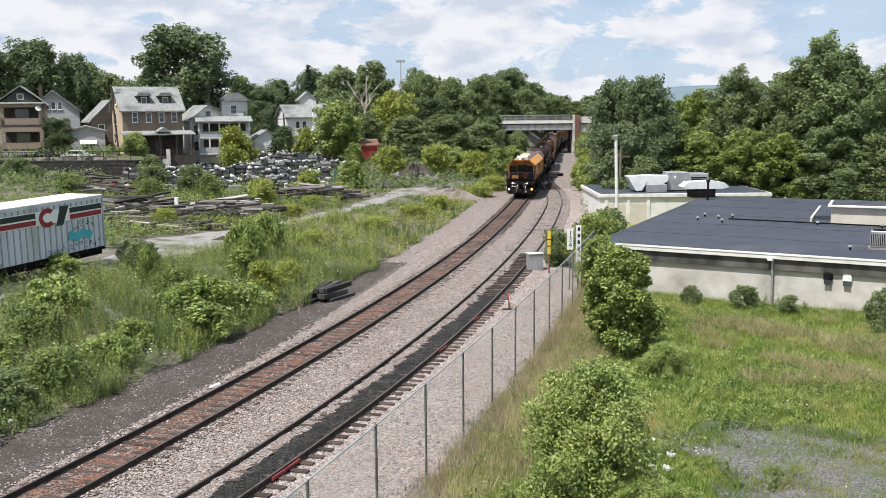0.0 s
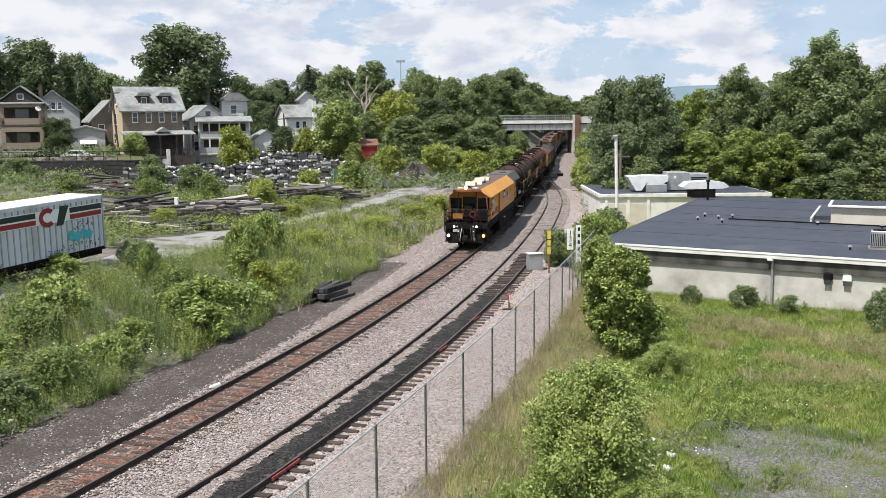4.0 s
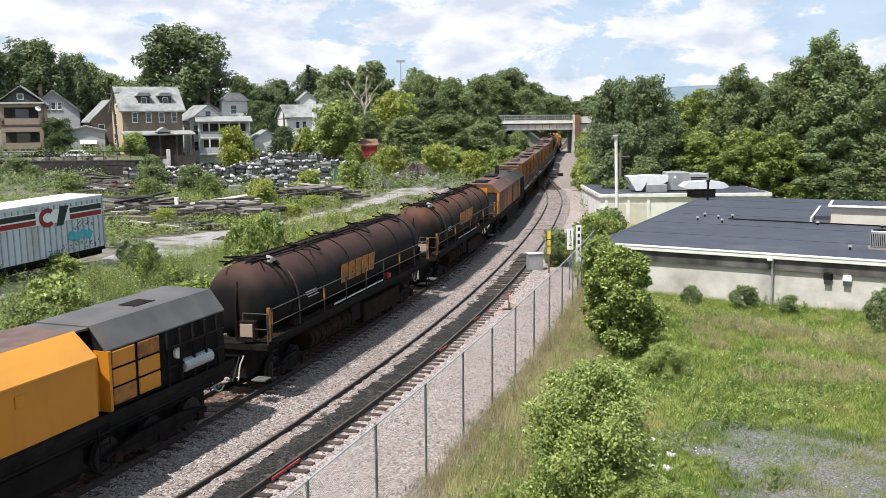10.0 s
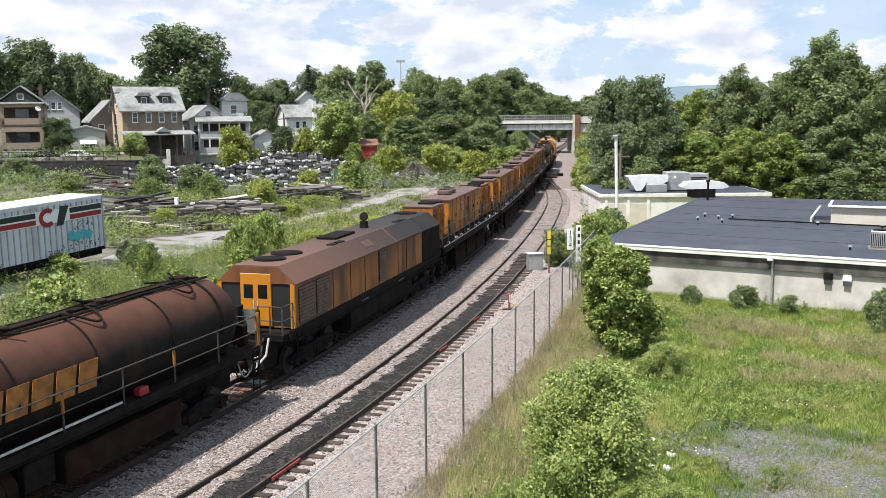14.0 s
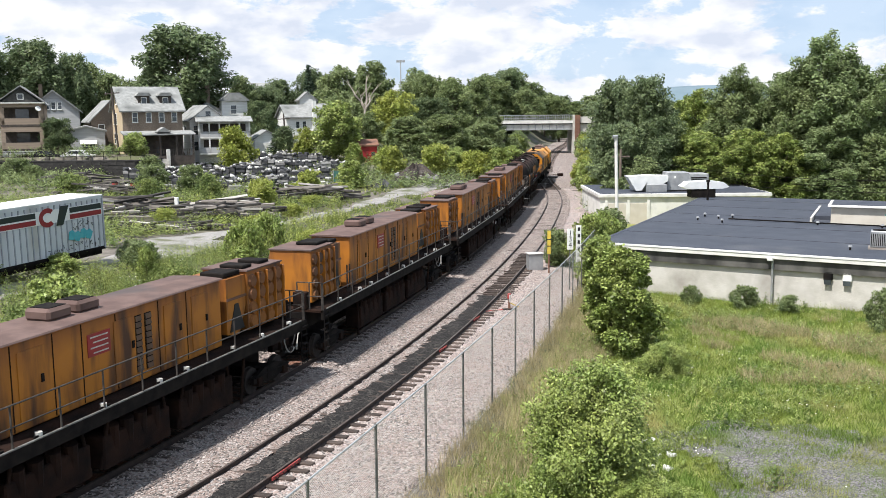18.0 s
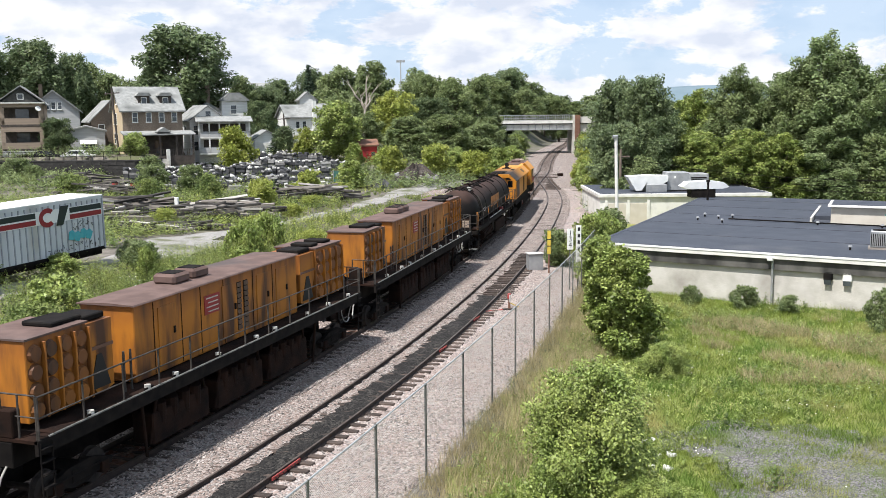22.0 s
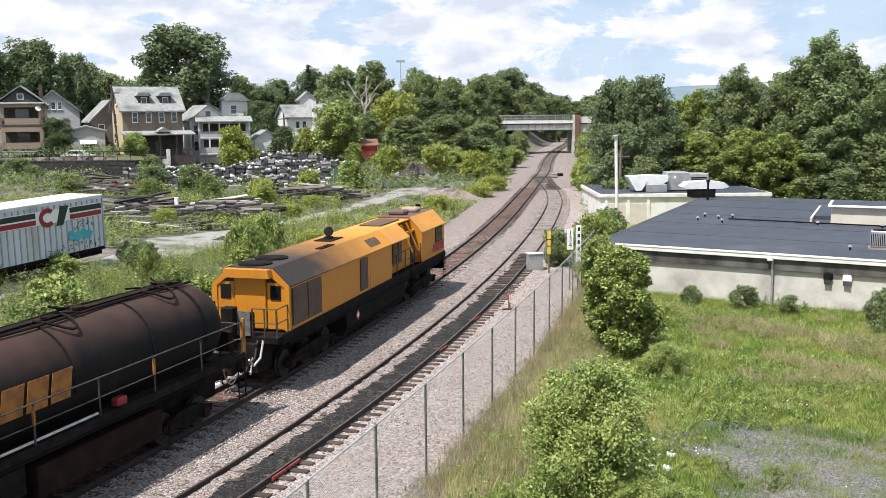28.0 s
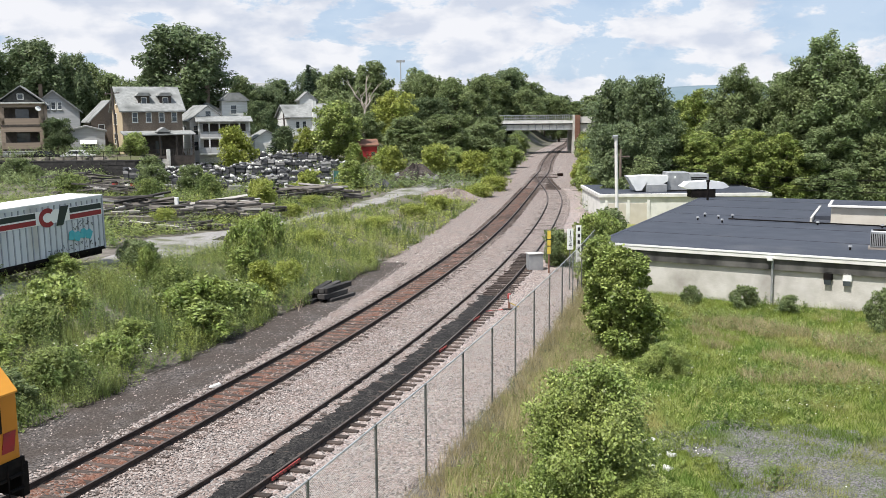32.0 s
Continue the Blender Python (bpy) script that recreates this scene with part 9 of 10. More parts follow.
def vegetation():
    rng = np.random.default_rng(77)

    def bank(x, y, g):
        d = lateral(x, y)
        return (d < -4.55 - 0.45 * lumps(x, y, 0.7, 1)) & (d > -17) & (on_road(x, y) > 1.0 + 2.4 * np.exp(-((y - 65) / 6) ** 2) + 0.4 * lumps(x, y, 1.1, 2) + 1.2 * smooth(92, 104, y)) & patch(x, y, 0.45, 3, -1.6)
    x, y = scatter(rng, 20000, -26, 2, 20, 64, lambda a, b, g: bank(a, b, g) & patch(a, b, 0.8, 31, 0.0))
    leafy("tall_weeds", rng, x, y, 1.2, 0.10, 18, "weed", "tall clumps of leafy green weeds")
    x, y = scatter(rng, 15000, -26, 2, 20, 66, lambda a, b, g: bank(a, b, g) & patch(a, b, 0.6, 17, np.interp(b, (24, 40, 50), (0.4, 0.3, -0.1))))
    leafy("bright_weeds", rng, x, y, 0.95, 0.085, 16, "leaflight", "bright yellow-green weeds in patches")
    x, y = scatter(rng, 5200, -26, 0, 22, 90, lambda a, b, g: bank(a, b, g) & patch(a, b, 0.7, 23, 0.5))
    blades("dead_stems", rng, x, y, 0.95, 0.010, 9, "drystem", "dead brown stems among the weeds", 0.45, 0.22)
    x, y = scatter(rng, 9000, -26, 2, 18, 62, lambda a, b, g: (lateral(a, b) < -4.5 - 0.4 * lumps(a, b, 1.3, 4)) & (lateral(a, b) > -9))
    leafy("ground_cover", rng, x, y, 0.42, 0.10, 9, "weed", "low leafy ground cover at the foot of the bank")
    x, y = scatter(rng, 20000, -26, 2, 20, 62, bank)
    leafy("weeds", rng, x, y, 0.75, 0.09, 13, "weed", "tall leafy green weeds on the bank")
    x, y = scatter(rng, 15000, -26, 2, 20, 64, lambda a, b, g: bank(a, b, g) & patch(a, b, 0.5, 8, 0.1))
    blades("tall_grass", rng, x, y, 1.05, 0.011, 9, "weed", "tall grass among the weeds", 0.22)
    x, y = scatter(rng, 16000, -30, 14, 60, 128, lambda a, b, g: bank(a, b, g) & patch(a, b, 0.3, 2, -0.5))
    k = (y < 84) | (lateral(x, y) > -8.5)
    leafy("weeds", rng, x[k], y[k], 0.85, 0.15, 11, "leaflight", "yellow-green weeds along the line")
    x, y = scatter(rng, 11000, -30, 14, 60, 128, lambda a, b, g: bank(a, b, g) & patch(a, b, 0.35, 6, -0.3))
    k = y < 84
    blades("tall_grass", rng, x[k], y[k], 1.0, 0.018, 9, "weed", "tall grass further along the line", 0.25)
    blades("low_grass", rng, x[~k], y[~k], 0.5, 0.03, 8, "weed", "low grass beside the far yard track", 0.3)

    def yard(x, y, g):
        return (lateral(x, y) < -15) & (on_road(x, y) > 1.2 + 2.6 * np.exp(-((y - 65) / 6) ** 2)) & patch(x, y, 0.28, 5, -0.45) & ~((x < -37) & (y > 104) & ~patch(x, y, 0.5, 9, 0.3))
    x, y = scatter(rng, 34000, -64, -10, 40, 134, yard)
    leafy("weeds", rng, x, y, 0.95, 0.22, 9, "weed", "weeds between the stone stacks")
    x, y = scatter(rng, 5000, -34, -4, 62, 112, lambda a, b, g: (lateral(a, b) < -5) & (on_road(a, b) > 1.6 + 2.4 * np.exp(-((b - 65) / 6) ** 2)) & patch(a, b, 0.4, 14, 0.25))
    leafy("bright_weeds", rng, x, y, 1.0, 0.17, 11, "leaflight", "patches of bright yellow-green weeds along the yard")
    x, y = scatter(rng, 9000, -70, 12, 112, 165, lambda a, b, g: (lateral(a, b) < -5.5) & patch(a, b, 0.2, 9, -0.5) & ~((a < -13) & (a > -47) & (b < 150)))
    leafy("undergrowth", rng, x, y, 1.3, 0.42, 9, "leaf", "green undergrowth on the bank")
    x, y = scatter(rng, 5000, 8, 40, 90, 240, lambda a, b, g: (lateral(a, b) > 7.0))
    leafy("undergrowth", rng, x, y, 1.8, 0.5, 9, "leaf", "green undergrowth below the trees")
    # white flower heads
    x, y = scatter(rng, 2600, -20, 0, 22, 58, lambda a, b, g: bank(a, b, g) & patch(a, b, 0.6, 12, 0.45))
    z = ground_z(x, y) + rng.uniform(0.45, 0.85, len(x))
    c = np.stack([x, y, z], 1)
    s = 0.035
    v = np.stack([c + (-s, -s, 0), c + (s, -s, 0.01), c + (s, s, 0), c + (-s, s, 0.01)], 1)
    tagged(new("wildflowers", fast_mesh("wildflowers", v.reshape(-1, 3), 4, M["flower"])), "scattered white wildflower heads", "flowers", kind="stuff")

    # meadow to the right
    def meadow(x, y, g):
        return (lateral(x, y) > 9.6 + 0.5 * lumps(x, y, 0.8)) & ~((y < 28 + 2.5 * lumps(x, y, 0.5, 3)) & (x > 8.0 + 1.5 * lumps(x, y, 0.9, 5)) & patch(x, y, 0.8, 7, -0.45)) & (y < 56 - 0.58 * np.clip(x - 9, 0, 40))
    x, y = scatter(rng, 70000, -3, 30, 16, 56, meadow)
    blades("meadow_grass", rng, x, y, 0.30, 0.010, 7, "grass", "bright green meadow grass", 0.5)
    x, y = scatter(rng, 30000, 6, 28, 17, 32, lambda a, b, g: (g.random(len(a)) < 0.55) & (lateral(a, b) > 10) & patch(a, b, 0.9, 7, -0.55))
    blades("sparse_grass", rng, x, y, 0.18, 0.009, 6, "grass", "sparse grass in the gravel", 0.6)
    x, y = scatter(rng, 9000, -3, 30, 16, 54, lambda a, b, g: meadow(a, b, g) & patch(a, b, 0.33, 11, 0.25))
    leafy("meadow_herbs", rng, x, y, 0.4, 0.11, 8, "leafbush", "leafy herbs in the meadow")
    x, y = scatter(rng, 26000, -6, 12, 12, 56, lambda a, b, g: (lateral(a, b) > 8.7) & (lateral(a, b) < 11.2 + lumps(a, b, 0.7)) & (b < 54))
    blades("dry_grass", rng, x, y, 0.6, 0.008, 9, "drygrass", "tall dry grass along the fence", 0.3)
    x, y = scatter(rng, 9000, 11.5, 25, 35, 46, lambda a, b, g: meadow(a, b, g) & patch(a, b, 0.5, 1, 0.1))
    blades("dry_grass", rng, x, y, 0.45, 0.012, 6, "drygrass", "patch of dry grass in the meadow", 0.4)
    x, y = scatter(rng, 7000, 0, 30, 16, 54, lambda a, b, g: meadow(a, b, g) & patch(a, b, 0.42, 21, 0.05))
    leafy("meadow_weeds", rng, x, y, 0.55, 0.13, 10, "weed", "taller dark green weeds in the meadow")
    x, y = scatter(rng, 1100, 6, 26, 22, 48, lambda a, b, g: meadow(a, b, g) & patch(a, b, 0.7, 15, 0.3))
    z = ground_z(x, y) + rng.uniform(0.3, 0.5, len(x))
    c = np.stack([x, y, z], 1)
    s = 0.02
    v = np.stack([c + (-s, -s, 0), c + (s, -s, 0.01), c + (s, s, 0), c + (-s, s, 0.01)], 1)
    tagged(new("wildflowers", fast_mesh("wildflowers", v.reshape(-1, 3), 4, M["flower"])), "scattered white wildflowers in the meadow", "flowers", kind="stuff")
    # gravel lot showing through
    lot = [(x, y) for x in np.arange(5.5, 32, 0.6) for y in np.arange(10, 32, 0.6)]
    v, f = [], []
    for x, y in lot:
        if y < 30 + 2 * float(lumps(x, y, 0.5, 3)) and x > 6.8 + float(lumps(x, y, 0.9, 5)):
            b = len(v)
            v += [(x + dx, y + dy, float(ground_z(x + dx, y + dy)) + 0.02 + 0.015 * float(lumps(x + dx, y + dy, 1.3))) for dx, dy in ((0, 0), (0.6, 0), (0.6, 0.6), (0, 0.6))]
            f.append((b, b + 1, b + 2, b + 3))
    me = mesh_of("gravel_lot", v, f, M["lotgravel"], True)
    tagged(new("gravel_lot", me), "bare grey gravel showing through the meadow", "gravel", kind="structure")
    # ballast stones
    n = 90000
    yy = 13 + 62 * rng.random(n) ** 1.5
    off = rng.uniform(-5.4, 8.6, n)
    px, py = beside(yy, off)
    clear = np.ones(n, bool)
    for o0 in (-0.7525, 0.7525):
        clear &= np.abs(off - o0) > 0.12
    pz = rail_z(py) + np.interp(off, (-5.6, -4.6, -3.0, -2.2, -1.4, 1.4, 2.6, 4.2, 5.6, 7.0, 8.4, 9.2), (-0.46, -0.33, -0.30, -0.20, -0.16, -0.16, -0.24, -0.22, -0.2, -0.24, -0.30, -0.62)) + 0.004
    sd = np.abs(px - side_x(py))
    clear &= (sd > 0.9) | (rng.random(n) < 0.22)
    clear &= (np.abs(off) > 0.85) | (rng.random(n) < 0.10)
    clear &= (off > -np.interp(py, (20, 30, 40, 50, 62), (1.5, 1.5, 1.8, 2.6, 3.4))) | (rng.random(n) < 0.14)
    px, py, pz = px[clear], py[clear], pz[clear]
    n = len(px)
    s = rng.uniform(0.02, 0.046, n)
    a = rng.uniform(0, math.tau, n)
    c = np.stack([px, py, pz], 1)
    e1 = np.stack([np.cos(a) * s, np.sin(a) * s, np.zeros(n)], 1) * rng.uniform(0.8, 1.4, n)[:, None]
    e2 = np.stack([-np.sin(a) * s, np.cos(a) * s, np.zeros(n)], 1)
    up = np.stack([rng.normal(0, .3, n) * s, rng.normal(0, .3, n) * s, s * rng.uniform(0.6, 1.1, n)], 1)
    q = [c - e1, c - e2, c + e1, c + e2]
    V = np.stack([q[0], q[1], q[2], q[3], c + up], 1).reshape(-1, 3)
    me = bpy.data.meshes.new("ballast_stones")
    base = np.arange(n)[:, None, None] * 5
    F = (base + np.array([[0, 1, 4], [1, 2, 4], [2, 3, 4], [3, 0, 4]])[None]).reshape(-1)
    me.vertices.add(len(V))
    me.vertices.foreach_set("co", V.astype(np.float32).ravel())
    me.loops.add(len(F))
    me.loops.foreach_set("vertex_index", F.astype(np.int32))
    me.polygons.add(len(F) // 3)
    me.polygons.foreach_set("loop_start", np.arange(0, len(F), 3, dtype=np.int32))
    me.materials.append(M["stone"])
    me.update(calc_edges=True)
    tagged(new("ballast_stones", me), "loose grey and pink ballast stones", "ballast", kind="stuff")


trees()
bushes()
yard_road()
vegetation()


# ---- the stone and timber yard ----
def beam_mesh(l, w, h, mat):
    bm = boxes((-l / 2, l / 2, -w / 2, w / 2, 0, h), bevel=0.02)
    me = bpy.data.meshes.new("beam")
    bm.to_mesh(me)
    bm.free()
    me.materials.append(M[mat])
    return me


def timber_stack(x, y, turn, l, n, rows, mat, rng, label, mess=0.12):
    t = thing("timber_stack", pose(x, y, float(ground_z(x, y)), 0, 0, turn), label, "timber stack", "timber stacks")
    kinds = [beam_mesh(l * k, 0.3, 0.26, mat) for k in (1.0, 0.9, 0.8)]
    for r in range(rows):
        for k in range(n - r):
            placed("beam", kinds[rng.randrange(3)], t, pose(rng.uniform(-.4, .4), (k - (n - r) / 2) * 0.36 + rng.uniform(-.05, .05), r * 0.27 + 0.02, rng.uniform(-2, 2), rng.uniform(-1.5, 1.5), rng.uniform(-6, 6) * mess * 8))
    return t


def slab_stack(kind, rng):
    """A pallet with stacked stone."""
    t = thing("stone_stack", Matrix(), {"slab": "grey stone slabs stacked on a pallet", "paleslab": "pale building stones heaped on a pallet", "darkslab": "dark slate slabs stacked flat on a pallet"}[kind], "stone stack", "stone stacks")
    part("pallet", boxes((-0.7, 0.7, -0.6, -0.45, 0, 0.14), (-0.7, 0.7, -0.05, 0.05, 0, 0.14), (-0.7, 0.7, 0.45, 0.6, 0, 0.14), (-0.7, 0.7, -0.6, 0.6, 0.14, 0.17)), M["timber"], t)
    z = 0.17
    if kind == "paleslab":
        for k in range(14):
            a = (rng.uniform(0.2, 0.45), rng.uniform(0.2, 0.4), rng.uniform(0.14, 0.3))
            p = (rng.uniform(-0.5, 0.5), rng.uniform(-0.4, 0.4), 0.17 + (k // 5) * 0.22)
            b = part("stone", boxes((-a[0] / 2, a[0] / 2, -a[1] / 2, a[1] / 2, 0, a[2]), bevel=0.03), M[kind], t)
            b.matrix_basis = pose(*p, rng.uniform(-10, 10), rng.uniform(-10, 10), rng.uniform(0, 90))
    else:
        for k in range(8):
            h = rng.uniform(0.07, 0.14)
            b = part("slab", boxes((-0.68 + rng.uniform(0, .15), 0.68 - rng.uniform(0, .15), -0.58 + rng.uniform(0, .1), 0.58 - rng.uniform(0, .1), z, z + h)), M[kind], t)
            z += h + 0.012
    return t


def heap(name, x, y, r, h, mat, label, seed, stones=0):
    rng = np.random.default_rng(seed)
    n = 40
    v, f = [(x, y, float(ground_z(x, y)) + h)], []
    for i in range(1, 9):
        for k in range(n):
            a = k * math.tau / n
            q = i / 8
            w = r * q * (1 + 0.18 * math.sin(3 * a + seed) + 0.1 * math.sin(7 * a))
            px, py = x + w * math.cos(a), y + w * 0.8 * math.sin(a)
            v.append((px, py, float(ground_z(px, py)) - 0.05 + h * max(0, (1 - q)) ** 0.8 * (1 + 0.25 * math.sin(5 * a + i)) + rng.uniform(-.05, .05) * h))
    f += [(0, 1 + k, 1 + (k + 1) % n) for k in range(n)]
    for i in range(7):
        f += [(1 + i * n + k, 1 + (i + 1) * n + k, 1 + (i + 1) * n + (k + 1) % n, 1 + i * n + (k + 1) % n) for k in range(n)]
    t = thing(name, Matrix(), label, "heap", "heaps")
    placed("mound", mesh_of("mound", v, f, M[mat]), t)
    return t


def yard():
    rng = random.Random(21)
    timber_stack(-25.6, 84.0, 12, 7.5, 7, 3, "darktimber", rng, "black creosoted beams stacked in the yard")
    timber_stack(-27.5, 86.5, 8, 7.0, 6, 4, "timber", rng, "grey squared timbers stacked high")
    timber_stack(-24.4, 80.0, -6, 6.5, 5, 2, "timber", rng, "grey weathered beams lying loosely")
    timber_stack(-19.8, 86.5, 4, 6.0, 6, 3, "darktimber", rng, "black beams stacked behind weeds")
    timber_stack(-17.6, 84.0, -24, 5.5, 5, 2, "timber", rng, "tangled grey beams lying crosswise", 0.3)
    timber_stack(-21.2, 75.0, 6, 8.0, 4, 1, "timber", rng, "long grey beams lying in the grass", 0.2)
    timber_stack(-25.4, 74.5, 3, 7.5, 3, 1, "timber", rng, "long grey beams lying in the grass", 0.2)
    timber_stack(-29.4, 79.0, 20, 6.0, 5, 2, "darktimber", rng, "dark beams behind the trailer")
    timber_stack(-15.4, 101.0, 6, 6.0, 6, 3, "darktimber", rng, "black beams stacked among bushes")
    timber_stack(-19.0, 104.0, 6, 5.0, 5, 3, "timber", rng, "grey beams stacked among bushes")
    tp = timber_stack(-6.35, 50.4, 66, 2.6, 5, 3, "darktimber", rng, "old black ties heaped beside the ballast", 0.3)
    # jumbled heaps: beams thrown across one another
    lengths = {(mat, l): beam_mesh(l, 0.22, 0.19, mat) for mat in ("timber", "darktimber", "paletimber") for l in (3.4, 5.0, 6.6)}

    def jumble(x, y, rx, ry, high, n, turn, label):
        h = thing("timber_heap", pose(x, y, float(ground_z(x, y)), 0, 0, turn), label, "timber heap", "timber heaps")
        for k in range(n):
            u, v = rng.uniform(-1, 1), rng.uniform(-1, 1)
            z = high * (1 - 0.5 * (u * u + v * v)) * rng.random()
            mat = rng.choice(("timber", "timber", "darktimber", "darktimber", "darktimber", "paletimber"))
            placed("beam", lengths[mat, rng.choice((3.4, 5.0, 6.6))], h, pose(u * rx, v * ry, z, rng.uniform(-20, 20), rng.uniform(-10, 10), rng.gauss(0, 22)))
    jumble(-26.8, 85.2, 2.2, 2.2, 2.1, 60, 10, "heap of black and grey beams thrown together")
    jumble(-18.8, 81.2, 2.6, 2.4, 2.0, 66, -12, "tangled heap of black and grey beams")
    jumble(-29.0, 80.5, 1.8, 1.4, 1.0, 22, 15, "low heap of dark beams behind the trailer")
    jumble(-13.2, 97.0, 2.8, 1.8, 2.0, 44, 8, "heap of dark beams among yellow-green bushes")
    jumble(-21.8, 73.6, 3.2, 1.0, 0.6, 28, 4, "scattered grey beams lying in the grass")
    jumble(-46.0, 122.0, 3.4, 2.6, 1.5, 26, 0, "heap of old boards and dark beams below the retaining wall")
    jumble(-41.5, 114.0, 3.2, 2.4, 1.3, 26, -15, "heap of broken dark beams in the yard")
    jumble(-36.5, 106.5, 4.0, 2.4, 1.3, 30, 10, "heap of broken boards and dark beams by the stone stacks")
    protos = {k: slab_stack(k, rng) for k in ("slab", "paleslab", "darkslab")}
    spots = []
    for row, (y, x0, x1, step) in enumerate(((108, -32, -14, 2.6), (113, -34, -13, 2.2), (117, -35, -13, 2.0), (121, -36, -14, 1.9), (125, -37.5, -14, 1.8), (129, -38.5, -15, 1.8), (133, -39, -15, 1.8), (137, -38, -15, 1.8), (141, -38, -16, 1.8), (145, -37, -16, 2.0))):
        x = x0
        while x < x1:
            spots.append((x + rng.uniform(-.5, .5), y + rng.uniform(-1, 1)))
            x += step * rng.uniform(0.8, 1.3)
    tall = [rng.uniform(0.35, 0.8) for _ in spots]
    for k, (x, y) in enumerate(spots):
        kind = rng.choice(("slab", "paleslab", "darkslab", "darkslab", "darkslab"))
        m = Matrix.Translation((x, y, float(ground_z(x, y)))) @ Matrix.Rotation(rng.uniform(-.3, .3), 4, "Z") @ Matrix.Diagonal((1.15, 1.1, tall[k], 1))
        if kind in protos:
            ob = protos.pop(kind)
            ob.matrix_basis = m
            protos_done[kind] = ob
        else:
            copy_thing(protos_done[kind], m)
    # long rows of slabs with rubble on top
    rubble = []
    for a, mat in ((0.5, "paleslab"), (0.38, "slab"), (0.6, "darkslab"), (0.45, "slab")):
        bm = boxes((-a / 2, a / 2, -a * 0.4, a * 0.4, -a * 0.25, a * 0.25), bevel=a * 0.12)
        me = bpy.data.meshes.new("stone")
        bm.to_mesh(me)
        bm.free()
        me.materials.append(M[mat])
        rubble.append(me)
    for x, y, w in ((-24.0, 131.0, 9.0), (-33.5, 126.0, 7.0), (-19.5, 137.0, 6.0), (-22.0, 114.8, 8.0), (-30.5, 119.0, 9.0), (-19.0, 122.8, 8.0), (-27.0, 139.0, 9.0), (-36.0, 134.8, 8.0), (-27.5, 110.2, 7.0), (-33.0, 131.5, 9.0), (-25.0, 125.5, 9.0), (-17.5, 130.0, 7.0), (-38.5, 127.0, 7.0)):
        r = thing("slab_row", pose(x, y, float(ground_z(x, y)), 0, 0, rng.uniform(-3, 8)), "long row of dark stone slabs with pale rubble on top", "stone stack", "slab rows")
        u = -w / 2
        while u < w / 2:
            l = rng.uniform(0.7, 1.5)
            top = rng.uniform(0.7, 1.5)
            z = -0.1
            while z < top:
                h = rng.uniform(0.18, 0.4)
                part("slab", boxes((u + rng.uniform(0, .12), u + l - rng.uniform(0, .1), -0.6 + rng.uniform(0, .25), 0.6, z, z + h - 0.02)), M[rng.choice(("darkslab", "darkslab", "darkslab", "slab"))], r)
                z += h
            for j in range(4):
                placed("stone", rubble[rng.randrange(4)], r, pose(u + rng.uniform(0, l), rng.uniform(-.5, .5), z + rng.uniform(-.05, .12), rng.uniform(0, 30), rng.uniform(0, 30), rng.uniform(0, 180)))
            u += l
    field = thing("stone_rubble", Matrix(), "loose pale and grey stones strewn over the stone stacks", "rubble")
    for k in range(280):
        i = rng.randrange(len(spots))
        x, y = spots[i][0] + rng.uniform(-.55, .55), spots[i][1] + rng.uniform(-.45, .45)
        placed("stone", rubble[rng.randrange(4)], field, pose(x, y, float(ground_z(x, y)) + (0.17 + 0.93) * tall[i] + 0.05, rng.uniform(0, 40), rng.uniform(0, 40), rng.uniform(0, 180)))
    for k in range(14):
        x, y = rng.uniform(-44, -30), rng.uniform(100, 132)
        p = thing("plank", pose(x, y, float(ground_z(x, y)) + 0.3, rng.uniform(-8, 8), rng.uniform(-25, 10), rng.uniform(-60, 60)), "loose pale plank leaning on the stone stacks", "plank", "planks")
        part("board", boxes((-1.8, 1.8, -0.15, 0.15, -0.03, 0.03)), M["paleslab" if k % 3 else "timber"], p)
    for x, y, mat, lab in ((-38.2, 112, "redpaint", "red plastic barrel in the yard"), (-37.0, 112.6, "paleslab", "white plastic barrel in the yard"), (-36.0, 111.6, "redpaint", "red plastic barrel in the yard")):
        b = thing("barrel", pose(x, y, float(ground_z(x, y))), lab, "barrel", "barrels")
        part("drum", tubes(((0, 0, 0), (0, 0, 1.0), 0.35, 0.33), n=14), M[mat], b)
        part("rim", tubes(((0, 0, 0.97), (0, 0, 1.03), 0.36), n=14), M["black"], b)
    heap("earth_heap", -3.4, 122.5, 3.6, 2.1, "cinder", "grey-brown earth heap with a ragged top", 2)
    heap("gravel_heap", 1.4, 106.5, 3.8, 1.0, "ballast", "low grey gravel heap beside the ballast", 3)
    heap("rubble_heap", -7.0, 114.0, 1.3, 0.9, "darkslab", "small heap of dark rubble", 5)
    heap("rubble_heap", -6.6, 60.8, 1.4, 0.35, "ballast", "low spill of pale rubble in the weeds", 6)
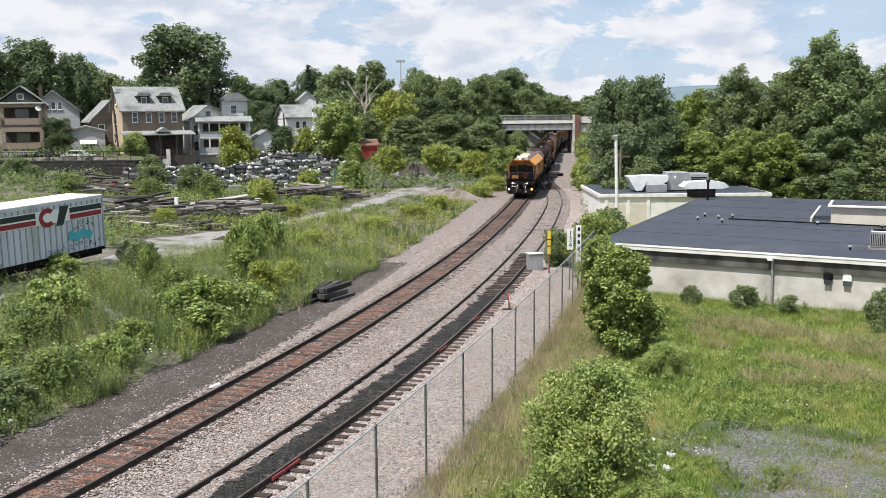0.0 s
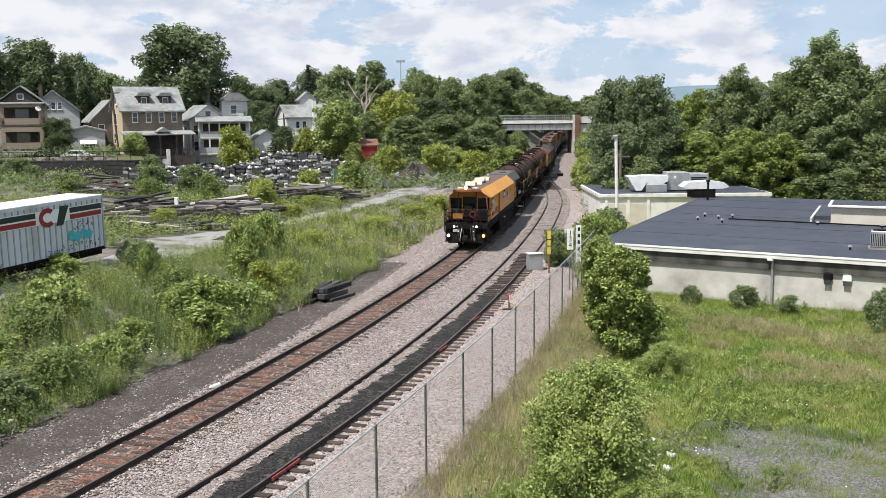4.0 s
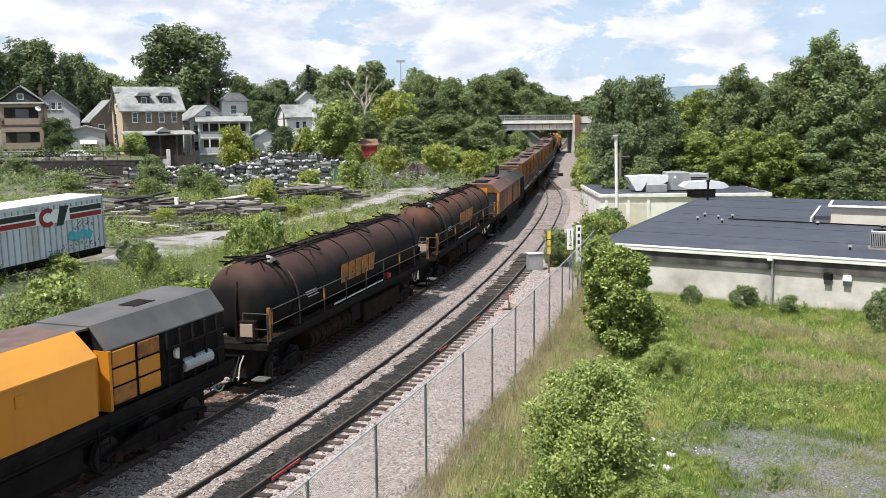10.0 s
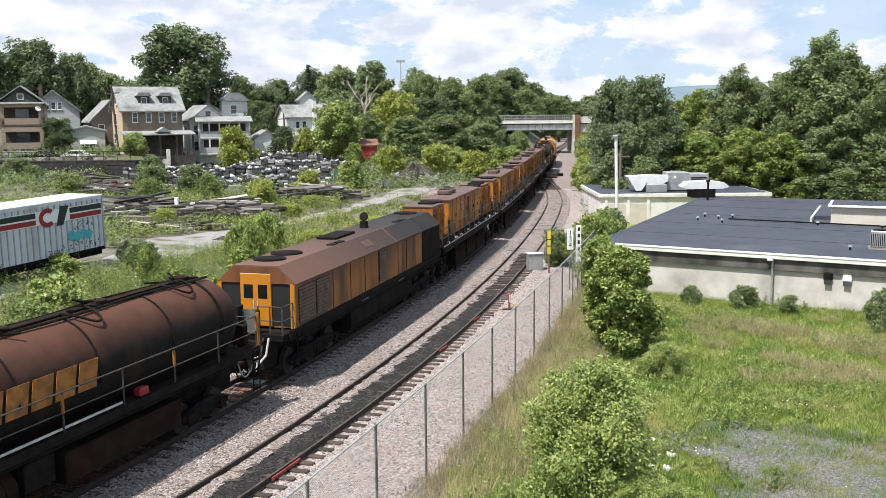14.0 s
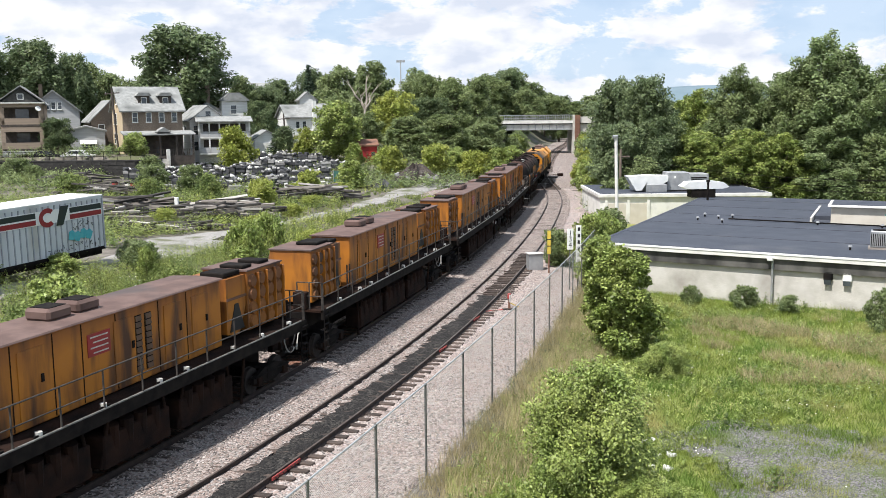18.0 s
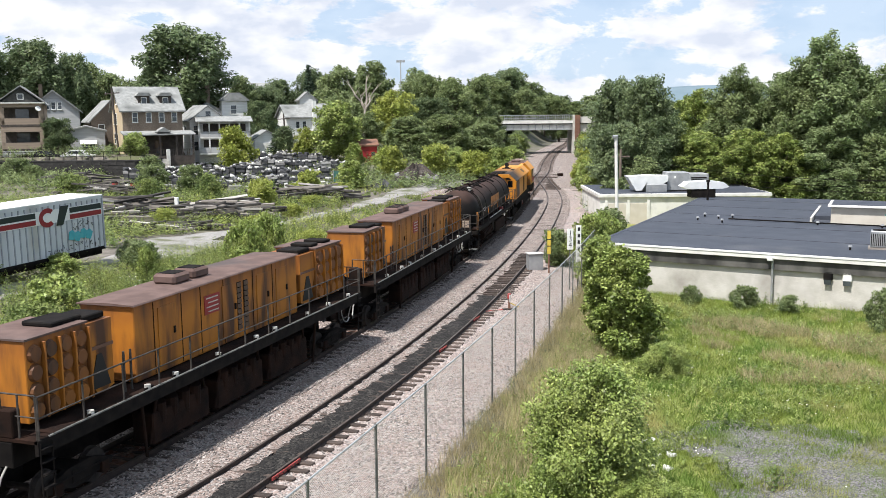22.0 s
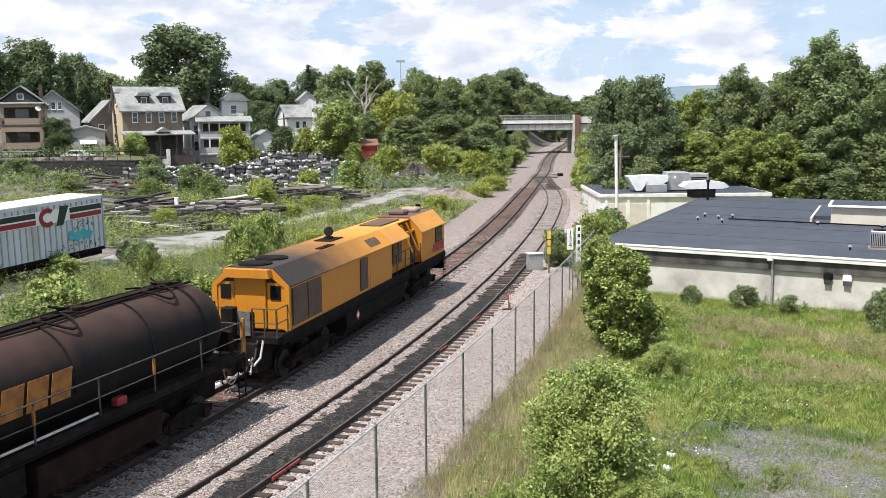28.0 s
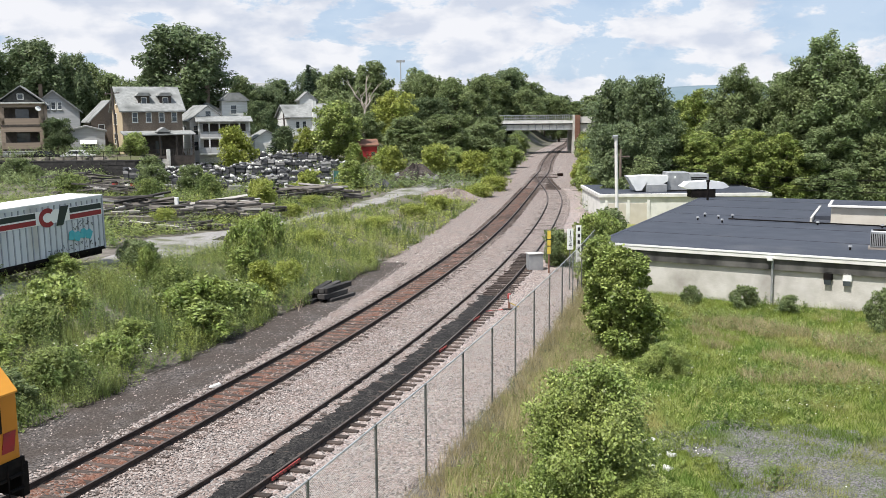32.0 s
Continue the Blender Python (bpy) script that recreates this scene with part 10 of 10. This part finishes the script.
    for k in range(26):
        x, y = -3.4 + rng.uniform(-3, 3), 120.8 + rng.uniform(-1, 1.5)
        r = rng.uniform(0.15, 0.4)
        s = thing("boulder", pose(x, y, float(ground_z(x, y)) + rng.uniform(0.1, 0.8), rng.uniform(0, 90), rng.uniform(0, 90), 0), "dark grey boulder lying on the earth heap", "boulder", "boulders")
        part("rock", boxes((-r, r, -r * 0.8, r * 0.8, -r * 0.6, r * 0.6), bevel=r * 0.25), M["slab"], s)
    scr = thing("green_screen", pose(-11.8, 115.5, float(ground_z(-11.8, 115.5)), 0, 0, 15), "green fabric screen on a wire frame in the yard", "screen")
    part("fabric", boxes((-1.3, 0.6, -0.03, 0.03, 0.1, 1.9)), M["greenmesh"], scr)
    part("side_fabric", boxes((0.62, 0.68, 0, 1.6, 0.1, 1.9)), M["greenmesh"], scr)
    for x in (-1.3, 0.65):
        part("frame_post", tubes(((x, 0, -0.2), (x, 0, 2.0), 0.05), n=6), M["galv"], scr)
    for x, y, h in ((-16.8, 103.2, 1.5), (-23.6, 85.0, 1.6)):
        p = thing("white_post", pose(x, y, float(ground_z(x, y))), "short white-painted post in the yard", "post", "white posts")
        part("post", boxes((-0.16, 0.16, -0.16, 0.16, -0.2, h), bevel=0.03), M["white"], p)
    # pale litter and stones by the line
    for k in range(50):
        if k >= 34:
            x, y = 6.1 + rng.uniform(-0.9, 0.9), 27.8 + rng.uniform(-1.3, 1.3)
        elif k < 4:
            x, y = beside(np.array((33.0, 41.5, 28.2, 62.0)[k]), (-1.2, -3.2, 1.5, -3.8)[k])
        else:
            x, y = beside(np.array(rng.uniform(24, 70)), rng.uniform(-8.5, -4.6))
        r = 0.16 if k == 0 else rng.uniform(0.05, 0.14)
        s = thing("pale_stone", pose(float(x), float(y), (-0.16 if k == 0 else float(ground_z(x, y)) + 0.02), rng.uniform(-20, 20), rng.uniform(-20, 20), rng.uniform(0, 90)), "pale broken stone lying on bare ground", "stone", "pale stones")
        part("rock", boxes((-r * 1.3, r * 1.3, -r * 0.8, r * 0.8, -r * 0.4, r * 0.5), bevel=r * 0.2), M["paleslab"], s)


protos_done = {}
yard()
rails_and_ties("main_track", main_x, -60, 430, "main line track of rust-dark rails on old wooden ties", 1)
rails_and_ties("siding_track", side_x, -40, 143, "siding track with dark rails and short wooden ties", 2)


motions()
